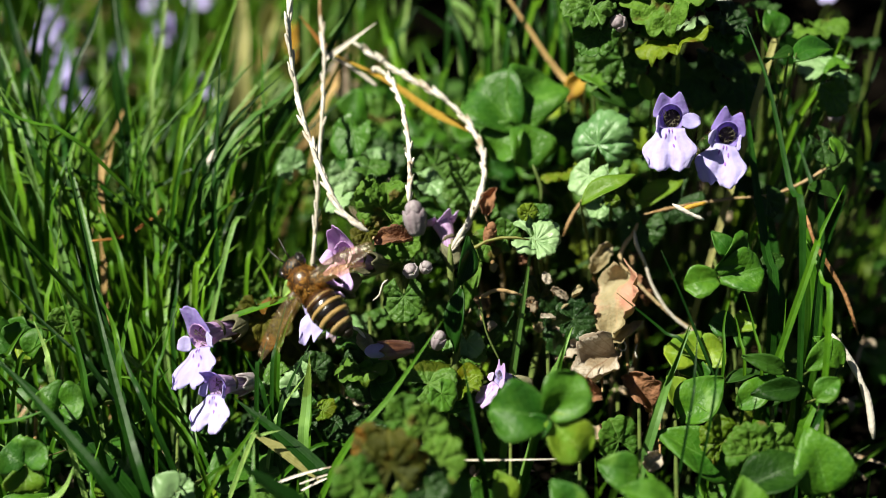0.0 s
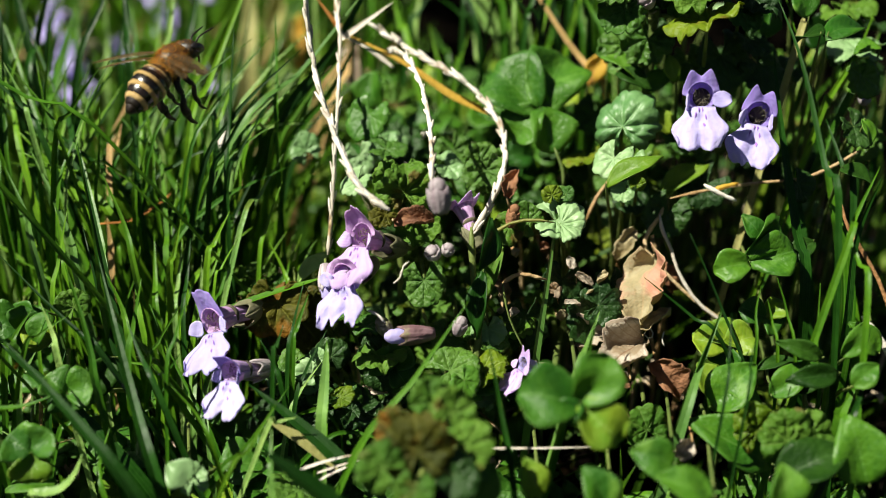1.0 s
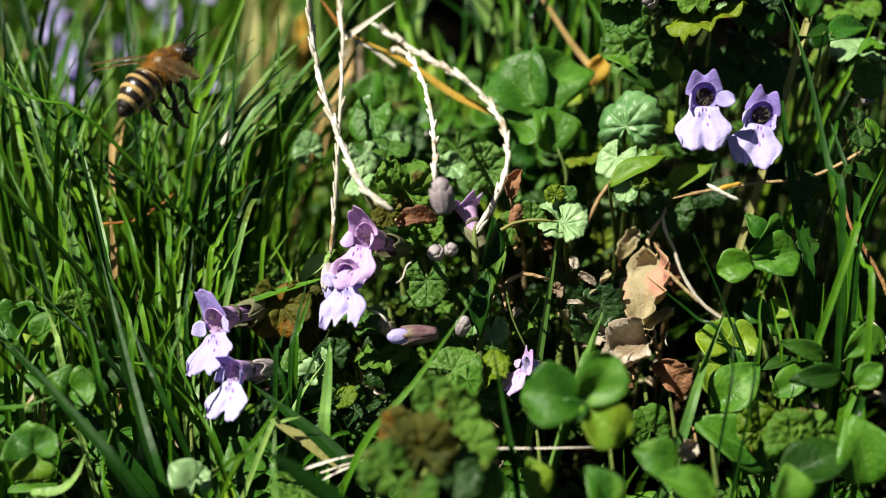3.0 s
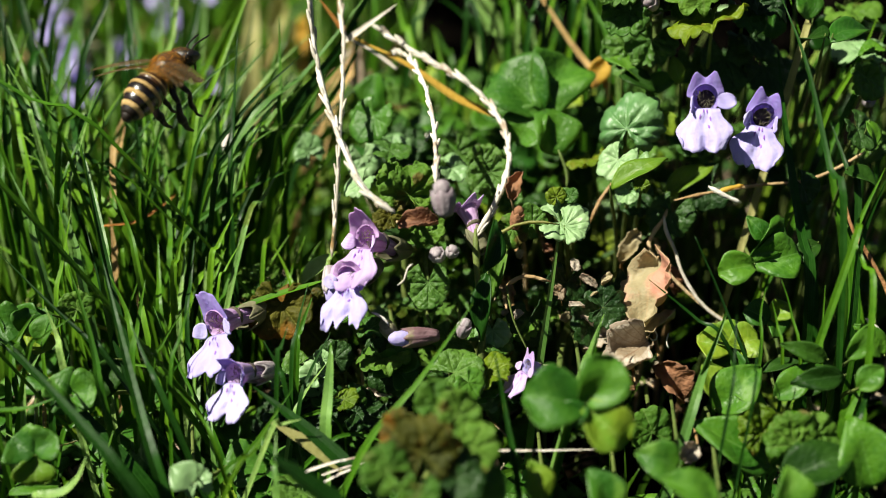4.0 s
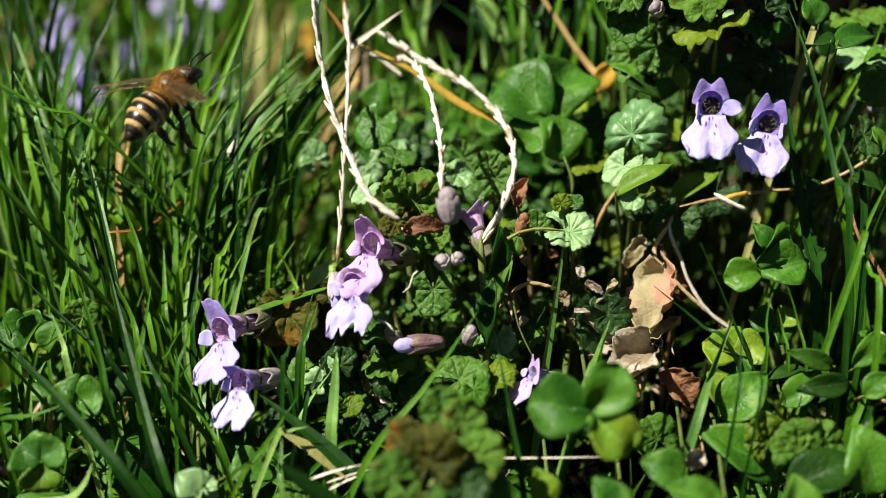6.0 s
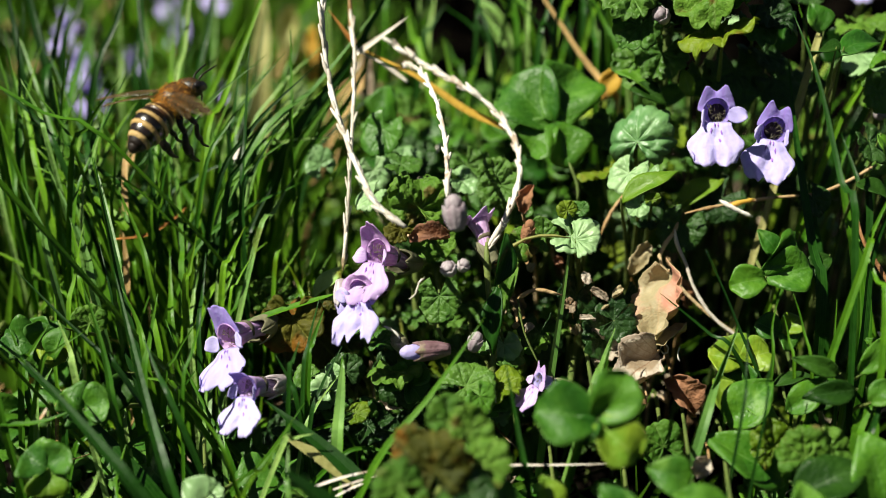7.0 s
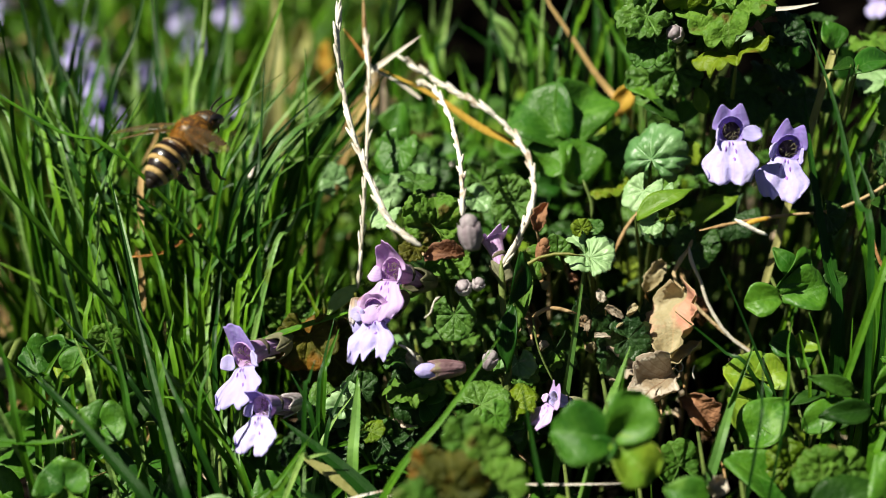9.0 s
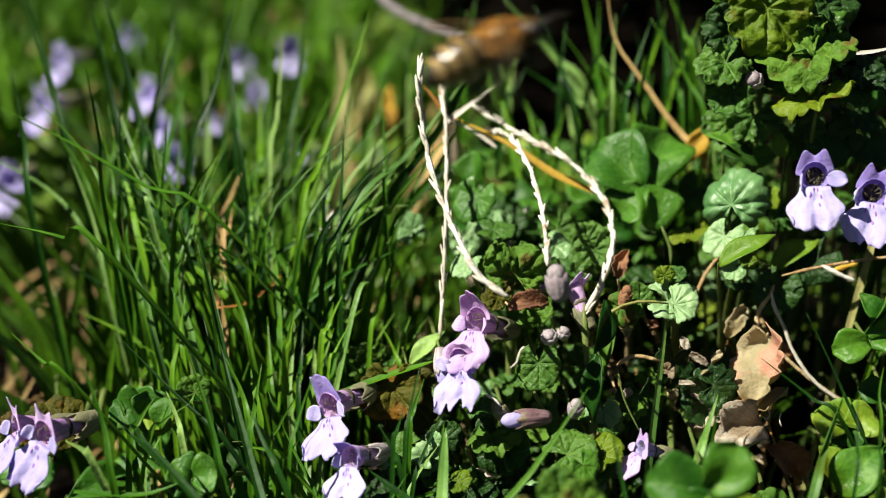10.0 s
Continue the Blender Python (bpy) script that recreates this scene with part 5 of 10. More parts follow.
rooted([(0.02353, 0.16416, 0.05376), (0.02053, 0.16592, 0.0576), (0.01736, 0.16754, 0.06112), (0.01327, 0.17017, 0.06686), (0.00901, 0.17299, 0.073), (0.00781, 0.17636, 0.0804)], 0.00117, (-0.006, -0.722, 0.691), DRY, label="tan dry grass blade in the lawn")
rooted([(0.01871, 0.18066, 0.05873), (0.01912, 0.1843, 0.06782), (0.01749, 0.18856, 0.07879)], 0.00137, (0.053, -0.754, 0.655), GRASS_DARK)
rooted([(0.01156, 0.19013, 0.05645), (0.00807, 0.19418, 0.06713), (0.00562, 0.19827, 0.07777)], 0.00165, (0.053, -0.754, 0.655), GRASS)
rooted([(0.00838, 0.20018, 0.05507), (0.00089, 0.20347, 0.0644), (-0.0093, 0.20744, 0.07583)], 0.00174, (0.053, -0.754, 0.655), GRASS_PALE)
rooted([(0.02415, 0.18271, 0.06312), (0.02229, 0.18588, 0.07136), (0.01945, 0.18865, 0.07873)], 0.00147, (0.053, -0.754, 0.655), GRASS)
rooted([(-0.05667, 0.16086, 0.04122), (-0.05403, 0.16478, 0.05071), (-0.05212, 0.16632, 0.0543)], 0.00084, (0.053, -0.754, 0.655), DRY, label="golden dry blade bent at its tip")
grass_blade([(-0.03733, 0.15186, 0.04838), (-0.03644, 0.15248, 0.04981), (-0.03555, 0.15316, 0.0514)], 0.00122, (0.053, -0.754, 0.655), STRAW, label="short white dry blade in grass")
grass_blade([(-0.05629, 0.1549, 0.03484), (-0.0518, 0.15544, 0.03609), (-0.04625, 0.15683, 0.03922)], 0.00108, (-0.006, -0.722, 0.691), DRY_ORANGE, label="rust-coloured dry blade lying in grass")
grass_blade([(-0.01444, 0.10493, 0.02448), (-0.01923, 0.10627, 0.02741), (-0.02389, 0.10733, 0.02973)], 0.00202, (0.106, -0.552, 0.827), GRASS_YELLOW, fold=0.1, label="yellow-green flat blade lying in the lawn")
grass_blade([(-0.02061, 0.1031, 0.02525), (-0.01663, 0.10364, 0.02648), (-0.01232, 0.10404, 0.02741)], 0.00032, (-0.006, -0.722, 0.691), STRAW, label="bleached dry stem on the ground")
grass_blade([(0.00125, 0.10338, 0.02855), (0.00783, 0.10336, 0.02858), (0.01474, 0.10339, 0.02873)], 0.00022, (-0.006, -0.722, 0.691), STRAW, label="thin bleached stem lying between leaves")
rooted([(-0.04489, 0.22356, 0.04006), (-0.04423, 0.22867, 0.05283), (-0.04484, 0.23317, 0.06424)], 0.00476, (0.053, -0.754, 0.655), GRASS_YELLOW, label="broad pale yellow-green blade")
rooted([(-0.0251, 0.18832, 0.04349), (-0.02024, 0.19166, 0.05123), (-0.01966, 0.19306, 0.05466)], 0.00424, (0.053, -0.754, 0.655), DRY, label="broad tan dry blade in the lawn")
rooted([(-0.0566, 0.10643, 0.03167), (-0.05786, 0.10938, 0.03929), (-0.06049, 0.11228, 0.04695)], 0.00095, (0.053, -0.754, 0.655), GRASS)
rooted([(-0.0586, 0.10734, 0.03425), (-0.06027, 0.10827, 0.03683), (-0.06263, 0.10867, 0.03817)], 0.00095, (0.053, -0.754, 0.655), GRASS_PALE)
grass_blade([(-0.06168, 0.10645, 0.03245), (-0.05354, 0.10669, 0.03189), (-0.04808, 0.10755, 0.03331)], 0.00082, (0.037, -0.178, 0.983), GRASS)
rooted([(-0.0469, 0.12311, 0.03433), (-0.04827, 0.12752, 0.04561), (-0.05078, 0.13188, 0.05693)], 0.00121, (0.493, -0.81, 0.317), GRASS)
rooted([(-0.05761, 0.11631, 0.02726), (-0.05864, 0.11878, 0.03269), (-0.06054, 0.12081, 0.03712)], 0.00094, (-0.006, -0.722, 0.691), GRASS)
rooted([(-0.05326, 0.11449, 0.02333), (-0.05251, 0.1168, 0.0284), (-0.05112, 0.11868, 0.03256)], 0.00094, (-0.006, -0.722, 0.691), GRASS_DARK)
rooted([(-0.04243, 0.11805, 0.03129), (-0.04372, 0.12069, 0.03708), (-0.04608, 0.12286, 0.04181)], 0.00094, (-0.006, -0.722, 0.691), GRASS)
rooted([(-0.06211, 0.13925, 0.03659), (-0.06384, 0.14223, 0.04312), (-0.06705, 0.14467, 0.04845)], 0.00106, (-0.006, -0.722, 0.691), GRASS)
rooted([(-0.04251, 0.13817, 0.03446), (-0.04168, 0.14096, 0.04059), (-0.04011, 0.14323, 0.04562)], 0.00106, (-0.006, -0.722, 0.691), GRASS_DARK)
rooted([(-0.06621, 0.14163, 0.04177), (-0.06709, 0.14497, 0.04912), (-0.0687, 0.14772, 0.05513)], 0.00106, (-0.006, -0.722, 0.691), GRASS)
rooted([(-0.04987, 0.13988, 0.03814), (-0.05104, 0.14268, 0.04426), (-0.05318, 0.14496, 0.04927)], 0.00106, (-0.006, -0.722, 0.691), GRASS)
rooted([(-0.03436, 0.13848, 0.03524), (-0.03267, 0.14164, 0.0422), (-0.0295, 0.14421, 0.0479)], 0.00106, (-0.006, -0.722, 0.691), GRASS_DARK)
rooted([(-0.02217, 0.11799, 0.03139), (-0.02142, 0.11996, 0.03574), (-0.02003, 0.12157, 0.0393)], 0.00094, (-0.006, -0.722, 0.691), GRASS)
runner([(0.01785, 0.14095, 0.0413), (0.01963, 0.14253, 0.0448), (0.02232, 0.14377, 0.04756), (0.02558, 0.14437, 0.04892), (0.02859, 0.14459, 0.04945)], 0.00026, 0.00026, STEM_TAN, "tan creeping stem with woody sheen")
runner([(0.02895, 0.13768, 0.04632), (0.03447, 0.13815, 0.04742), (0.04157, 0.13855, 0.04839), (0.04709, 0.13873, 0.04885), (0.05142, 0.1394, 0.05038), (0.05559, 0.1404, 0.05263)], 0.00024, 0.00024, STEM_TAN, "tan thin woody creeping ground stem")
runner([(0.02929, 0.12257, 0.05418), (0.03138, 0.12207, 0.05311), (0.03333, 0.12172, 0.05236)], 0.00028, 0.00028, STRAW, "short bleached broken dry stem")
runner([(0.03054, 0.12231, 0.05361), (0.03207, 0.12248, 0.054), (0.0336, 0.12262, 0.05432)], 0.00028, 0.00028, YELLOW, "short yellowed broken dry stem")
runner([(0.02845, 0.13901, 0.04441), (0.02781, 0.13838, 0.04303), (0.02662, 0.13772, 0.04157), (0.02583, 0.13683, 0.0396), (0.02743, 0.13584, 0.03742), (0.03064, 0.1344, 0.0343), (0.03465, 0.13296, 0.03119), (0.03922, 0.13173, 0.02852)], 0.00030, 0.00030, STEM_TAN, "tan creeping runner curving over dead leaves")
runner([(0.02754, 0.13677, 0.0443), (0.02786, 0.13588, 0.04236), (0.02913, 0.13474, 0.03986), (0.03017, 0.13343, 0.03699), (0.03294, 0.13162, 0.03305), (0.03769, 0.13014, 0.02985)], 0.00023, 0.00023, STRAW, "bleached creeping runner over dead leaves")
runner([(0.02947, 0.13838, 0.0382), (0.02906, 0.13939, 0.04042), (0.02938, 0.14022, 0.04226)], 0.00032, 0.00032, STEM, "green creeping stem joining runners")
runner([(0.04951, 0.13016, 0.04937), (0.05064, 0.12862, 0.04599), (0.05288, 0.12707, 0.0426), (0.05491, 0.12552, 0.03922), (0.05664, 0.12335, 0.03448)], 0.00030, 0.00030, STEM_RUST, "rust-brown woody creeping ground stem")
runner([(0.05082, 0.12004, 0.03718), (0.05409, 0.11823, 0.03325), (0.05628, 0.11612, 0.02865), (0.05702, 0.11402, 0.02404)], 0.00046, 0.00046, STRAW, "bleached dry stem on grass")
runner([(0.00492, 0.12389, 0.03986), (0.00726, 0.12436, 0.04094), (0.01072, 0.12405, 0.04029)], 0.00026, 0.00026, STEM_TAN, "tan arched dry stem")
runner([(0.00492, 0.12389, 0.03986), (0.00581, 0.12206, 0.03585), (0.00803, 0.12008, 0.03152)], 0.00015, 0.00015, STEM, "thin upright green plant stem")
runner([(0.00074, 0.11806, 0.02458), (0.00182, 0.12173, 0.03266), (0.00121, 0.1248, 0.0394), (0.00089, 0.12786, 0.04613)], 0.00047, 0.00047, STEM, "upright green ground ivy stem")
runner([(0.01457, 0.14305, 0.04589), (0.01456, 0.14407, 0.04812), (0.01333, 0.14542, 0.05108)], 0.00023, 0.00023, STEM, "thin upright green plant stem")
runner([(-0.01229, 0.11894, 0.03843), (-0.01108, 0.1187, 0.03792), (-0.01015, 0.11828, 0.03701)], 0.00020, 0.00020, STRAW, "short bleached stem by a bud")
runner([(-0.00897, 0.11765, 0.04289), (-0.00814, 0.11794, 0.04353), (-0.00773, 0.11851, 0.0448), (-0.00703, 0.11874, 0.04531)], 0.00014, 0.00014, STRAW, "thin curled bleached dry stem")
clover((0.01187, 0.09704, 0.03887), (0.0172, 0.1520, -0.002), [((0.00455, 0.09761, 0.04005), (-0.1, -0.719, 0.688), 0.00713, None), ((0.01559, 0.09927, 0.04384), (0.297, -0.528, 0.796), 0.00592, None), ((0.01653, 0.09507, 0.03461), (-0.006, -0.811, 0.584), 0.00556, CLOVER_LIGHT), ((0.00927, 0.09629, 0.03721), (0.534, -0.225, 0.815), 0.00302, None)], material=CLOVER, label="round three-part clover leaf, one leaflet lighter for sunlight")
clover((0.01162, 0.15171, 0.05514), (0.0149, 0.2071, -0.002), [((0.00401, 0.15834, 0.06006), (-0.159, -0.759, 0.632), 0.01072, None), ((0.01629, 0.16129, 0.06182), (0.105, -0.731, 0.674), 0.01005, None), ((0.01457, 0.14870, 0.04851), (0.106, -0.552, 0.827), 0.00771, HERB), ((0.00676, 0.15046, 0.04991), (-0.207, -0.719, 0.663), 0.00704, None)], material=CLOVER, label="broad clover leaf with pale veins")
clover((0.00136, 0.11641, 0.02821), (0.0018, 0.1587, -0.002), [((-0.00046, 0.11717, 0.02985), (-0.423, -0.73, 0.536), 0.00347, None), ((0.00403, 0.11694, 0.02941), (0.081, -0.455, 0.887), 0.00376, None), ((0.001, 0.11576, 0.02676), (0.41, -0.404, 0.818), 0.00217, None)], material=CLOVER)
clover((-0.01349, 0.16334, 0.05152), (-0.0171, 0.2183, -0.002), [((-0.01469, 0.16596, 0.05726), (-0.523, -0.668, 0.53), 0.00596, None), ((-0.01014, 0.16128, 0.04701), (0.522, -0.726, 0.448), 0.00542, None), ((-0.01737, 0.16167, 0.0478), (-0.006, -0.553, 0.833), 0.00542, None)], material=CLOVER)
clover((-0.05687, 0.12326, 0.0329), (-0.0751, 0.1726, -0.002), [((-0.06001, 0.12481, 0.03627), (-0.282, -0.723, 0.631), 0.00522, None), ((-0.05629, 0.1248, 0.03629), (0.522, -0.726, 0.448), 0.00462, None), ((-0.05441, 0.12248, 0.03121), (-0.006, -0.753, 0.658), 0.00447, CLOVER_LIGHT), ((-0.05999, 0.12157, 0.02915), (0.018, -0.831, 0.556), 0.00447, None)], material=CLOVER)
clover((0.03685, 0.12403, 0.04298), (0.0499, 0.1790, -0.002), [((0.03175, 0.12357, 0.0419), (-0.103, -0.807, 0.581), 0.00452, HERB), ((0.0434, 0.12467, 0.04448), (0.092, -0.808, 0.582), 0.00612, None), ((0.04091, 0.12673, 0.04898), (0.522, -0.726, 0.448), 0.00408, None)], material=CLOVER, label="clover leaf with a folded leaflet")
clover((0.03438, 0.12126, 0.03202), (0.0453, 0.1693, -0.002), [((0.02957, 0.12179, 0.03314), (-0.006, -0.691, 0.722), 0.00488, CLOVER_LIGHT), ((0.03845, 0.12192, 0.03352), (-0.006, -0.629, 0.777), 0.00518, CLOVER_LIGHT), ((0.03439, 0.12009, 0.02946), (-0.548, -0.71, 0.442), 0.00444, None)], material=CLOVER)
clover((0.05631, 0.15993, 0.0642), (0.0718, 0.2149, -0.002), [((0.05158, 0.16038, 0.06511), (0.515, -0.843, 0.157), 0.00533, None), ((0.06189, 0.1607, 0.06595), (0.385, -0.918, 0.098), 0.00567, None), ((0.05675, 0.15787, 0.05966), (0.502, -0.863, 0.061), 0.00516, None)], material=GRASS_DARK, label="clover leaf with shade put into its deep green")
clover((-0.02236, 0.12216, 0.02364), (-0.0276, 0.1576, -0.002), [((-0.02466, 0.12342, 0.0264), (-0.216, -0.673, 0.707), 0.00427, None), ((-0.02008, 0.12325, 0.02608), (-0.006, -0.753, 0.658), 0.00381, CLOVER_LIGHT), ((-0.02121, 0.12105, 0.02122), (-0.135, -0.515, 0.846), 0.00427, None)], material=CLOVER)
clover((-0.00926, 0.12024, 0.02924), (-0.0120, 0.1641, -0.002), [((-0.01223, 0.12101, 0.03091), (-0.461, -0.708, 0.535), 0.00444, None), ((-0.00705, 0.12145, 0.03195), (0.01, -0.626, 0.78), 0.00444, None), ((-0.00741, 0.11931, 0.02723), (-0.006, -0.553, 0.833), 0.00414, None)], material=CLOVER)
clover((-0.05718, 0.1205, 0.03462), (-0.0769, 0.1724, -0.002), [((-0.062, 0.12084, 0.03615), (0.053, -0.783, 0.62), 0.00596, None), ((-0.0564, 0.12177, 0.03771), (0.563, -0.67, 0.483), 0.00447, None), ((-0.05384, 0.12037, 0.03383), (0.053, -0.783, 0.62), 0.00417, CLOVER_LIGHT)], material=CLOVER, label="clover leaf, one leaflet in lighter green for sunlight")
clover((-0.04829, 0.11009, 0.03158), (-0.0649, 0.1575, -0.002), [((-0.05105, 0.11087, 0.03393), (0.318, -0.549, 0.773), 0.00487, None), ((-0.0448, 0.11076, 0.03277), (0.052, -0.665, 0.745), 0.00529, None), ((-0.04797, 0.1092, 0.02931), (0.248, -0.539, 0.805), 0.00487, None)], material=CLOVER)
clover((0.04019, 0.1246, 0.0346), (0.0536, 0.1765, -0.002), [((0.03643, 0.12523, 0.03595), (-0.183, -0.732, 0.656), 0.00375, None), ((0.04281, 0.12552, 0.03667), (-0.006, -0.691, 0.722), 0.00330, CLOVER_LIGHT), ((0.04207, 0.12366, 0.03256), (0.092, -0.769, 0.633), 0.00345, None)], material=CLOVER)
clover((-0.05115, 0.10417, 0.02721), (-0.0672, 0.1450, -0.002), [((-0.05447, 0.105, 0.02901), (-0.006, -0.629, 0.777), 0.00531, None), ((-0.0485, 0.10526, 0.02964), (-0.175, -0.765, 0.619), 0.00504, None), ((-0.05113, 0.10252, 0.02359), (0.212, -0.615, 0.76), 0.00504, CLOVER_LIGHT)], material=CLOVER)
herb_leaf((0.03659, 0.10492, 0.02512), (0.02672, 0.1073, 0.03023), (-0.202, -0.47, 0.859), 0.00621, (0.0471, 0.1426, -0.002), HERB)
herb_leaf((0.0222, 0.09513, 0.03239), (0.01745, 0.09577, 0.03375), (-0.006, -0.753, 0.658), 0.00439, (0.0313, 0.1437, -0.002), HERB)
herb_leaf((0.03021, 0.11113, 0.02901), (0.03576, 0.11341, 0.03411), (-0.197, -0.583, 0.788), 0.00585, (0.0397, 0.1546, -0.002), HERB)
herb_leaf((0.03943, 0.11455, 0.03182), (0.04699, 0.11473, 0.0323), (-0.006, -0.351, 0.936), 0.00325, (0.0526, 0.1623, -0.002), CLOVER)
herb_leaf((0.03516, 0.09945, 0.02756), (0.04362, 0.1008, 0.03064), (-0.006, -0.351, 0.936), 0.00578, (0.0468, 0.1408, -0.002), HERB_DARK)
herb_leaf((0.04575, 0.09894, 0.02656), (0.04335, 0.10227, 0.03385), (-0.194, -0.739, 0.645), 0.00706, (0.0605, 0.1388, -0.002), CLOVER)
herb_leaf((0.03384, 0.09133, 0.02902), (0.03323, 0.09344, 0.03364), (0.09, -0.75, 0.655), 0.00455, (0.0467, 0.1349, -0.002), HERB)
herb_leaf((0.05194, 0.11559, 0.03426), (0.04825, 0.11721, 0.03778), (-0.006, -0.691, 0.722), 0.00368, (0.0704, 0.1670, -0.002), HERB)
herb_leaf((0.0254, 0.09036, 0.0316), (0.0194, 0.09135, 0.03371), (-0.006, -0.351, 0.936), 0.00447, (0.0361, 0.1378, -0.002), CLOVER)
herb_leaf((0.01517, 0.09152, 0.0292), (0.01217, 0.09339, 0.03327), (-0.103, -0.592, 0.8), 0.00419, (0.0210, 0.1353, -0.002), HERB)
herb_leaf((0.03801, 0.12249, 0.03235), (0.03033, 0.12298, 0.03333), (-0.006, -0.48, 0.877), 0.00447, (0.0501, 0.1710, -0.002), CLOVER_LIGHT)
herb_leaf((0.03773, 0.11174, 0.03045), (0.04259, 0.11345, 0.03427), (-0.006, -0.595, 0.804), 0.00362, (0.0501, 0.1574, -0.002), HERB)
herb_leaf((0.02802, 0.16484, 0.05773), (0.02307, 0.16567, 0.05951), (-0.006, -0.691, 0.722), 0.00467, (0.0355, 0.2198, -0.002), HERB)
herb_leaf((0.02586, 0.16288, 0.05823), (0.03207, 0.16268, 0.05786), (0.091, -0.592, 0.801), 0.00497, (0.0328, 0.2179, -0.002), HERB)
herb_leaf((-0.00858, 0.10102, 0.02564), (-0.0125, 0.10184, 0.0274), (-0.006, -0.595, 0.804), 0.00392, (-0.0112, 0.1395, -0.002), HERB)
herb_leaf((0.00081, 0.09181, 0.02967), (0.00259, 0.09354, 0.03349), (-0.006, -0.664, 0.748), 0.00359, (0.0011, 0.1363, -0.002), HERB)
herb_leaf((0.00769, 0.09447, 0.02835), (0.00614, 0.09626, 0.03226), (0.193, -0.651, 0.734), 0.00369, (0.0105, 0.1370, -0.002), CLOVER_LIGHT)
herb_leaf((-0.03161, 0.09946, 0.02676), (-0.03418, 0.10026, 0.0285), (-0.006, -0.691, 0.722), 0.00385, (-0.0418, 0.1396, -0.002), IVY_PALE)
herb_leaf((0.00235, 0.1218, 0.04248), (0.00376, 0.12462, 0.0487), (0.593, -0.685, 0.423), 0.00316, (0.0032, 0.1768, -0.002), GRASS_DARK, kind="lance")
herb_leaf((0.00138, 0.11998, 0.03365), (0.00208, 0.1239, 0.04228), (-0.409, -0.784, 0.466), 0.00292, (0.0018, 0.1705, -0.002), GRASS_DARK, kind="lance")
herb_leaf((-0.02306, 0.13026, 0.03662), (-0.01806, 0.13222, 0.041), (-0.414, -0.573, 0.708), 0.00263, (-0.0308, 0.1852, -0.002), GRASS_PALE, kind="lance")
herb_leaf((0.02034, 0.1627, 0.05535), (0.02246, 0.16498, 0.0604), (0.187, -0.797, 0.574), 0.00357, (0.0258, 0.2177, -0.002), YELLOW, kind="lance", fold=0.1, curl=0.0, label="small yellowed leaf in the lawn")
ivy_leaf((0.02213, 0.14093, 0.05566), (0.02180, 0.14261, 0.05938), (-0.424, -0.301, 0.854), 0.00517, (0.0261, 0.1629, -0.002), IVY_SHEEN, crimp=0.35, cup=-0.45, label="glossy pale green scalloped ground ivy leaf")
ivy_leaf((0.01222, 0.13003, 0.04622), (0.01612, 0.1298, 0.04576), (0.706, -0.508, 0.493), 0.00375, (0.0163, 0.1850, -0.002), IVY_PALE, crimp=0.3)
ivy_leaf((-0.00521, 0.12317, 0.04058), (-0.00505, 0.12145, 0.0368), (-0.198, -0.796, 0.572), 0.00335, (-0.0071, 0.1782, -0.002), IVY, crimp=0.28, label="small crinkled green ground ivy leaf")
ivy_leaf((-0.02491, 0.12648, 0.03553), (-0.02528, 0.12429, 0.03071), (-0.103, -0.807, 0.581), 0.00484, (-0.0333, 0.1798, -0.002), IVY_BROWN, crimp=0.3, label="olive ribbed ground ivy leaf, bronze tinged")
ivy_leaf((-0.02284, 0.12772, 0.03335), (-0.02336, 0.12526, 0.02789), (-0.159, -0.759, 0.632), 0.00552, (-0.0188, 0.1497, -0.002), IVY_BROWN, crimp=0.30, cup=0.05, lobes=15, label="bronze and olive crinkled ground ivy leaf")
ivy_plant((-0.0050, 0.1124, -0.002), [((-0.00544, 0.09081, 0.03677), (-0.00585, 0.09228, 0.04003), (-0.159, -0.759, 0.632), 0.00427, IVY_BROWN, 0.28), ((-0.00413, 0.09634, 0.03931), (-0.00444, 0.09737, 0.04160), (0.000, -0.519, 0.855), 0.00275, IVY_OLIVE, 0.30), ((-0.00205, 0.09499, 0.03878), (-0.00087, 0.09602, 0.04106), (0.263, -0.572, 0.777), 0.00285, IVY_OLIVE, 0.30), ((-0.00786, 0.09427, 0.03714), (-0.00858, 0.09530, 0.03941), (-0.363, -0.674, 0.644), 0.00261, IVY_BROWN, 0.25), ((-0.00053, 0.09275, 0.03624), (0.00146, 0.09298, 0.03679), (0.311, -0.653, 0.691), 0.00306, IVY_OLIVE, 0.30), ((-0.00896, 0.08938, 0.03600), (-0.01096, 0.08980, 0.03693), (-0.311, -0.564, 0.765), 0.00297, IVY_OLIVE, 0.28), ((-0.00174, 0.08990, 0.03479), (0.00022, 0.08966, 0.03427), (0.268, -0.697, 0.666), 0.00277, IVY_DARK, 0.25), ((-0.00580, 0.08768, 0.03471), (-0.00608, 0.08687, 0.03291), (0.000, -0.483, 0.876), 0.00249, IVY_OLIVE, 0.25)], "crinkled ground ivy shoot with bronze and olive leaves")
ivy_leaf((0.00311, 0.14033, 0.04944), (0.00344, 0.13869, 0.04582), (-0.006, -0.811, 0.584), 0.00349, (0.0041, 0.1953, -0.002), IVY, crimp=0.35)
ivy_leaf((0.00268, 0.14367, 0.04951), (0.00227, 0.14451, 0.05135), (-0.006, -0.553, 0.833), 0.00292, (0.0035, 0.1987, -0.002), IVY, crimp=0.35)
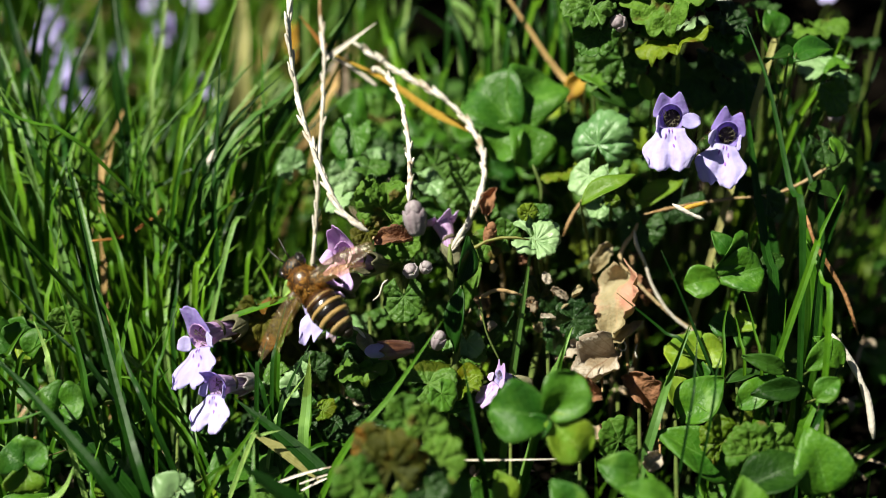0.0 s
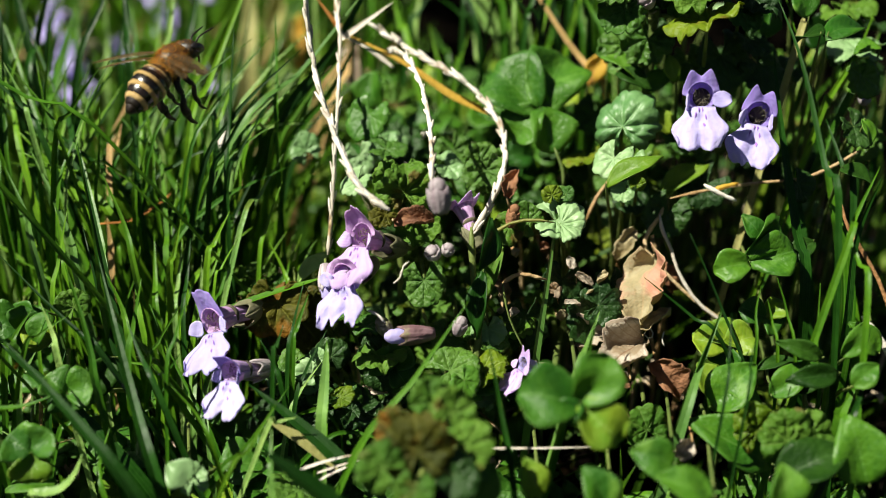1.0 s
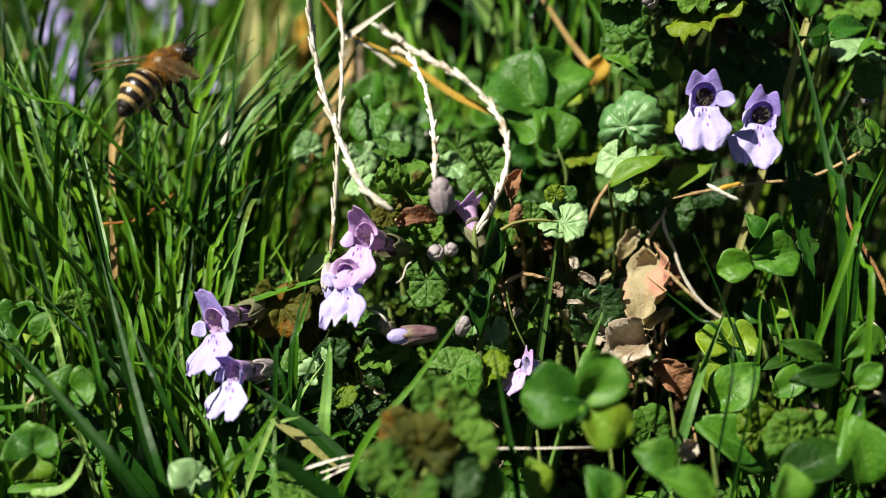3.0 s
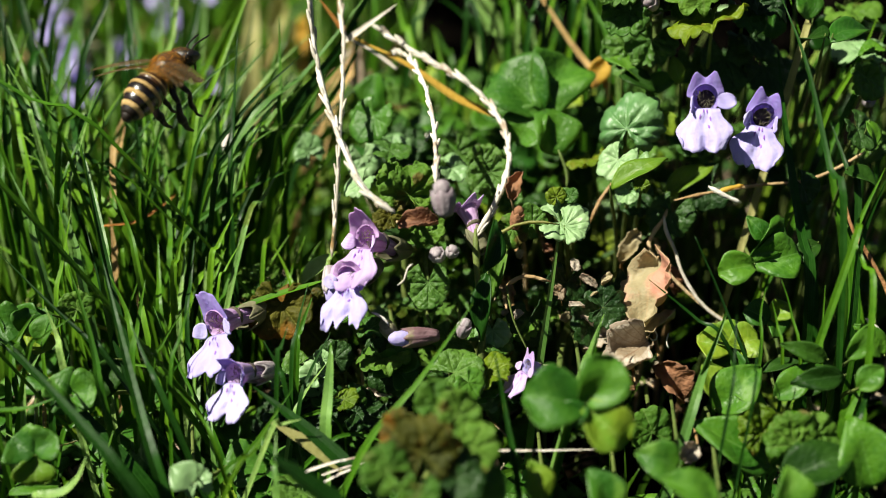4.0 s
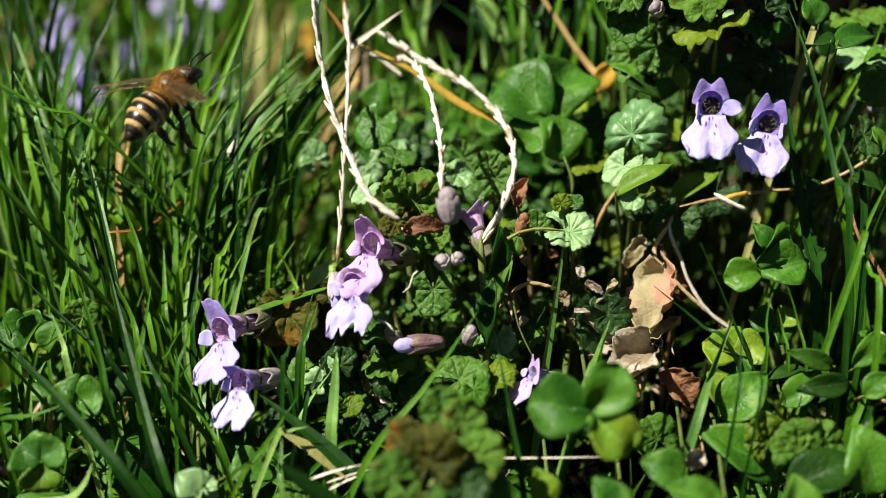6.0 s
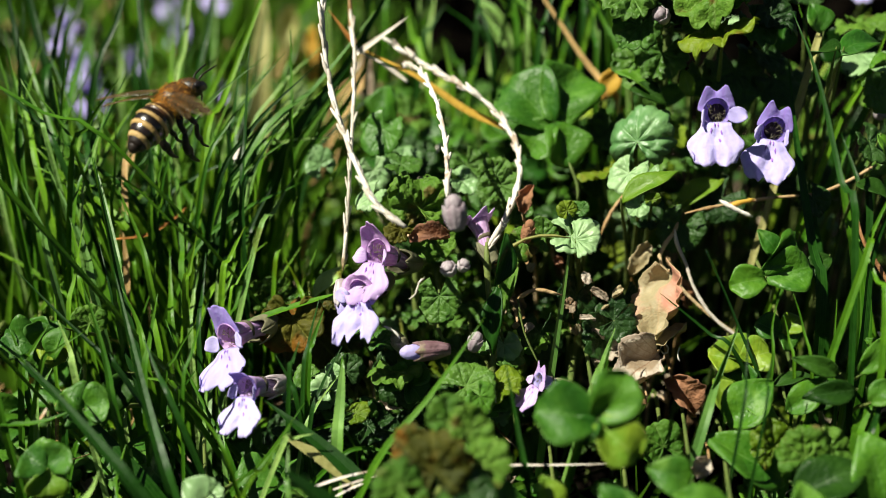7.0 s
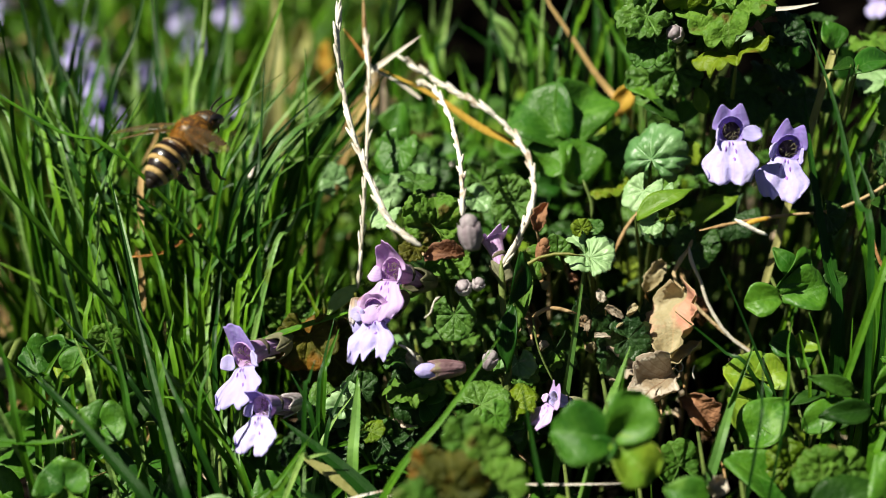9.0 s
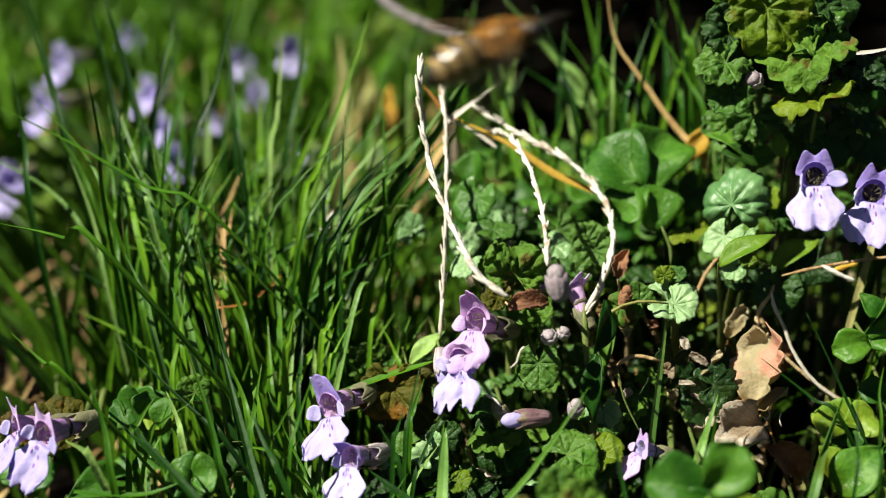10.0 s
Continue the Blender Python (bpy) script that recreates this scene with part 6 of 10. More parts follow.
ivy_leaf((-0.00878, 0.13519, 0.05005), (-0.00915, 0.13408, 0.0476), (-0.006, -0.553, 0.833), 0.00399, (-0.0116, 0.1902, -0.002), IVY_OLIVE, crimp=0.3)
ivy_leaf((-0.00644, 0.13315, 0.05042), (-0.00454, 0.13236, 0.04871), (0.212, -0.615, 0.76), 0.00302, (-0.0086, 0.1881, -0.002), IVY_OLIVE, crimp=0.3)
ivy_leaf((0.0032, 0.12322, 0.03354), (0.00336, 0.12198, 0.03082), (-0.006, -0.753, 0.658), 0.00253, (0.0042, 0.1735, -0.002), IVY_PALE, crimp=0.2)
ivy_leaf((-0.01519, 0.14975, 0.04817), (-0.01434, 0.14835, 0.0451), (-0.103, -0.592, 0.8), 0.00304, (-0.0197, 0.2047, -0.002), IVY_PALE, crimp=0.2)
ivy_leaf((-0.01107, 0.15233, 0.04908), (-0.00851, 0.15215, 0.0487), (-0.006, -0.48, 0.877), 0.00290, (-0.0143, 0.2073, -0.002), IVY_PALE, crimp=0.2)
ivy_leaf((-0.02358, 0.15297, 0.04791), (-0.02488, 0.15404, 0.05025), (-0.006, -0.691, 0.722), 0.00275, (-0.0304, 0.2080, -0.002), IVY_PALE, crimp=0.2)
ivy_leaf((-0.00128, 0.15005, 0.049), (0, 0.14882, 0.04632), (-0.006, -0.691, 0.722), 0.00337, (-0.0017, 0.2050, -0.002), IVY, crimp=0.3)
ivy_leaf((-0.02148, 0.1223, 0.02639), (-0.01958, 0.12161, 0.02488), (-0.006, -0.691, 0.722), 0.00302, (-0.0270, 0.1619, -0.002), IVY_PALE, crimp=0.2)
ivy_leaf((-0.016, 0.11942, 0.02496), (-0.01525, 0.1185, 0.02293), (-0.006, -0.595, 0.804), 0.00298, (-0.0200, 0.1569, -0.002), IVY, crimp=0.2)
ivy_leaf((-0.00193, 0.11575, 0.03154), (0.00127, 0.11618, 0.03253), (-0.006, -0.48, 0.877), 0.00371, (-0.0026, 0.1631, -0.002), IVY, crimp=0.2)
ivy_leaf((0.03702, 0.10250, 0.03020), (0.03649, 0.10384, 0.03316), (-0.103, -0.697, 0.709), 0.00377, (0.0410, 0.1245, -0.002), IVY_OLIVE, crimp=0.32, cup=0.05, label="crumpled light green ground ivy leaf with a brown stain")
ivy_leaf((0.03972, 0.10316, 0.03093), (0.04116, 0.10248, 0.02945), (0.087, -0.689, 0.72), 0.00300, (0.0540, 0.1496, -0.002), IVY_OLIVE, crimp=0.35)
ivy_leaf((-0.02035, 0.12897, 0.03382), (-0.01802, 0.128, 0.03172), (-0.006, -0.753, 0.658), 0.00247, (-0.0268, 0.1797, -0.002), IVY, crimp=0.3)
ivy_leaf((0.00879, 0.13183, 0.04529), (0.00688, 0.13262, 0.04701), (-0.188, -0.679, 0.709), 0.00259, (0.0117, 0.1868, -0.002), IVY, crimp=0.25)
ivy_leaf((0.00606, 0.1306, 0.04498), (0.00493, 0.12935, 0.04222), (-0.006, -0.691, 0.722), 0.00257, (0.0081, 0.1856, -0.002), IVY_OLIVE, crimp=0.25)
ivy_leaf((0.01247, 0.13214, 0.04845), (0.01323, 0.13261, 0.04949), (-0.006, -0.595, 0.804), 0.00181, (0.0166, 0.1871, -0.002), IVY, crimp=0.25)
ivy_leaf((0.02283, 0.11173, 0.02542), (0.02176, 0.11291, 0.02799), (-0.006, -0.595, 0.804), 0.00325, (0.0291, 0.1499, -0.002), IVY_OLIVE, crimp=0.2)
ivy_leaf((-0.06963, 0.122, 0.03202), (-0.07381, 0.1221, 0.03285), (-0.055, -0.592, 0.804), 0.00472, (-0.0916, 0.1700, -0.002), IVY_BROWN, crimp=0.3, label="bronze and green crinkled ground ivy leaf")
ivy_leaf((-0.05045, 0.1219, 0.03719), (-0.05116, 0.12283, 0.03963), (0.052, -0.698, 0.714), 0.00253, (-0.0687, 0.1769, -0.002), IVY_OLIVE, crimp=0.2)
ivy_plant((0.0341, 0.1654, -0.002), [((0.0211, 0.1455, 0.07837), (0.01898, 0.14574, 0.07928), (-0.399, -0.693, 0.601), 0.00396, IVY_DARK, 0.5), ((0.02027, 0.14256, 0.07516), (0.01807, 0.1421, 0.07431), (-0.405, -0.721, 0.563), 0.00407, IVY, 0.5), ((0.02136, 0.14226, 0.07154), (0.01951, 0.1412, 0.06912), (-0.255, -0.771, 0.584), 0.00379, IVY, 0.5), ((0.02592, 0.14551, 0.08178), (0.02539, 0.14312, 0.07584), (0.005, -0.812, 0.584), 0.00633, IVY_LIT, 0.5), ((0.02353, 0.15012, 0.08152), (0.02145, 0.1506, 0.08302), (-0.269, -0.644, 0.716), 0.00420, IVY_OLIVE, 0.5), ((0.03455, 0.14857, 0.08149), (0.03666, 0.14767, 0.07893), (0.512, -0.633, 0.58), 0.00445, IVY_DARK, 0.5), ((0.03433, 0.14608, 0.07797), (0.03627, 0.14496, 0.07487), (0.442, -0.714, 0.544), 0.00442, IVY, 0.5), ((0.03171, 0.14254, 0.0762), (0.02456, 0.14029, 0.07155), (-0.062, -0.294, 0.954), 0.00658, IVY_OLIVE, 0.5), ((0.03217, 0.14406, 0.0759), (0.03746, 0.14415, 0.07539), (0.302, -0.3, 0.905), 0.00484, IVY, 0.5), ((0.04036, 0.14727, 0.07198), (0.04267, 0.14694, 0.07082), (0.154, -0.456, 0.876), 0.00420, IVY_DARK, 0.5), ((0.02639, 0.14953, 0.06608), (0.02515, 0.14843, 0.06349), (-0.049, -0.699, 0.714), 0.00403, IVY, 0.5), ((0.02366, 0.15302, 0.06439), (0.02199, 0.15233, 0.0629), (-0.049, -0.699, 0.714), 0.00380, IVY, 0.5), ((0.02562, 0.14734, 0.07422), (0.02442, 0.14614, 0.07137), (-0.148, -0.693, 0.706), 0.00436, IVY_DARK, 0.5), ((0.02939, 0.1485, 0.07391), (0.02974, 0.14707, 0.07026), (0.053, -0.774, 0.631), 0.00470, IVY_OLIVE, 0.5), ((0.03142, 0.15091, 0.07967), (0.03255, 0.14951, 0.076), (0.152, -0.765, 0.625), 0.00470, IVY, 0.5), ((0.0286, 0.15325, 0.08326), (0.02785, 0.15438, 0.08621), (0.05, -0.591, 0.805), 0.00473, IVY, 0.5), ((0.03364, 0.15479, 0.08371), (0.03525, 0.15574, 0.08588), (0.256, -0.569, 0.781), 0.00477, IVY_DARK, 0.5)], "tall dense ground ivy shoot with crinkled leaves")
bud((0.02395, 0.14136, 0.07299), (-0.577, -0.583, 0.572), 0.00270, 0.00113, (0.0314, 0.1964, -0.002), WILTED, "grey withered flower bud", None)
dead_leaf((0.02022, 0.12772, 0.03156), (0.01559, 0.12661, 0.02907), (-0.297, -0.634, 0.714), 0.00479, (0.0262, 0.1751, -0.002), DEAD, curl=0.4)
dead_leaf((0.02493, 0.11956, 0.0306), (0.02839, 0.11758, 0.02627), (0.201, -0.718, 0.667), 0.00411, (0.0326, 0.1655, -0.002), DEAD_BROWN, label="curled brown dead leaf on the ground")
dead_leaf((0.02069, 0.11437, 0.03121), (0.01503, 0.11381, 0.02989), (-0.006, -0.48, 0.877), 0.00354, (0.0275, 0.1612, -0.002), DEAD_BROWN, label="flat brown dead leaf under clover")
dead_leaf((0.02651, 0.10446, 0.02881), (0.02485, 0.10359, 0.02687), (-0.006, -0.629, 0.777), 0.00239, (0.0353, 0.1477, -0.002), DEAD, curl=0.5)
dead_leaf((0.02816, 0.13726, 0.03693), (0.03059, 0.13541, 0.0329), (0.187, -0.797, 0.574), 0.00355, (0.0372, 0.1923, -0.002), DEAD_BROWN, label="reddish-brown dead leaf on the ground")
dead_leaf((-0.05091, 0.10596, 0.02634), (-0.05245, 0.10457, 0.02326), (-0.006, -0.629, 0.777), 0.00202, (-0.0661, 0.1455, -0.002), DEAD)
dead_leaf((-0.00912, 0.12359, 0.0487), (-0.00399, 0.12381, 0.04924), (-0.006, -0.722, 0.691), 0.00342, (-0.0124, 0.1786, -0.002), DEAD_BROWN, label="dry brown curled leaf by a bud")
dead_leaf((-0.01398, 0.12244, 0.02437), (-0.01018, 0.12243, 0.02439), (-0.006, -0.691, 0.722), 0.00152, (-0.0173, 0.1590, -0.002), DEAD)
dead_leaf((-0.01803, 0.1288, 0.03348), (-0.02034, 0.12833, 0.03241), (-0.006, -0.691, 0.722), 0.00201, (-0.0237, 0.1790, -0.002), DEAD_BROWN, label="small brown dead leaf fragment")
dead_leaf((0.00436, 0.13017, 0.03675), (0.0063, 0.12952, 0.03536), (-0.006, -0.691, 0.722), 0.00185, (0.0058, 0.1852, -0.002), DEAD)
runner([(0.02425, 0.12459, 0.03199), (0.02463, 0.12491, 0.03268), (0.02523, 0.12481, 0.03247), (0.02539, 0.12447, 0.03172), (0.02478, 0.12434, 0.03144), (0.02433, 0.12453, 0.03185)], 0.00011, 0.00011, STRAW, "thin curled dry tendril")
runner([(0.02691, 0.1239, 0.03049), (0.0266, 0.12427, 0.03131), (0.0269, 0.12474, 0.03234)], 0.00011, 0.00011, STRAW, "thin curled dry tendril")
runner([(-0.03968, 0.2479, 0.07347), (-0.03323, 0.24587, 0.06745), (-0.02545, 0.24477, 0.06358), (-0.01636, 0.24401, 0.06039)], 0.00104, 0.00104, WILTED, "greyish dead twig lying behind the lawn")
grass_blade([(0.03628, 0.14524, 0.07558), (0.04009, 0.14549, 0.07568), (0.0439, 0.14594, 0.07627)], 0.00061, (0.053, -0.754, 0.655), STRAW, label="bleached dry blade across leaves")
rooted([(-0.06999, 0.1923, 0.04629), (-0.07114, 0.19708, 0.05846), (-0.07295, 0.20182, 0.07065)], 0.00120, (0.053, -0.754, 0.655), GRASS)
rooted([(-0.06844, 0.20069, 0.04007), (-0.06852, 0.20554, 0.05228), (-0.06928, 0.21036, 0.06451)], 0.00126, (0.053, -0.754, 0.655), GRASS_PALE)
rooted([(-0.06292, 0.19262, 0.04608), (-0.06191, 0.19748, 0.05818), (-0.06154, 0.20232, 0.07031)], 0.00120, (0.053, -0.754, 0.655), GRASS_DARK)
rooted([(-0.05481, 0.19177, 0.0428), (-0.05403, 0.19763, 0.05744), (-0.05391, 0.20346, 0.0721)], 0.00120, (0.053, -0.754, 0.655), GRASS)
rooted([(-0.05129, 0.20272, 0.04274), (-0.05022, 0.20783, 0.05545), (-0.04983, 0.21291, 0.06818)], 0.00126, (0.053, -0.754, 0.655), GRASS_PALE)
rooted([(-0.0416, 0.17257, 0.04687), (-0.03731, 0.1753, 0.05312), (-0.03362, 0.17799, 0.05938)], 0.00108, (0.053, -0.754, 0.655), GRASS_PALE)
rooted([(-0.08256, 0.17987, 0.04389), (-0.07849, 0.18482, 0.05578), (-0.07504, 0.18975, 0.06768)], 0.00114, (0.053, -0.754, 0.655), GRASS)
rooted([(-0.07196, 0.16979, 0.04414), (-0.06911, 0.17353, 0.05315), (-0.06684, 0.17725, 0.06219)], 0.00108, (0.053, -0.754, 0.655), GRASS_DARK)
rooted([(-0.0363, 0.19379, 0.04528), (-0.03314, 0.19775, 0.0548), (-0.03063, 0.20168, 0.06433)], 0.00120, (0.053, -0.754, 0.655), GRASS)
rooted([(-0.05453, 0.17638, 0.0447), (-0.05113, 0.1795, 0.05208), (-0.04832, 0.1826, 0.05948)], 0.00111, (0.053, -0.754, 0.655), GRASS)
rooted([(-0.06362, 0.1644, 0.04296), (-0.06183, 0.16729, 0.04998), (-0.0606, 0.17016, 0.05703)], 0.00105, (0.053, -0.754, 0.655), GRASS_PALE)
rooted([(-0.03825, 0.16366, 0.04027), (-0.0353, 0.16666, 0.04705), (-0.03002, 0.16922, 0.05276)], 0.00119, (-0.106, -0.759, 0.643), GRASS_DARK)
rooted([(-0.06468, 0.15717, 0.03962), (-0.06223, 0.16178, 0.05012), (-0.05771, 0.1662, 0.06011)], 0.00065, (0.111, -0.758, 0.643), GRASS_DARK)
rooted([(-0.04658, 0.13926, 0.04222), (-0.04583, 0.14182, 0.04805), (-0.04443, 0.14435, 0.0538)], 0.00079, (0.279, -0.731, 0.622), GRASS)
rooted([(-0.05928, 0.14023, 0.0524), (-0.06092, 0.14271, 0.05811), (-0.06389, 0.145, 0.06343)], 0.00078, (-0.083, -0.76, 0.644), GRASS_PALE)
rooted([(-0.03302, 0.1371, 0.04601), (-0.03124, 0.13963, 0.05174), (-0.028, 0.14196, 0.05698)], 0.00073, (0.276, -0.732, 0.623), GRASS_DARK)
rooted([(-0.03543, 0.14511, 0.0447), (-0.03591, 0.14747, 0.05012), (-0.0368, 0.14982, 0.0555)], 0.00107, (0.363, -0.71, 0.604), GRASS_DARK)
rooted([(-0.04571, 0.13968, 0.04213), (-0.04675, 0.14424, 0.05259), (-0.04865, 0.14875, 0.06297)], 0.00079, (0.423, -0.69, 0.588), GRASS_DARK)
rooted([(-0.05169, 0.1511, 0.03848), (-0.05533, 0.15579, 0.04931), (-0.06192, 0.16, 0.05913)], 0.00056, (0.663, -0.569, 0.487), GRASS)
rooted([(-0.03525, 0.13613, 0.04553), (-0.03292, 0.13934, 0.05282), (-0.02867, 0.14229, 0.05946)], 0.00085, (0.561, -0.63, 0.538), GRASS_DARK)
rooted([(-0.05416, 0.15907, 0.0357), (-0.05344, 0.16165, 0.04159), (-0.0521, 0.1642, 0.04739)], 0.00115, (0.294, -0.728, 0.619), GRASS_DARK)
rooted([(-0.03615, 0.14188, 0.0454), (-0.03675, 0.14403, 0.05034), (-0.03786, 0.14615, 0.05523)], 0.00089, (0.196, -0.747, 0.635), GRASS)
rooted([(-0.03966, 0.14139, 0.04653), (-0.0353, 0.146, 0.05698), (-0.02748, 0.15, 0.06591)], 0.00062, (0.07, -0.761, 0.645), GRASS)
rooted([(-0.03306, 0.14775, 0.04867), (-0.02845, 0.14954, 0.05264), (-0.02142, 0.14988, 0.05322)], 0.00080, (0.377, -0.705, 0.6), GRASS_PALE)
rooted([(-0.02668, 0.14646, 0.04293), (-0.02426, 0.15052, 0.05218), (-0.01982, 0.15437, 0.06087)], 0.00078, (0.13, -0.756, 0.642), GRASS)
rooted([(-0.04463, 0.14007, 0.04863), (-0.03922, 0.14448, 0.05857), (-0.02972, 0.1479, 0.06614)], 0.00049, (0.167, -0.751, 0.638), GRASS)
rooted([(-0.07018, 0.15178, 0.03825), (-0.07269, 0.15564, 0.04716), (-0.07728, 0.15922, 0.05547)], 0.00060, (-0.539, -0.644, 0.543), GRASS)
rooted([(-0.05682, 0.14058, 0.04217), (-0.05549, 0.14435, 0.05077), (-0.05302, 0.14805, 0.05917)], 0.00074, (-0.318, -0.724, 0.612), GRASS_PALE)
rooted([(-0.03372, 0.15446, 0.03682), (-0.03209, 0.15983, 0.04906), (-0.02906, 0.16513, 0.06111)], 0.00115, (0.729, -0.519, 0.445), GRASS)
rooted([(-0.02799, 0.16256, 0.03967), (-0.02185, 0.16716, 0.05005), (-0.01118, 0.17057, 0.05755)], 0.00091, (-0.422, -0.693, 0.585), GRASS_DARK)
rooted([(-0.05659, 0.13628, 0.04305), (-0.05395, 0.14102, 0.05383), (-0.04909, 0.14554, 0.06404)], 0.00063, (-0.43, -0.69, 0.582), GRASS)
rooted([(-0.06805, 0.15181, 0.03731), (-0.0673, 0.15652, 0.04808), (-0.06588, 0.16122, 0.05879)], 0.00088, (0.701, -0.542, 0.464), GRASS_DARK)
rooted([(-0.06579, 0.14233, 0.05296), (-0.0699, 0.14633, 0.06222), (-0.07722, 0.14965, 0.07001)], 0.00063, (-0.24, -0.741, 0.627), GRASS)
rooted([(-0.0268, 0.14638, 0.05105), (-0.02692, 0.15015, 0.05968), (-0.02712, 0.15392, 0.06832)], 0.00100, (-0.588, -0.619, 0.521), GRASS)
rooted([(-0.05848, 0.15586, 0.03827), (-0.05426, 0.16057, 0.04893), (-0.04666, 0.1647, 0.05819)], 0.00085, (0.122, -0.757, 0.642), GRASS)
rooted([(-0.04999, 0.1547, 0.03564), (-0.04665, 0.15829, 0.04376), (-0.04064, 0.1614, 0.05072)], 0.00057, (0.374, -0.706, 0.601), GRASS)
rooted([(-0.03281, 0.13685, 0.04482), (-0.0325, 0.14188, 0.05631), (-0.0319, 0.1469, 0.06778)], 0.00097, (-0.485, -0.668, 0.564), GRASS_DARK)
rooted([(-0.07084, 0.14801, 0.03851), (-0.07306, 0.15262, 0.04914), (-0.07712, 0.15705, 0.05938)], 0.00081, (0.092, -0.759, 0.644), GRASS_PALE)
rooted([(-0.03777, 0.15441, 0.04374), (-0.03377, 0.15796, 0.05175), (-0.02671, 0.16084, 0.05814)], 0.00077, (0.57, -0.625, 0.533), GRASS_DARK)
rooted([(-0.04797, 0.15477, 0.04417), (-0.04482, 0.15934, 0.05454), (-0.03908, 0.16358, 0.06409)], 0.00072, (0.601, -0.607, 0.519), GRASS_PALE)
rooted([(-0.05953, 0.15612, 0.03831), (-0.06208, 0.15881, 0.04453), (-0.06663, 0.1611, 0.0499)], 0.00070, (0.102, -0.758, 0.644), GRASS)
rooted([(-0.02788, 0.14334, 0.04855), (-0.02579, 0.14567, 0.05384), (-0.02203, 0.14772, 0.05843)], 0.00066, (0.795, -0.46, 0.396), GRASS)
rooted([(-0.0292, 0.15197, 0.04351), (-0.02497, 0.15627, 0.05324), (-0.0174, 0.15994, 0.06143)], 0.00108, (0.369, -0.708, 0.602), GRASS)
rooted([(-0.0551, 0.15681, 0.03917), (-0.0574, 0.16046, 0.04758), (-0.06158, 0.16385, 0.05546)], 0.00098, (0.534, -0.643, 0.549), GRASS)
rooted([(-0.04932, 0.15559, 0.04006), (-0.04424, 0.16086, 0.05199), (-0.03513, 0.16539, 0.06211)], 0.00081, (-0.184, -0.75, 0.635), GRASS_DARK)
rooted([(-0.07225, 0.15093, 0.04271), (-0.07966, 0.15554, 0.05346), (-0.09224, 0.15841, 0.06037)], 0.00087, (0.427, -0.688, 0.586), GRASS_PALE)
rooted([(-0.05126, 0.13754, 0.04266), (-0.05115, 0.14072, 0.04994), (-0.05094, 0.1439, 0.05722)], 0.00068, (0.87, -0.373, 0.322), GRASS)
rooted([(-0.05508, 0.15691, 0.03374), (-0.05562, 0.15974, 0.04023), (-0.05659, 0.16255, 0.04669)], 0.00116, (0.123, -0.757, 0.642), GRASS)
rooted([(-0.04181, 0.14795, 0.0399), (-0.04137, 0.15051, 0.04574), (-0.04053, 0.15305, 0.05154)], 0.00087, (0.606, -0.605, 0.517), GRASS_DARK)
rooted([(-0.0568, 0.16367, 0.04095), (-0.04937, 0.16746, 0.04942), (-0.03726, 0.16928, 0.05326)], 0.00063, (0.334, -0.718, 0.611), GRASS_DARK)
rooted([(-0.0322, 0.16166, 0.04485), (-0.03092, 0.16404, 0.05026), (-0.02856, 0.16632, 0.05541)], 0.00089, (0.466, -0.674, 0.574), GRASS_DARK)
rooted([(-0.05248, 0.16068, 0.03727), (-0.05016, 0.16512, 0.04736), (-0.04588, 0.16937, 0.05697)], 0.00107, (0.019, -0.762, 0.647), GRASS_PALE)
rooted([(-0.03945, 0.15191, 0.04631), (-0.03609, 0.15582, 0.05518), (-0.03002, 0.1593, 0.06298)], 0.00055, (0.476, -0.669, 0.57), GRASS)
rooted([(-0.06821, 0.15019, 0.04793), (-0.06982, 0.15447, 0.05776), (-0.07278, 0.15863, 0.06738)], 0.00058, (-0.386, -0.705, 0.595), GRASS)
rooted([(-0.03723, 0.14232, 0.04325), (-0.03322, 0.14605, 0.05167), (-0.02611, 0.14912, 0.05852)], 0.00078, (0.262, -0.735, 0.625), GRASS_PALE)
rooted([(-0.038, 0.15777, 0.03383), (-0.03561, 0.1628, 0.04527), (-0.0312, 0.16766, 0.05627)], 0.00075, (0.506, -0.656, 0.56), GRASS_PALE)
rooted([(-0.06613, 0.14044, 0.0537), (-0.06743, 0.14548, 0.06527), (-0.06983, 0.15046, 0.07672)], 0.00071, (0.808, -0.447, 0.384), GRASS)
rooted([(-0.0601, 0.14087, 0.04405), (-0.05965, 0.1462, 0.05624), (-0.0588, 0.15153, 0.06841)], 0.00066, (0.55, -0.635, 0.542), GRASS)
rooted([(-0.03656, 0.14861, 0.04855), (-0.036, 0.15181, 0.05587), (-0.03497, 0.155, 0.06315)], 0.00079, (-0.204, -0.747, 0.632), GRASS_DARK)
rooted([(-0.06342, 0.14674, 0.04075), (-0.06223, 0.14893, 0.04572), (-0.06003, 0.15102, 0.05043)], 0.00066, (0.15, -0.754, 0.64), GRASS_DARK)
rooted([(-0.07317, 0.16182, 0.04236), (-0.07316, 0.16768, 0.05579), (-0.07313, 0.17355, 0.06923)], 0.00058, (-0.06, -0.762, 0.645), GRASS_DARK)
rooted([(-0.05464, 0.15813, 0.03359), (-0.05271, 0.16066, 0.03932), (-0.04918, 0.16296, 0.0445)], 0.00104, (0.535, -0.643, 0.548), GRASS)
rooted([(-0.06397, 0.14088, 0.0451), (-0.06527, 0.14609, 0.05705), (-0.06764, 0.15123, 0.06888)], 0.00064, (0.094, -0.759, 0.644), GRASS)
rooted([(-0.05751, 0.14134, 0.04861), (-0.06223, 0.14498, 0.05707), (-0.07046, 0.14768, 0.06347)], 0.00097, (-0.24, -0.741, 0.627), GRASS_DARK)
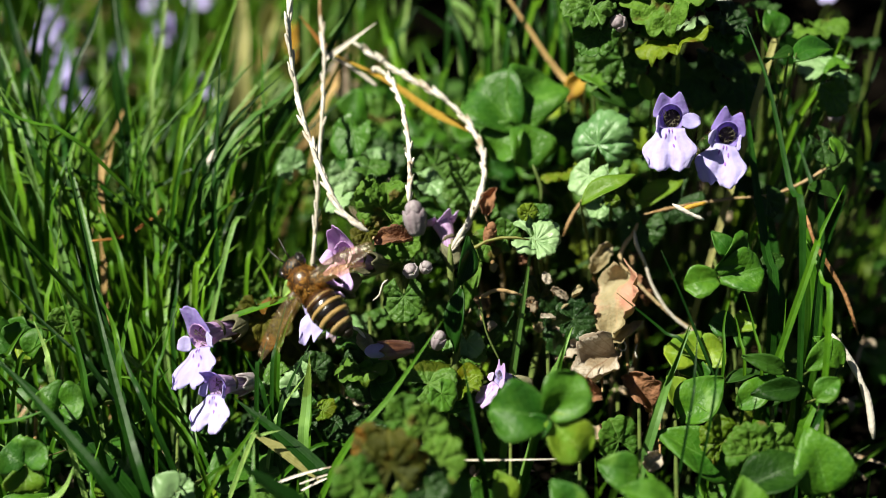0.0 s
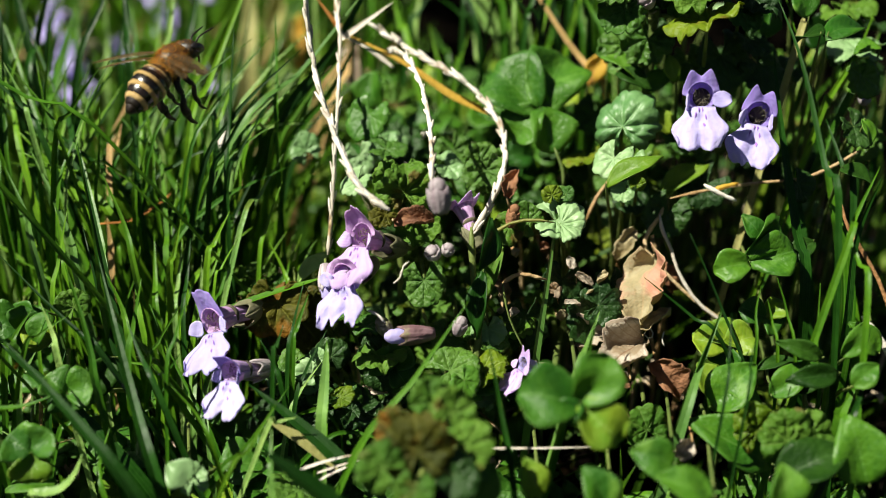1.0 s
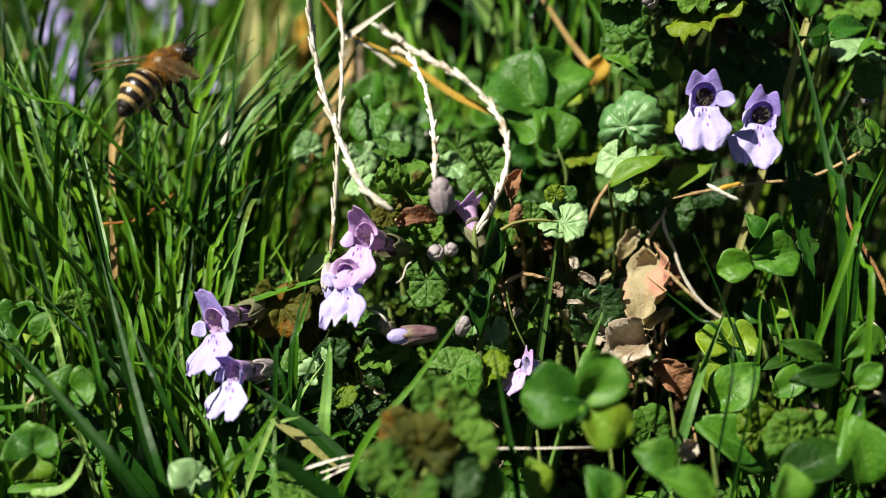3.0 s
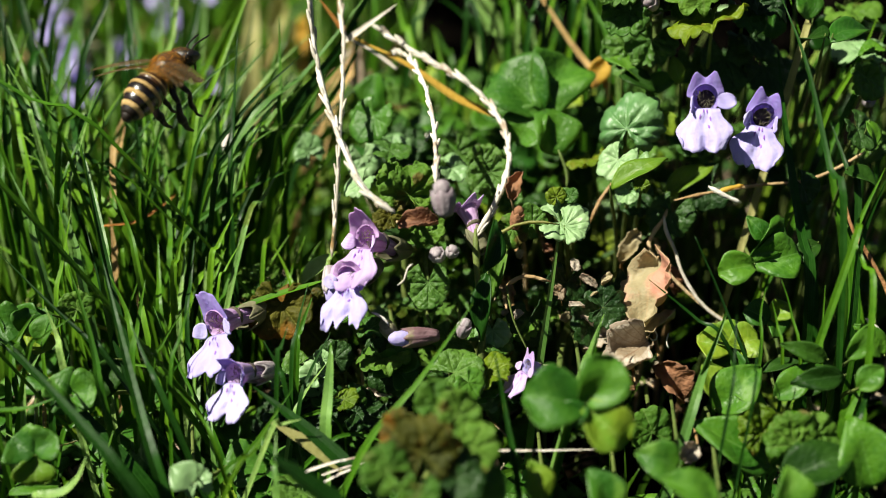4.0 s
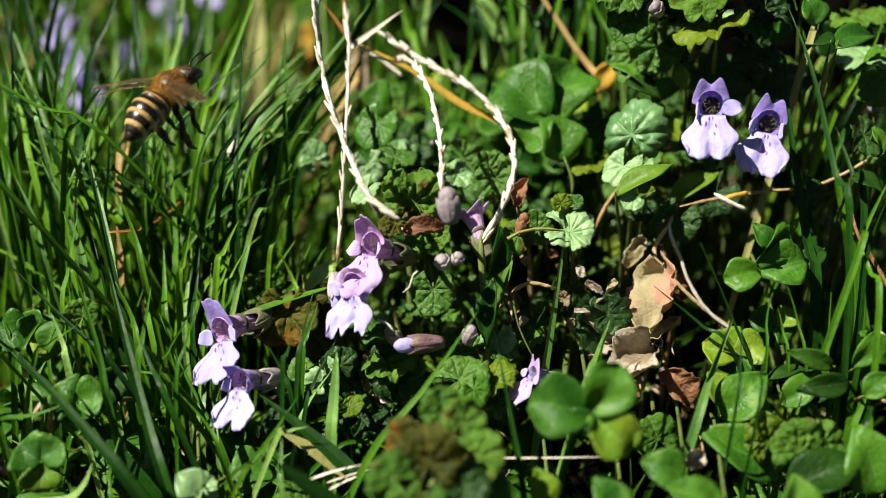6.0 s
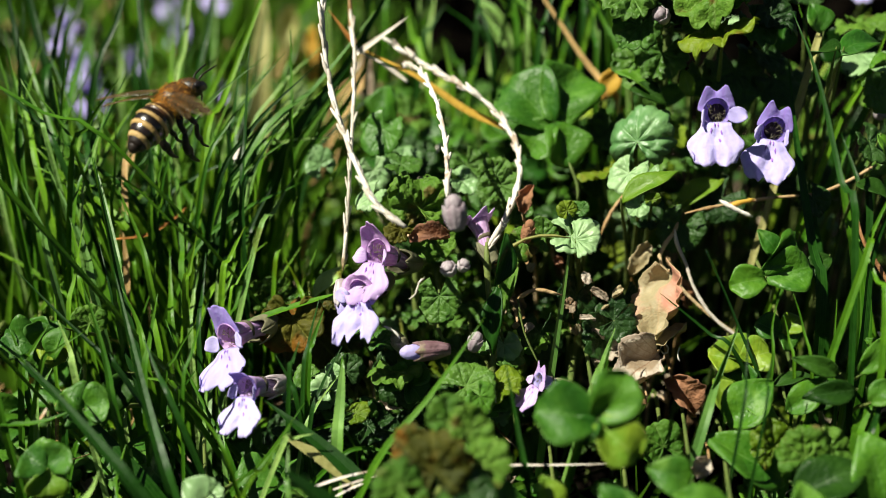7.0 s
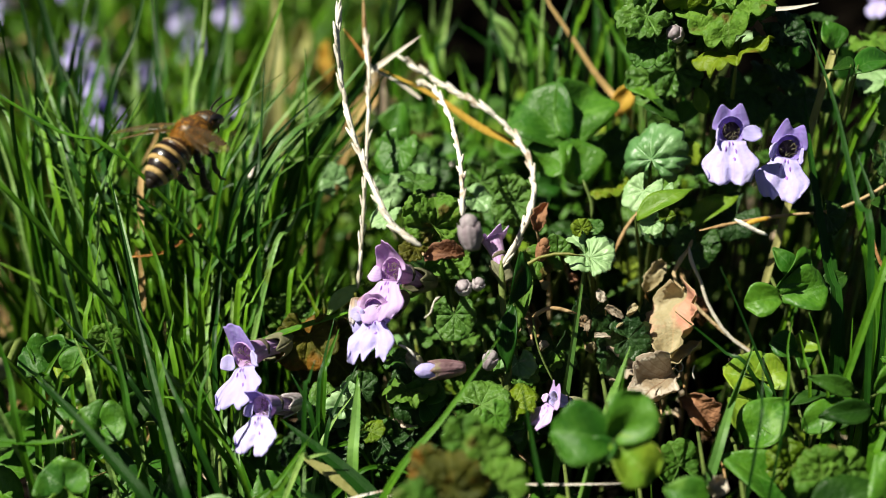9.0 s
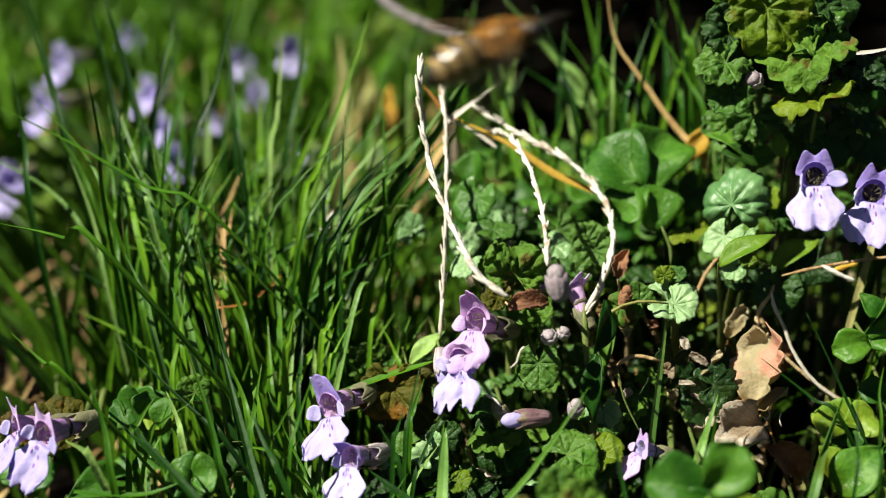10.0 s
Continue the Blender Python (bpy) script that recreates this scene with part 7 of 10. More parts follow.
rooted([(-0.0368, 0.15985, 0.04576), (-0.03176, 0.16433, 0.05587), (-0.02286, 0.16795, 0.06392)], 0.00079, (-0.522, -0.652, 0.55), GRASS_PALE)
rooted([(-0.06605, 0.14625, 0.0399), (-0.06324, 0.1511, 0.05092), (-0.05809, 0.15571, 0.06132)], 0.00089, (-0.632, -0.593, 0.499), GRASS)
rooted([(-0.05617, 0.13736, 0.05098), (-0.05374, 0.14041, 0.05789), (-0.04935, 0.14316, 0.06408)], 0.00075, (0.577, -0.621, 0.53), GRASS)
rooted([(-0.05815, 0.1507, 0.04767), (-0.05585, 0.15363, 0.05431), (-0.05168, 0.15628, 0.06027)], 0.00060, (0.536, -0.642, 0.548), GRASS_DARK)
rooted([(-0.06727, 0.14726, 0.04715), (-0.06743, 0.15188, 0.05771), (-0.06772, 0.15649, 0.06827)], 0.00073, (0.653, -0.576, 0.492), GRASS_DARK)
rooted([(-0.07158, 0.15138, 0.04753), (-0.07485, 0.15546, 0.05696), (-0.08075, 0.15911, 0.06546)], 0.00085, (0.39, -0.701, 0.597), GRASS)
rooted([(-0.04382, 0.14151, 0.04027), (-0.04472, 0.14556, 0.04957), (-0.04636, 0.14958, 0.05881)], 0.00059, (0.089, -0.759, 0.645), GRASS)
rooted([(-0.03788, 0.13779, 0.04291), (-0.03345, 0.1411, 0.05037), (-0.02576, 0.14355, 0.05575)], 0.00070, (0.307, -0.725, 0.617), GRASS)
rooted([(-0.04705, 0.14384, 0.04146), (-0.04162, 0.14676, 0.048), (-0.03266, 0.1483, 0.05129)], 0.00074, (0.197, -0.747, 0.635), GRASS_DARK)
rooted([(-0.0373, 0.1375, 0.04573), (-0.03192, 0.1423, 0.05659), (-0.02239, 0.14621, 0.06527)], 0.00082, (0.363, -0.71, 0.604), GRASS_DARK)
rooted([(-0.05388, 0.1372, 0.05057), (-0.05696, 0.14026, 0.05765), (-0.06244, 0.14282, 0.06365)], 0.00051, (0.424, -0.689, 0.587), GRASS)
rooted([(-0.04427, 0.11421, 0.01395), (-0.04149, 0.11532, 0.01644), (-0.03721, 0.11553, 0.01695)], 0.00071, (0.216, -0.735, 0.643), GRASS_DARK)
rooted([(-0.02237, 0.11563, 0.01889), (-0.02275, 0.11672, 0.0213), (-0.02344, 0.1178, 0.02366)], 0.00097, (0.087, -0.75, 0.656), GRASS_DARK)
rooted([(-0.02255, 0.11631, 0.03106), (-0.02183, 0.11865, 0.0362), (-0.02049, 0.12094, 0.04126)], 0.00062, (-0.352, -0.705, 0.616), GRASS_DARK)
rooted([(-0.03763, 0.11585, 0.02914), (-0.04006, 0.11689, 0.03138), (-0.04382, 0.11716, 0.03193)], 0.00072, (0.633, -0.582, 0.51), GRASS)
rooted([(-0.02205, 0.11667, 0.02392), (-0.01631, 0.11604, 0.0226), (-0.01596, 0.11244, 0.01469)], 0.00071, (0.739, -0.506, 0.444), GRASS)
rooted([(-0.02244, 0.1118, 0.02983), (-0.02351, 0.1134, 0.03332), (-0.02544, 0.11487, 0.03654)], 0.00096, (-0.594, -0.606, 0.529), GRASS_DARK)
rooted([(-0.02401, 0.10488, 0.02882), (-0.02243, 0.10563, 0.03048), (-0.01989, 0.10591, 0.03112)], 0.00067, (-0.253, -0.729, 0.636), GRASS_PALE)
rooted([(-0.02339, 0.11092, 0.03445), (-0.02295, 0.11207, 0.03699), (-0.02212, 0.11319, 0.03947)], 0.00064, (-0.292, -0.721, 0.629), GRASS_DARK)
rooted([(-0.03591, 0.10895, 0.03309), (-0.03485, 0.11151, 0.03874), (-0.03288, 0.11399, 0.04422)], 0.00055, (-0.342, -0.708, 0.618), GRASS)
rooted([(-0.04536, 0.11519, 0.02419), (-0.04559, 0.11631, 0.02665), (-0.04602, 0.11742, 0.02909)], 0.00058, (-0.021, -0.753, 0.658), GRASS_PALE)
rooted([(-0.05207, 0.11318, 0.02205), (-0.0504, 0.11433, 0.02458), (-0.04755, 0.11508, 0.02628)], 0.00076, (-0.067, -0.751, 0.656), GRASS)
rooted([(-0.05183, 0.10941, 0.01998), (-0.0541, 0.11084, 0.02311), (-0.05791, 0.11174, 0.02503)], 0.00093, (-0.614, -0.595, 0.518), GRASS_PALE)
rooted([(-0.03994, 0.11507, 0.0307), (-0.03852, 0.11701, 0.03498), (-0.03593, 0.11877, 0.03887)], 0.00055, (0.381, -0.696, 0.609), GRASS)
rooted([(-0.05276, 0.10828, 0.01703), (-0.05269, 0.10952, 0.01975), (-0.05256, 0.11075, 0.02247)], 0.00095, (0.277, -0.723, 0.633), GRASS_PALE)
rooted([(-0.04944, 0.11217, 0.03331), (-0.05033, 0.11396, 0.03722), (-0.05196, 0.11567, 0.04097)], 0.00094, (-0.111, -0.748, 0.654), GRASS_PALE)
rooted([(-0.02966, 0.10436, 0.02626), (-0.03156, 0.10629, 0.0305), (-0.03492, 0.10793, 0.03407)], 0.00053, (0.23, -0.733, 0.641), GRASS)
rooted([(-0.05505, 0.11409, 0.03305), (-0.05286, 0.11566, 0.03652), (-0.04907, 0.11673, 0.03893)], 0.00064, (0.35, -0.705, 0.617), GRASS)
rooted([(-0.04227, 0.11491, 0.03085), (-0.04172, 0.11752, 0.03662), (-0.04068, 0.12012, 0.04234)], 0.00097, (-0.181, -0.741, 0.647), GRASS)
rooted([(-0.03856, 0.1147, 0.02868), (-0.03764, 0.11581, 0.03113), (-0.03598, 0.11678, 0.03329)], 0.00066, (0.418, -0.683, 0.598), GRASS)
rooted([(-0.05832, 0.11648, 0.03139), (-0.05709, 0.11808, 0.03494), (-0.05485, 0.11952, 0.03813)], 0.00089, (0.046, -0.752, 0.657), GRASS)
rooted([(-0.02177, 0.11415, 0.0256), (-0.0203, 0.11651, 0.03081), (-0.01758, 0.1187, 0.03566)], 0.00066, (-0.293, -0.72, 0.629), GRASS_DARK)
rooted([(-0.05779, 0.10914, 0.0204), (-0.05657, 0.11002, 0.02236), (-0.05446, 0.11063, 0.02372)], 0.00052, (0.692, -0.543, 0.476), GRASS)
rooted([(-0.01968, 0.10996, 0.02262), (-0.01392, 0.11118, 0.02535), (-0.0067, 0.10996, 0.02275)], 0.00062, (0.053, -0.752, 0.657), GRASS)
rooted([(-0.02293, 0.11422, 0.02321), (-0.02116, 0.11631, 0.02781), (-0.01797, 0.11813, 0.03186)], 0.00070, (-0.507, -0.65, 0.567), GRASS_PALE)
rooted([(-0.05592, 0.11402, 0.02926), (-0.05519, 0.11511, 0.03167), (-0.05385, 0.11612, 0.03389)], 0.00095, (-0.143, -0.745, 0.651), GRASS_PALE)
rooted([(-0.04539, 0.11194, 0.02214), (-0.04304, 0.11337, 0.02531), (-0.03907, 0.11421, 0.0272)], 0.00072, (0.059, -0.752, 0.657), GRASS)
rooted([(0.07288, 0.16815, 0.04114), (0.07288, 0.17211, 0.04984), (0.07291, 0.17606, 0.05853)], 0.00078, (0.4, -0.69, 0.604), CLOVER_LIGHT)
rooted([(0.05688, 0.1576, 0.04544), (0.05741, 0.15986, 0.05041), (0.05841, 0.16209, 0.05533)], 0.00077, (-0.286, -0.722, 0.63), CLOVER_LIGHT)
rooted([(0.06653, 0.1761, 0.03845), (0.06691, 0.18036, 0.04783), (0.06763, 0.18461, 0.05719)], 0.00071, (0.101, -0.749, 0.655), GRASS_DARK)
rooted([(0.06572, 0.17832, 0.0358), (0.06793, 0.1821, 0.04413), (0.07199, 0.18564, 0.05196)], 0.00115, (-0.15, -0.745, 0.65), GRASS_DARK)
rooted([(0.07144, 0.17091, 0.04273), (0.07004, 0.17452, 0.05065), (0.06748, 0.17804, 0.05836)], 0.00068, (0.442, -0.675, 0.591), GRASS_DARK)
rooted([(0.06569, 0.15776, 0.04692), (0.06739, 0.1613, 0.05472), (0.07053, 0.16469, 0.06222)], 0.00094, (-0.161, -0.743, 0.649), GRASS_DARK)
rooted([(0.07061, 0.17429, 0.03639), (0.07149, 0.17689, 0.04212), (0.07314, 0.17943, 0.04772)], 0.00118, (-0.352, -0.705, 0.616), GRASS_DARK)
rooted([(0.06278, 0.16191, 0.04061), (0.06787, 0.16608, 0.04983), (0.07679, 0.16922, 0.05685)], 0.00075, (0.793, -0.458, 0.402), CLOVER_LIGHT)
rooted([(0.0537, 0.16404, 0.05051), (0.05716, 0.1678, 0.05883), (0.06337, 0.17101, 0.06596)], 0.00084, (-0.181, -0.741, 0.647), GRASS)
rooted([(0.06836, 0.15872, 0.04148), (0.07243, 0.16312, 0.05121), (0.07974, 0.16687, 0.05954)], 0.00123, (0.697, -0.539, 0.473), GRASS_DARK)
rooted([(0.05786, 0.17584, 0.03911), (0.06263, 0.18001, 0.04835), (0.07107, 0.18327, 0.05562)], 0.00130, (0.464, -0.666, 0.583), GRASS)
rooted([(0.0653, 0.18081, 0.03858), (0.06385, 0.18495, 0.04765), (0.06119, 0.189, 0.05653)], 0.00140, (-0.689, -0.546, 0.476), GRASS_DARK)
rooted([(0.05568, 0.17269, 0.04639), (0.0601, 0.1775, 0.05702), (0.06805, 0.1816, 0.06615)], 0.00096, (-0.229, -0.733, 0.64), CLOVER_LIGHT)
rooted([(0.02451, 0.17587, 0.05731), (0.02402, 0.17888, 0.06496), (0.02303, 0.18186, 0.07257)], 0.00118, (0.566, -0.645, 0.514), GRASS_PALE)
rooted([(0.00885, 0.18745, 0.05276), (0.00827, 0.18992, 0.05903), (0.00713, 0.19233, 0.06526)], 0.00100, (-0.017, -0.784, 0.621), GRASS_DARK)
rooted([(0.01249, 0.16836, 0.05887), (0.01443, 0.17278, 0.06971), (0.01789, 0.17716, 0.08023)], 0.00103, (0.595, -0.629, 0.501), GRASS_DARK)
rooted([(0.00869, 0.17297, 0.05707), (0.00916, 0.17675, 0.06652), (0.00992, 0.18054, 0.07595)], 0.00097, (0.196, -0.768, 0.61), GRASS_PALE)
rooted([(0.00389, 0.17897, 0.05479), (0.0013, 0.18329, 0.06601), (-0.00358, 0.18727, 0.07671)], 0.00091, (-0.401, -0.719, 0.568), GRASS_DARK)
rooted([(0.00807, 0.18551, 0.05137), (0.00801, 0.18766, 0.0568), (0.00785, 0.18981, 0.06223)], 0.00134, (0.35, -0.733, 0.583), GRASS_DARK)
rooted([(0.02539, 0.17243, 0.06035), (0.02445, 0.17494, 0.06681), (0.02265, 0.17736, 0.07314)], 0.00069, (-0.069, -0.782, 0.619), GRASS_PALE)
rooted([(0.00994, 0.16889, 0.05786), (0.01181, 0.17256, 0.06683), (0.01517, 0.17617, 0.07544)], 0.00107, (-0.224, -0.765, 0.605), GRASS_DARK)
rooted([(0.02127, 0.1957, 0.05341), (0.02541, 0.20017, 0.06408), (0.03274, 0.20428, 0.07338)], 0.00107, (0.486, -0.684, 0.544), GRASS_DARK)
rooted([(0.00059, 0.18287, 0.05793), (0.00122, 0.18602, 0.06577), (0.00229, 0.18918, 0.07356)], 0.00073, (-0.176, -0.772, 0.611), GRASS_DARK)
rooted([(0.02383, 0.16597, 0.05617), (0.0206, 0.16995, 0.06664), (0.01461, 0.17344, 0.07626)], 0.00093, (-0.321, -0.743, 0.587), GRASS)
rooted([(0.02022, 0.17066, 0.05571), (0.01974, 0.17383, 0.06376), (0.01877, 0.17697, 0.07179)], 0.00097, (0.04, -0.783, 0.621), GRASS)
rooted([(0.00909, 0.18525, 0.05664), (0.00647, 0.18815, 0.06429), (0.00165, 0.19061, 0.07117)], 0.00077, (0.4, -0.717, 0.57), GRASS)
rooted([(0.02309, 0.18981, 0.05452), (0.0248, 0.19296, 0.0622), (0.02787, 0.19605, 0.06954)], 0.00115, (0.395, -0.719, 0.572), GRASS)
rooted([(0.00358, 0.19359, 0.05494), (0.00064, 0.19538, 0.05987), (-0.0045, 0.19649, 0.06338)], 0.00107, (0.373, -0.726, 0.577), GRASS_DARK)
rooted([(0.02542, 0.19106, 0.05189), (0.02467, 0.19532, 0.06271), (0.02316, 0.19953, 0.0735)], 0.00082, (0.081, -0.781, 0.619), GRASS)
rooted([(0.01373, 0.17573, 0.05426), (0.01362, 0.17836, 0.06089), (0.01333, 0.18097, 0.06752)], 0.00129, (-0.634, -0.608, 0.478), GRASS_DARK)
rooted([(0.01325, 0.166, 0.06045), (0.01032, 0.16811, 0.06619), (0.0051, 0.16961, 0.07069)], 0.00092, (0.661, -0.586, 0.468), GRASS_DARK)
rooted([(0.01887, 0.19585, 0.05218), (0.01803, 0.19911, 0.06052), (0.01638, 0.20231, 0.06878)], 0.00118, (0.066, -0.782, 0.62), GRASS_DARK)
rooted([(0.02282, 0.18607, 0.05481), (0.02209, 0.18858, 0.06123), (0.02067, 0.19102, 0.06757)], 0.00081, (0.219, -0.764, 0.607), GRASS_PALE)
rooted([(0.01401, 0.19228, 0.04994), (0.01366, 0.19442, 0.05537), (0.01296, 0.19653, 0.06077)], 0.00115, (0.089, -0.78, 0.619), GRASS_PALE)
rooted([(0.02183, 0.1768, 0.06054), (0.02125, 0.18071, 0.07046), (0.02008, 0.18457, 0.08035)], 0.00123, (0.527, -0.665, 0.53), GRASS_DARK)
rooted([(0.00487, 0.17903, 0.06037), (0.00759, 0.18255, 0.06883), (0.01244, 0.18588, 0.07654)], 0.00079, (0.641, -0.6, 0.479), GRASS_DARK)
rooted([(0.02437, 0.17962, 0.05786), (0.02627, 0.18277, 0.06552), (0.02966, 0.18583, 0.07276)], 0.00089, (0.568, -0.644, 0.513), GRASS_PALE)
rooted([(-0.01684, 0.20763, 0.05373), (-0.01585, 0.21176, 0.06398), (-0.01413, 0.21589, 0.07414)], 0.00129, (-0.403, -0.718, 0.567), GRASS)
rooted([(-0.01715, 0.19362, 0.05892), (-0.01654, 0.19667, 0.06649), (-0.01549, 0.19972, 0.07402)], 0.00136, (0.766, -0.502, 0.401), GRASS_PALE)
rooted([(-0.00896, 0.1874, 0.05573), (-0.00737, 0.18945, 0.06066), (-0.00453, 0.19139, 0.06515)], 0.00114, (-0.399, -0.72, 0.568), GRASS_DARK)
rooted([(-0.02006, 0.20456, 0.05149), (-0.01992, 0.20664, 0.05669), (-0.01972, 0.20872, 0.0619)], 0.00101, (0.074, -0.782, 0.619), GRASS_DARK)
rooted([(-0.00814, 0.19875, 0.05226), (-0.00735, 0.20179, 0.05979), (-0.00595, 0.20483, 0.06725)], 0.00134, (-0.525, -0.669, 0.527), GRASS_PALE)
rooted([(-0.01874, 0.18994, 0.05989), (-0.01795, 0.19313, 0.06782), (-0.01657, 0.19633, 0.07568)], 0.00098, (0.37, -0.727, 0.578), GRASS_DARK)
rooted([(-0.02888, 0.20714, 0.0548), (-0.02726, 0.21082, 0.06383), (-0.02436, 0.21446, 0.07258)], 0.00121, (0.353, -0.733, 0.582), GRASS_DARK)
rooted([(-0.00953, 0.19593, 0.05643), (-0.00949, 0.19917, 0.06458), (-0.0095, 0.20241, 0.07274)], 0.00105, (0.56, -0.648, 0.516), GRASS_PALE)
rooted([(-0.00961, 0.20963, 0.05069), (-0.00805, 0.21369, 0.0607), (-0.00528, 0.21774, 0.07049)], 0.00121, (0.605, -0.623, 0.496), GRASS_PALE)
rooted([(-0.00949, 0.19034, 0.05696), (-0.00842, 0.1921, 0.06125), (-0.00652, 0.19382, 0.0653)], 0.00119, (0.331, -0.739, 0.587), GRASS)
rooted([(-0.0286, 0.21364, 0.05353), (-0.02864, 0.21573, 0.05879), (-0.02876, 0.21781, 0.06404)], 0.00110, (-0.103, -0.78, 0.617), GRASS_PALE)
rooted([(-0.02526, 0.20919, 0.05131), (-0.0242, 0.21131, 0.05651), (-0.02231, 0.21341, 0.06152)], 0.00146, (0.74, -0.525, 0.42), GRASS)
herb_leaf((0.02861, 0.14274, 0.04536), (0.03594, 0.1446, 0.04956), (-0.202, -0.47, 0.859), 0.00359, (0.0374, 0.1977, -0.002), CLOVER_LIGHT, label="yellow-green oval leaf with pale edge")
herb_leaf((0.02738, 0.15167, 0.05776), (0.03111, 0.15304, 0.06081), (-0.309, -0.526, 0.793), 0.00383, (0.0353, 0.2067, -0.002), HERB)
herb_leaf((0.02842, 0.1495, 0.0554), (0.0305, 0.14812, 0.0524), (-0.309, -0.526, 0.793), 0.00331, (0.0368, 0.2045, -0.002), CLOVER_LIGHT)
rooted([(-0.04429, 0.12971, 0.03648), (-0.04603, 0.13293, 0.04356), (-0.0492, 0.136, 0.05027)], 0.00092, (0.128, -0.686, 0.717), GRASS_LIT, label="green grass blade in the lawn, sunlight put into its colour")
rooted([(-0.05581, 0.12796, 0.03262), (-0.05517, 0.13099, 0.03929), (-0.05396, 0.13399, 0.0459)], 0.00082, (-0.225, -0.674, 0.704), GRASS_LIT, label="green grass blade in the lawn, sunlight put into its colour")
rooted([(-0.05609, 0.13846, 0.03058), (-0.05881, 0.14196, 0.03825), (-0.0637, 0.14511, 0.04513)], 0.00095, (0.36, -0.645, 0.674), GRASS_LIT, label="green grass blade in the lawn, sunlight put into its colour")
rooted([(-0.06064, 0.13847, 0.03278), (-0.06236, 0.14098, 0.03827), (-0.06549, 0.14329, 0.04331)], 0.00080, (0.529, -0.587, 0.614), GRASS_LIT, label="green grass blade in the lawn, sunlight put into its colour")
rooted([(-0.03045, 0.13776, 0.02957), (-0.02873, 0.14004, 0.0346), (-0.0256, 0.14209, 0.03915)], 0.00066, (-0.435, -0.623, 0.65), GRASS_LIT, label="green grass blade in the lawn, sunlight put into its colour")
rooted([(-0.03524, 0.13099, 0.03714), (-0.03411, 0.13293, 0.0414), (-0.03202, 0.13474, 0.04542)], 0.00096, (-0.096, -0.688, 0.719), GRASS_LIT, label="green grass blade in the lawn, sunlight put into its colour")
rooted([(-0.0556, 0.13109, 0.02504), (-0.0566, 0.13478, 0.03315), (-0.05844, 0.13843, 0.04115)], 0.00072, (0.546, -0.579, 0.606), GRASS_LIT, label="green grass blade in the lawn, sunlight put into its colour")
rooted([(-0.05408, 0.12989, 0.03507), (-0.05475, 0.13242, 0.04063), (-0.05598, 0.13493, 0.04612)], 0.00087, (-0.275, -0.665, 0.694), GRASS_LIT, label="green grass blade in the lawn, sunlight put into its colour")
rooted([(-0.02655, 0.1344, 0.02885), (-0.0253, 0.13697, 0.03452), (-0.02299, 0.13942, 0.03994)], 0.00079, (0.03, -0.691, 0.722), GRASS_LIT, label="green grass blade in the lawn, sunlight put into its colour")
rooted([(-0.04927, 0.12875, 0.02329), (-0.04807, 0.13169, 0.02978), (-0.04583, 0.13454, 0.03607)], 0.00071, (0.219, -0.675, 0.705), GRASS_LIT, label="green grass blade in the lawn, sunlight put into its colour")
rooted([(-0.02446, 0.1357, 0.02966), (-0.02405, 0.13787, 0.03443), (-0.02327, 0.14003, 0.03918)], 0.00073, (0.621, -0.541, 0.567), GRASS_LIT, label="green grass blade in the lawn, sunlight put into its colour")
rooted([(-0.03403, 0.12894, 0.03499), (-0.03289, 0.13066, 0.03879), (-0.03079, 0.13224, 0.04229)], 0.00056, (-0.489, -0.604, 0.63), GRASS_LIT, label="green grass blade in the lawn, sunlight put into its colour")
rooted([(-0.04288, 0.13263, 0.02113), (-0.04272, 0.13576, 0.02801), (-0.04241, 0.13888, 0.03489)], 0.00062, (-0.57, -0.568, 0.593), GRASS_LIT, label="green grass blade in the lawn, sunlight put into its colour")
rooted([(-0.05764, 0.12533, 0.02548), (-0.05785, 0.1285, 0.03245), (-0.05823, 0.13167, 0.03941)], 0.00059, (-0.172, -0.681, 0.712), GRASS_LIT, label="green grass blade in the lawn, sunlight put into its colour")
rooted([(-0.05347, 0.13386, 0.02983), (-0.05502, 0.13699, 0.03671), (-0.05785, 0.14, 0.04329)], 0.00094, (0.572, -0.567, 0.593), GRASS_LIT, label="green grass blade in the lawn, sunlight put into its colour")
rooted([(-0.04921, 0.13827, 0.03393), (-0.04961, 0.14035, 0.03848), (-0.05034, 0.14241, 0.04301)], 0.00059, (0.038, -0.691, 0.722), GRASS_LIT, label="green grass blade in the lawn, sunlight put into its colour")
rooted([(-0.02384, 0.13243, 0.03184), (-0.02509, 0.13446, 0.0363), (-0.02738, 0.13637, 0.04047)], 0.00070, (0.032, -0.691, 0.722), GRASS_LIT, label="green grass blade in the lawn, sunlight put into its colour")
rooted([(-0.03979, 0.12878, 0.0361), (-0.03926, 0.13083, 0.04061), (-0.03826, 0.13285, 0.04506)], 0.00095, (0.323, -0.654, 0.684), GRASS_LIT, label="green grass blade in the lawn, sunlight put into its colour")
rooted([(-0.05709, 0.13479, 0.03115), (-0.05962, 0.13643, 0.03473), (-0.06391, 0.13749, 0.037)], 0.00059, (-0.627, -0.539, 0.563), GRASS_LIT, label="green grass blade in the lawn, sunlight put into its colour")
rooted([(-0.02908, 0.1367, 0.03512), (-0.02791, 0.13944, 0.04116), (-0.02575, 0.14209, 0.04701)], 0.00077, (-0.307, -0.658, 0.687), GRASS_LIT, label="green grass blade in the lawn, sunlight put into its colour")
rooted([(-0.0553, 0.1299, 0.02396), (-0.05563, 0.13331, 0.03146), (-0.05621, 0.13672, 0.03895)], 0.00084, (0.5, -0.598, 0.626), GRASS_LIT, label="green grass blade in the lawn, sunlight put into its colour")
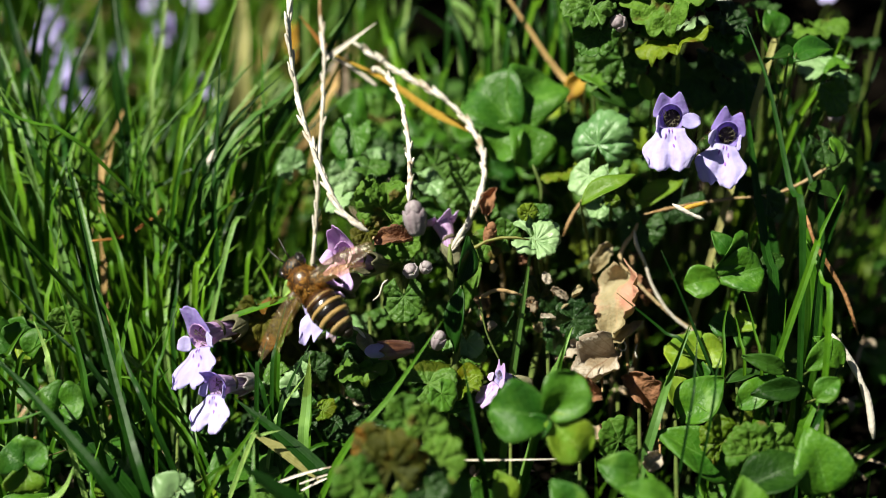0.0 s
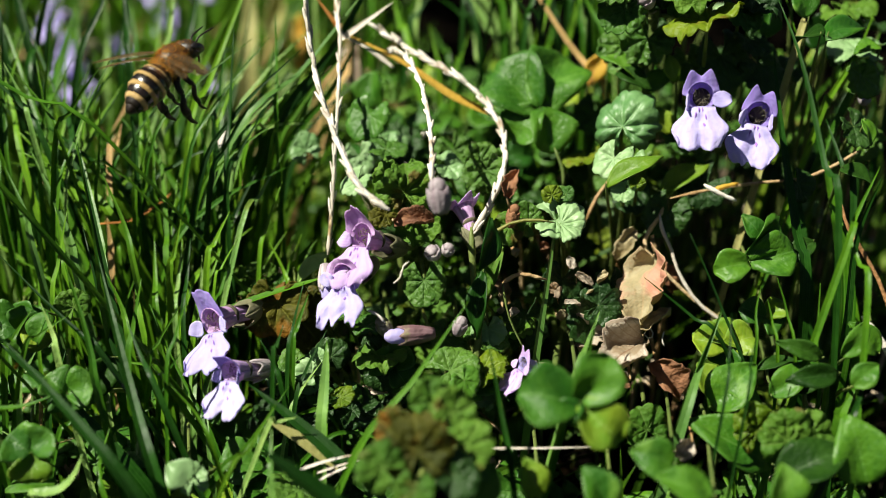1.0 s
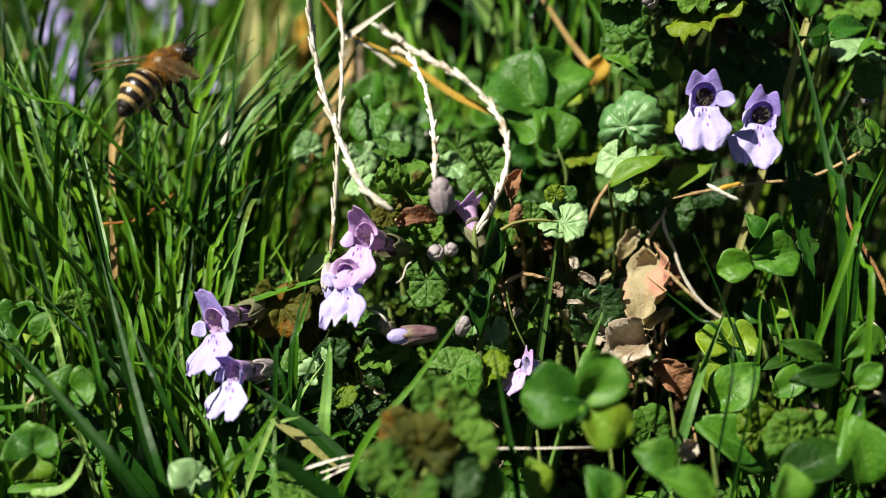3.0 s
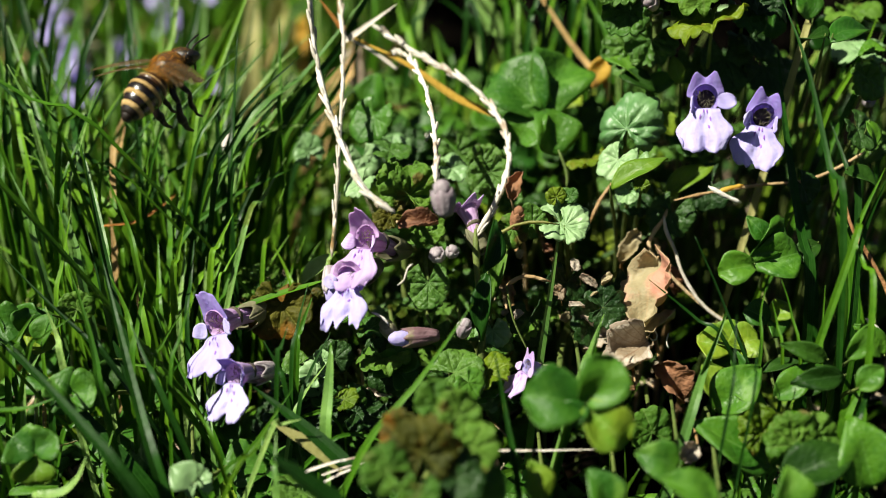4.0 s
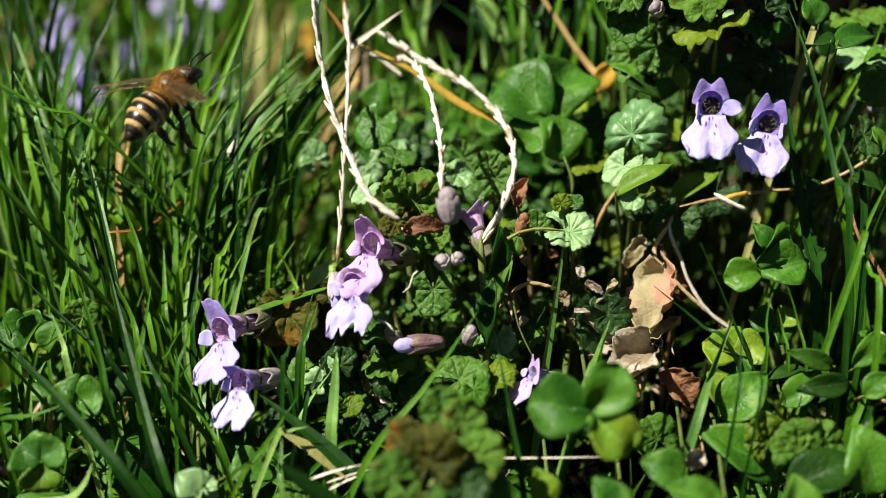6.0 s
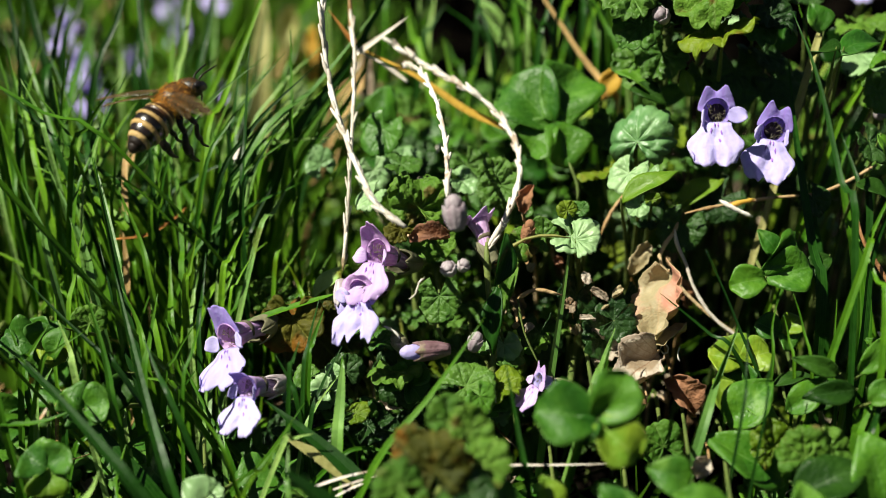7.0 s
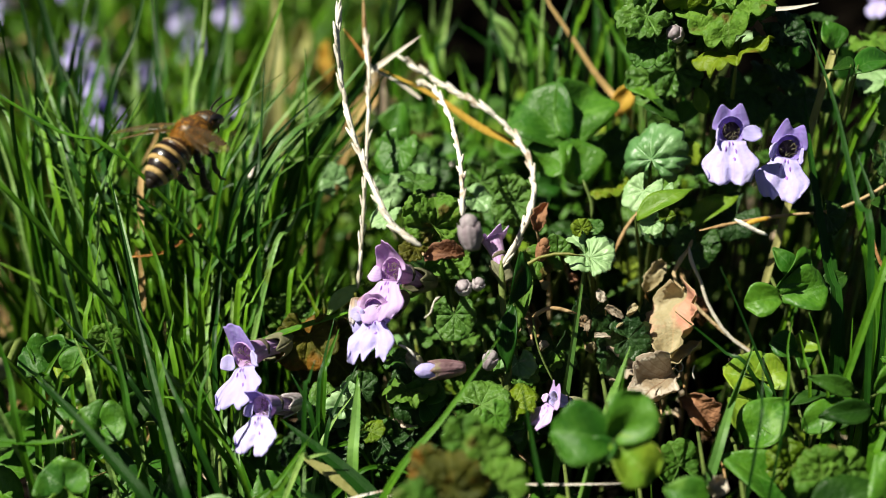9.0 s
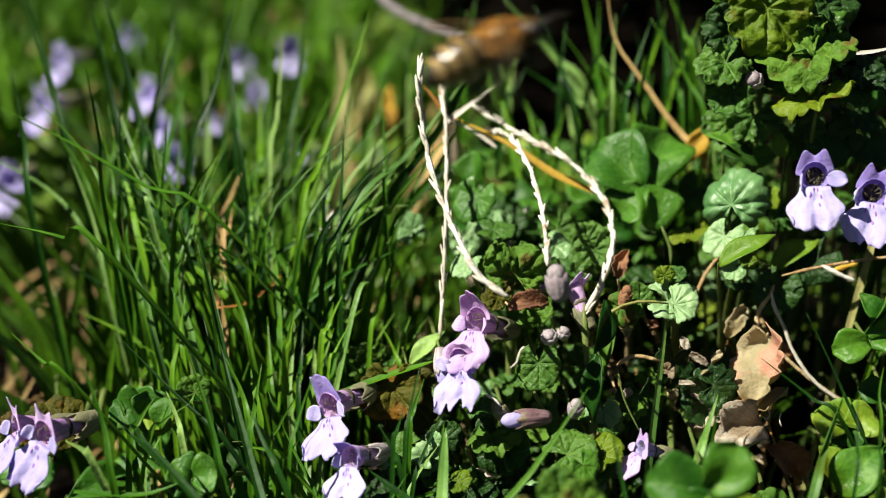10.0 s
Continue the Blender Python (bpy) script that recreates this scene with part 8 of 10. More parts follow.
rooted([(-0.06327, 0.15632, 0.03706), (-0.05994, 0.1616, 0.04904), (-0.05384, 0.16656, 0.06023)], 0.00067, (-0.499, -0.61, 0.615), GRASS_LIT, label="green grass blade in the lawn, sunlight put into its colour")
rooted([(-0.0377, 0.16544, 0.04244), (-0.03568, 0.16807, 0.04841), (-0.03202, 0.17047, 0.0538)], 0.00076, (0.185, -0.689, 0.7), GRASS_LIT, label="green grass blade in the lawn, sunlight put into its colour")
rooted([(-0.05685, 0.14635, 0.04213), (-0.05638, 0.14945, 0.04923), (-0.05549, 0.15255, 0.05629)], 0.00084, (-0.107, -0.699, 0.708), GRASS_LIT, label="green grass blade in the lawn, sunlight put into its colour")
rooted([(-0.06698, 0.16573, 0.04092), (-0.06985, 0.16884, 0.04813), (-0.075, 0.17152, 0.05441)], 0.00097, (-0.185, -0.691, 0.699), GRASS_LIT, label="green grass blade in the lawn, sunlight put into its colour")
rooted([(-0.03216, 0.14576, 0.04774), (-0.02863, 0.14882, 0.05465), (-0.02242, 0.15127, 0.06009)], 0.00099, (-0.433, -0.635, 0.64), GRASS_LIT, label="green grass blade in the lawn, sunlight put into its colour")
rooted([(-0.07086, 0.15042, 0.04348), (-0.06917, 0.15507, 0.05408), (-0.06602, 0.15964, 0.06444)], 0.00092, (-0.001, -0.702, 0.712), GRASS_LIT, label="green grass blade in the lawn, sunlight put into its colour")
rooted([(-0.06018, 0.14515, 0.04349), (-0.06096, 0.14912, 0.0526), (-0.06238, 0.15305, 0.06165)], 0.00084, (-0.226, -0.685, 0.693), GRASS_LIT, label="green grass blade in the lawn, sunlight put into its colour")
rooted([(-0.0648, 0.16254, 0.03432), (-0.06217, 0.16741, 0.04539), (-0.05733, 0.17206, 0.05592)], 0.00108, (-0.549, -0.589, 0.593), GRASS_LIT, label="green grass blade in the lawn, sunlight put into its colour")
rooted([(-0.05992, 0.14898, 0.04008), (-0.0568, 0.15298, 0.04914), (-0.05112, 0.1566, 0.05729)], 0.00102, (-0.051, -0.701, 0.711), GRASS_LIT, label="green grass blade in the lawn, sunlight put into its colour")
rooted([(-0.05146, 0.1653, 0.04231), (-0.05122, 0.16796, 0.04839), (-0.05075, 0.17061, 0.05446)], 0.00102, (-0.458, -0.626, 0.631), GRASS_LIT, label="green grass blade in the lawn, sunlight put into its colour")
rooted([(-0.04293, 0.14952, 0.03985), (-0.04071, 0.15377, 0.04951), (-0.03662, 0.15784, 0.05871)], 0.00083, (-0.238, -0.683, 0.691), GRASS_LIT, label="green grass blade in the lawn, sunlight put into its colour")
rooted([(-0.04205, 0.15909, 0.04324), (-0.0405, 0.16187, 0.04956), (-0.03763, 0.16452, 0.05554)], 0.00074, (0.139, -0.695, 0.706), GRASS_LIT, label="green grass blade in the lawn, sunlight put into its colour")
rooted([(-0.04855, 0.15255, 0.04282), (-0.04905, 0.15596, 0.05064), (-0.04996, 0.15935, 0.05842)], 0.00100, (-0.497, -0.611, 0.616), GRASS_LIT, label="green grass blade in the lawn, sunlight put into its colour")
rooted([(-0.03799, 0.15317, 0.04585), (-0.03653, 0.15613, 0.05259), (-0.03383, 0.15898, 0.05905)], 0.00102, (-0.541, -0.593, 0.596), GRASS_LIT, label="green grass blade in the lawn, sunlight put into its colour")
rooted([(-0.06515, 0.16389, 0.03922), (-0.06718, 0.16928, 0.05161), (-0.07089, 0.17453, 0.06373)], 0.00110, (-0.406, -0.643, 0.649), GRASS_LIT, label="green grass blade in the lawn, sunlight put into its colour")
rooted([(-0.06079, 0.1524, 0.04353), (-0.06067, 0.15611, 0.052), (-0.06043, 0.15981, 0.06047)], 0.00067, (-0.086, -0.7, 0.709), GRASS_LIT, label="green grass blade in the lawn, sunlight put into its colour")
rooted([(-0.07663, 0.15746, 0.05445), (-0.08102, 0.16324, 0.0696), (-0.08612, 0.16898, 0.08477)], 0.00108, (0.053, -0.754, 0.655), GRASS_DARK, label="grass blade in the lawn, shade put into its green")
rooted([(-0.07032, 0.1625, 0.05269), (-0.07346, 0.16852, 0.06826), (-0.07733, 0.17449, 0.08385)], 0.00111, (0.053, -0.754, 0.655), GRASS_DARK, label="grass blade in the lawn, shade put into its green")
rooted([(-0.0596, 0.15821, 0.05395), (-0.05503, 0.16422, 0.06841), (-0.05117, 0.17019, 0.08289)], 0.00108, (0.053, -0.754, 0.655), GRASS_DARK, label="grass blade in the lawn, shade put into its green")
rooted([(-0.05526, 0.1727, 0.0491), (-0.05568, 0.17828, 0.06322), (-0.05687, 0.18384, 0.07736)], 0.00118, (0.053, -0.754, 0.655), GRASS_DARK, label="grass blade in the lawn, shade put into its green")
rooted([(-0.04847, 0.17776, 0.04733), (-0.04561, 0.18439, 0.06361), (-0.04355, 0.19099, 0.07992)], 0.00121, (0.053, -0.754, 0.655), GRASS_DARK, label="grass blade in the lawn, shade put into its green")
rooted([(-0.08165, 0.15023, 0.05051), (-0.0829, 0.15467, 0.06187), (-0.08485, 0.15909, 0.07326)], 0.00104, (0.053, -0.754, 0.655), GRASS_DARK, label="grass blade in the lawn, shade put into its green")
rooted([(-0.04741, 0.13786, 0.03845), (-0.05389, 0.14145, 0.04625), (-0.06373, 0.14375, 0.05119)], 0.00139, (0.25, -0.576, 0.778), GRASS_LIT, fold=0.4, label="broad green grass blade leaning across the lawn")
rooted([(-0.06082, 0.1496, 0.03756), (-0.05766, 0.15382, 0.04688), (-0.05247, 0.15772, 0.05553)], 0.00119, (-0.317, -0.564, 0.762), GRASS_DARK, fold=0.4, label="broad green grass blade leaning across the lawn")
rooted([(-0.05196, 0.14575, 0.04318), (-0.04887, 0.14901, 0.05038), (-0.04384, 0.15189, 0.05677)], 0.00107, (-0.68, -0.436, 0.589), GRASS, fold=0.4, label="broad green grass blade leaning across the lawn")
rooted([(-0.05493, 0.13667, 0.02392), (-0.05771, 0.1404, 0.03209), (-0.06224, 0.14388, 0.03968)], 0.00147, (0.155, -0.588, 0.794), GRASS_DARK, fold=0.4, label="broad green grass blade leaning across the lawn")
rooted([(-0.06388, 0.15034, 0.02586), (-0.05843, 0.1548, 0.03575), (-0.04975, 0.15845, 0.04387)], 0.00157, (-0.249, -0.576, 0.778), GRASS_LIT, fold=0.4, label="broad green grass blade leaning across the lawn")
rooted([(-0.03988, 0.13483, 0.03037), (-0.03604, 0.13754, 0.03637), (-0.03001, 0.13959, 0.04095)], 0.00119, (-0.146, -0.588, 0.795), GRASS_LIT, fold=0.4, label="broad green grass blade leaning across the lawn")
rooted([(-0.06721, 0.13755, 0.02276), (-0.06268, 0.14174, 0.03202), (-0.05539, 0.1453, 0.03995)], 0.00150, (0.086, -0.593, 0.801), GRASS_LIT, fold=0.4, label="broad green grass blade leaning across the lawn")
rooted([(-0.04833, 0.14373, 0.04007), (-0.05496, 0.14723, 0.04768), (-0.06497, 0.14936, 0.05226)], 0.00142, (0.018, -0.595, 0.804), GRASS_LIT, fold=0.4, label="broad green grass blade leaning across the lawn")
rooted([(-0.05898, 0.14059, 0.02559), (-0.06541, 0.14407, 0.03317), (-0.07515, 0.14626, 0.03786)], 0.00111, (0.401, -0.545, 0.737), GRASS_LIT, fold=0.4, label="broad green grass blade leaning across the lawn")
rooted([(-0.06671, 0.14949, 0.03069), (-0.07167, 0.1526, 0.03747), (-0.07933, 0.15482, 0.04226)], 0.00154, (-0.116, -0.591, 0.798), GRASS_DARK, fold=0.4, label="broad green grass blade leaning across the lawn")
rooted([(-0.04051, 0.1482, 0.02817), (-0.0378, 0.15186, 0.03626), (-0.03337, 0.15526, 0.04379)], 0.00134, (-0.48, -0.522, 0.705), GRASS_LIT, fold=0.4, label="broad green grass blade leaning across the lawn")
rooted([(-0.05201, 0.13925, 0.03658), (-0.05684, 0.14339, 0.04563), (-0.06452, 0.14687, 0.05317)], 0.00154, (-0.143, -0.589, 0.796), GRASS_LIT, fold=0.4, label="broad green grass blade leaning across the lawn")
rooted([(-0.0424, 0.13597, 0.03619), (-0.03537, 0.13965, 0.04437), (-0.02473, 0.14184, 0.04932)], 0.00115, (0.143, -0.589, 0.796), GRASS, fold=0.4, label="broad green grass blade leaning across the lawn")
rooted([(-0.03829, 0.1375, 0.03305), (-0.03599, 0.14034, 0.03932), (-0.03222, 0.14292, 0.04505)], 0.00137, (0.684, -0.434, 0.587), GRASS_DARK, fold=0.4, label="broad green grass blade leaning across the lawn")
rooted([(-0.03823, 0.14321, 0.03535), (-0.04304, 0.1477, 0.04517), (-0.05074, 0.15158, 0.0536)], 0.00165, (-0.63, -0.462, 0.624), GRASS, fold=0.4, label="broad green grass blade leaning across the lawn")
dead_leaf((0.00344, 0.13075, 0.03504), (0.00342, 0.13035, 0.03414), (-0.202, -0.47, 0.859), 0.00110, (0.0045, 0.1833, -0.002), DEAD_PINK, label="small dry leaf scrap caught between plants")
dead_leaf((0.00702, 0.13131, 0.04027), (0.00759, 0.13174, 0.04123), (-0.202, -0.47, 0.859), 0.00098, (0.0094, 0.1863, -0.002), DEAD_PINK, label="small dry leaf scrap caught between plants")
dead_leaf((0.01132, 0.13824, 0.03793), (0.01247, 0.13856, 0.03865), (-0.202, -0.47, 0.859), 0.00143, (0.0149, 0.1932, -0.002), DEAD_BROWN, label="small dry leaf scrap caught between plants")
dead_leaf((0.0047, 0.13106, 0.04259), (0.0071, 0.13112, 0.04274), (-0.202, -0.47, 0.859), 0.00134, (0.0063, 0.1861, -0.002), DEAD_PINK, label="small dry leaf scrap caught between plants")
dead_leaf((0.00634, 0.12584, 0.03389), (0.00737, 0.12623, 0.03477), (-0.202, -0.47, 0.859), 0.00108, (0.0084, 0.1767, -0.002), DEAD, label="small dry leaf scrap caught between plants")
dead_leaf((0.00452, 0.13349, 0.04083), (0.00404, 0.13382, 0.04156), (-0.202, -0.47, 0.859), 0.00081, (0.0060, 0.1885, -0.002), DEAD_PINK, label="small dry leaf scrap caught between plants")
dead_leaf((0.01014, 0.13155, 0.03017), (0.0099, 0.13103, 0.02903), (-0.202, -0.47, 0.859), 0.00147, (0.0129, 0.1768, -0.002), DEAD, label="small dry leaf scrap caught between plants")
dead_leaf((0.01241, 0.12826, 0.03694), (0.01208, 0.12857, 0.03763), (-0.202, -0.47, 0.859), 0.00090, (0.0167, 0.1833, -0.002), DEAD, label="small dry leaf scrap caught between plants")
dead_leaf((0.01313, 0.12819, 0.03595), (0.01127, 0.1286, 0.03683), (-0.202, -0.47, 0.859), 0.00148, (0.0175, 0.1821, -0.002), DEAD, label="small dry leaf scrap caught between plants")
dead_leaf((0.00154, 0.13668, 0.04), (0.00297, 0.13655, 0.03974), (-0.202, -0.47, 0.859), 0.00105, (0.0020, 0.1917, -0.002), DEAD_BROWN, label="small dry leaf scrap caught between plants")
dead_leaf((0.01314, 0.13134, 0.03115), (0.01431, 0.13116, 0.03076), (-0.202, -0.47, 0.859), 0.00156, (0.0169, 0.1781, -0.002), DEAD_PINK, label="small dry leaf scrap caught between plants")
dead_leaf((0.00546, 0.12921, 0.0334), (0.00529, 0.1289, 0.03272), (-0.202, -0.47, 0.859), 0.00129, (0.0072, 0.1793, -0.002), DEAD_PINK, label="small dry leaf scrap caught between plants")


# blades and leaves that stand out of the lawn
def ivy_carpet(count, seed, region, low, high, size):
    """Single ivy leaves between the flower stems, tilted at random, coloured as lit, pale, shaded or bronze."""
    rnd = random.Random(seed)
    kinds = ((IVY_DARK, "scalloped ground ivy leaf near the soil, coloured as shaded"), (IVY, "green scalloped ground ivy leaf near the soil"), (IVY_PALE, "pale ground ivy leaf near the soil, coloured as sunlit"),
             (IVY_LIT, "yellow-green ground ivy leaf near the soil, coloured as sunlit"), (IVY_OLIVE, "olive ground ivy leaf near the soil"))
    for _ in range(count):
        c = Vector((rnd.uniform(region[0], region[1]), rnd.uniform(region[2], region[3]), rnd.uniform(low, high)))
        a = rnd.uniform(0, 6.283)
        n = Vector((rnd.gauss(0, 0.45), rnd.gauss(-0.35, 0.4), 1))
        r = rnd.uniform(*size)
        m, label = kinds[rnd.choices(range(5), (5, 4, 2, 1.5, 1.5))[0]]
        ivy_leaf(c, c + Vector((math.cos(a), math.sin(a), 0)) * r, n, r, (c.x + rnd.gauss(0, 0.004), c.y + 0.008, -0.002), m, label, 0.3, 0.12, rnd.choice((9, 11, 13)), tooth=0.16)


ivy_carpet(46, 61, (-0.028, 0.012, 0.118, 0.15), 0.014, 0.034, (0.0026, 0.0044))
ivy_carpet(30, 62, (-0.016, 0.03, 0.145, 0.175), 0.026, 0.048, (0.0026, 0.0046))
ivy_carpet(34, 63, (0.03, 0.075, 0.15, 0.19), 0.03, 0.075, (0.003, 0.0055))
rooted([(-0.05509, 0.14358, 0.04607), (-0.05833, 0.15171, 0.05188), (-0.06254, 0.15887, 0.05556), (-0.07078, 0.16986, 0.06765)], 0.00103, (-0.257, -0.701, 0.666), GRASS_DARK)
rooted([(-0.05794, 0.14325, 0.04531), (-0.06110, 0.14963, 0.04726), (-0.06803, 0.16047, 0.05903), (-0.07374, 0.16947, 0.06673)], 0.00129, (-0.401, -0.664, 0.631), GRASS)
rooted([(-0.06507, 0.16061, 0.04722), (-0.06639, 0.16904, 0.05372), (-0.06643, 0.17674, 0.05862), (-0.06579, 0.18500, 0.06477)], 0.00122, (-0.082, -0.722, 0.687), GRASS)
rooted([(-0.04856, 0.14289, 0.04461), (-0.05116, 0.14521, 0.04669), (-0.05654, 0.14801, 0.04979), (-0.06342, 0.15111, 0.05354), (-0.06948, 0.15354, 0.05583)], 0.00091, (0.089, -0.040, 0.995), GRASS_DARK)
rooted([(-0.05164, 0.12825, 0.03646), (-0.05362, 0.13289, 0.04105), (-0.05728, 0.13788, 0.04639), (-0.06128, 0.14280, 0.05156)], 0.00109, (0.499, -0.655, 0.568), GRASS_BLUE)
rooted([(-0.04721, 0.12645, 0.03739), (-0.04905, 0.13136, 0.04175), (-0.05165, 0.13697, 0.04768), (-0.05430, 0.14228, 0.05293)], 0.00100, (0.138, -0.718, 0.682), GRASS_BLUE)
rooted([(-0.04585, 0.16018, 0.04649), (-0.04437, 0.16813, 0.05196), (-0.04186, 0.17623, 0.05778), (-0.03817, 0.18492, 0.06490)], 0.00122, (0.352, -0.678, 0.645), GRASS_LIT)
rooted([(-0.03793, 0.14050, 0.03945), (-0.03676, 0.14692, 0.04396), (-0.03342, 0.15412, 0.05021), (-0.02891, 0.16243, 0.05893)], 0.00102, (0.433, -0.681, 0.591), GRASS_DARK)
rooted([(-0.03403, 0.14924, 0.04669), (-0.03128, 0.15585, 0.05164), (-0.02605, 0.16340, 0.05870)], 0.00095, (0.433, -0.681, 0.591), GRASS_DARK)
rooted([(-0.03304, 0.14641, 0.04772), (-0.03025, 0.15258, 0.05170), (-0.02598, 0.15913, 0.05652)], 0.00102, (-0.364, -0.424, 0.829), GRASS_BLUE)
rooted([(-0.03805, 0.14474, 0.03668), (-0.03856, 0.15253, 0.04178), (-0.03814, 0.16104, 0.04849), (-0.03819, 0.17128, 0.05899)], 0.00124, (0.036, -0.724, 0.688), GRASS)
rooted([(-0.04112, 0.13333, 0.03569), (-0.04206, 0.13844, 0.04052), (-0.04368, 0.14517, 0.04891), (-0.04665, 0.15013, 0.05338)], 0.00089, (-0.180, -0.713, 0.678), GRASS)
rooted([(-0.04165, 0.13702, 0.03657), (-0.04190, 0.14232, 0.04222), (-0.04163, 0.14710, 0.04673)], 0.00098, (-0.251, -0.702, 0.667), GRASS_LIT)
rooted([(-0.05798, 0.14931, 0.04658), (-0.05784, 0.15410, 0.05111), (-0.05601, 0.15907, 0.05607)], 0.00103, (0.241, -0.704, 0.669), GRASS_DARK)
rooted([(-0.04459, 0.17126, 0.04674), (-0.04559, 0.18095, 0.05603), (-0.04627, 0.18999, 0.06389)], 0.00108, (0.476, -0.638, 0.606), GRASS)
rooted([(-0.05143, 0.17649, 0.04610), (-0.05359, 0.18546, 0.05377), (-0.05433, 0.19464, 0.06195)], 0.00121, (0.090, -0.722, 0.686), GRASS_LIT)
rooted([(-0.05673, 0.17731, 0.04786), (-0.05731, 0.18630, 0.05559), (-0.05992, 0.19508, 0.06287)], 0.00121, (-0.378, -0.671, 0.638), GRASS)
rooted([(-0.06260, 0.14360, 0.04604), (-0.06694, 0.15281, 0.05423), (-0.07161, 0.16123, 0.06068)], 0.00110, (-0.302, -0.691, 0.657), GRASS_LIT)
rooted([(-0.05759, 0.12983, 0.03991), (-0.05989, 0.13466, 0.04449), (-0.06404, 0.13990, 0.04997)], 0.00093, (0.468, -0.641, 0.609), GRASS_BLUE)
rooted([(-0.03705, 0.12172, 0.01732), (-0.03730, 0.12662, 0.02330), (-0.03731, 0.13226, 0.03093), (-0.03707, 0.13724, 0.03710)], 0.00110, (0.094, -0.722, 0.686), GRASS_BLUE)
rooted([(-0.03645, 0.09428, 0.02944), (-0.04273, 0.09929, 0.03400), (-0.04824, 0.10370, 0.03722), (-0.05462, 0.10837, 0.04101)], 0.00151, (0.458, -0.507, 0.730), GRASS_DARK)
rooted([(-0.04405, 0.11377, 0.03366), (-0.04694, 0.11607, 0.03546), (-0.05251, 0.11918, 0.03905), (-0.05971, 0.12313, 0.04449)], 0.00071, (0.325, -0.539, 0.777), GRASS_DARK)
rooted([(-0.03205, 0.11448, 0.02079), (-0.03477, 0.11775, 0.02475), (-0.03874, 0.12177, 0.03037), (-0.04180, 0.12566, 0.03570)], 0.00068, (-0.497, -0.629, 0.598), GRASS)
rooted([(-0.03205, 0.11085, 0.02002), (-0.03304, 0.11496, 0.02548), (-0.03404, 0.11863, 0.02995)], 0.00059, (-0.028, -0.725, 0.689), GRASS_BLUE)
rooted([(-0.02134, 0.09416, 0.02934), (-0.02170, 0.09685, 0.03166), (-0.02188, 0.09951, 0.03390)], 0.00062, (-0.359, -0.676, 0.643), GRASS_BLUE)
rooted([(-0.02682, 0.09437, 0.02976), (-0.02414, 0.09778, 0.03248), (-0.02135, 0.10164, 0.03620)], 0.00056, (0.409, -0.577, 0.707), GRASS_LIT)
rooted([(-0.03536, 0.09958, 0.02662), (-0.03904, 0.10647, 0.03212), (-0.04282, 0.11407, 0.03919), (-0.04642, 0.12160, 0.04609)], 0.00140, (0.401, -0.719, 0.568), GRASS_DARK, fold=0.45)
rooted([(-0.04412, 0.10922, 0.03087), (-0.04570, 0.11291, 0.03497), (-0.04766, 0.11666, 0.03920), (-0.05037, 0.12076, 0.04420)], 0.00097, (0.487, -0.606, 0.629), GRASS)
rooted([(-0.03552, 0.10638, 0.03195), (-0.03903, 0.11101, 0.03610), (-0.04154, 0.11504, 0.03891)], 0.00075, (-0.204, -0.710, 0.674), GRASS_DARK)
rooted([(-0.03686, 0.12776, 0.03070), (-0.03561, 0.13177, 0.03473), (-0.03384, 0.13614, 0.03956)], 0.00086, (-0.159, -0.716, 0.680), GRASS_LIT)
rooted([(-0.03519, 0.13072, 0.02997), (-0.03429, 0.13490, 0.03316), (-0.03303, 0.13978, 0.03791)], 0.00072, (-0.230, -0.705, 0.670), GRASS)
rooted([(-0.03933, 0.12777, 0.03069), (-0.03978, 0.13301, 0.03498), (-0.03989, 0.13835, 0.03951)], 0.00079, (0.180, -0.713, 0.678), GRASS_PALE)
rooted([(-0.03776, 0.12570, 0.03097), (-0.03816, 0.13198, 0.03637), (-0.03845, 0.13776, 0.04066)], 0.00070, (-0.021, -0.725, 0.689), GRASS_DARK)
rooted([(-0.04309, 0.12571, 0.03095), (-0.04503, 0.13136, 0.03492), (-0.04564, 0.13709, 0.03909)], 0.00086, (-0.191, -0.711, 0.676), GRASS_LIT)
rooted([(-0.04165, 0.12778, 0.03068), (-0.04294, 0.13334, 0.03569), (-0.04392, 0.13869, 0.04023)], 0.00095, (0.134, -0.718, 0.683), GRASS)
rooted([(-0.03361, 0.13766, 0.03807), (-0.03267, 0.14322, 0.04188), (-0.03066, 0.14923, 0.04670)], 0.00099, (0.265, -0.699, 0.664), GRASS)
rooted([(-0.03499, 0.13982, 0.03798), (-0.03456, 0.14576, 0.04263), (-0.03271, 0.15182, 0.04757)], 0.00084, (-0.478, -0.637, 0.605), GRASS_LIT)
rooted([(0.01185, 0.18977, 0.05188), (0.00960, 0.19687, 0.05544), (0.00668, 0.20342, 0.05776)], 0.00127, (-0.085, -0.722, 0.686), GRASS_PALE)
rooted([(0.00841, 0.18527, 0.05405), (0.00925, 0.19233, 0.05752), (0.01223, 0.20014, 0.06271)], 0.00124, (-0.309, -0.689, 0.655), GRASS_LIT)
rooted([(-0.00091, 0.19874, 0.04732), (-0.00252, 0.20570, 0.05057), (-0.00501, 0.21277, 0.05404)], 0.00100, (-0.057, -0.724, 0.688), GRASS)
rooted([(-0.00808, 0.18039, 0.05521), (-0.01022, 0.18761, 0.05901), (-0.01196, 0.19516, 0.06355)], 0.00131, (-0.393, -0.667, 0.634), GRASS_LIT)
rooted([(0.00440, 0.18301, 0.04898), (0.00348, 0.18775, 0.05341), (0.00305, 0.19234, 0.05750)], 0.00102, (0.007, -0.725, 0.689), GRASS_PALE)
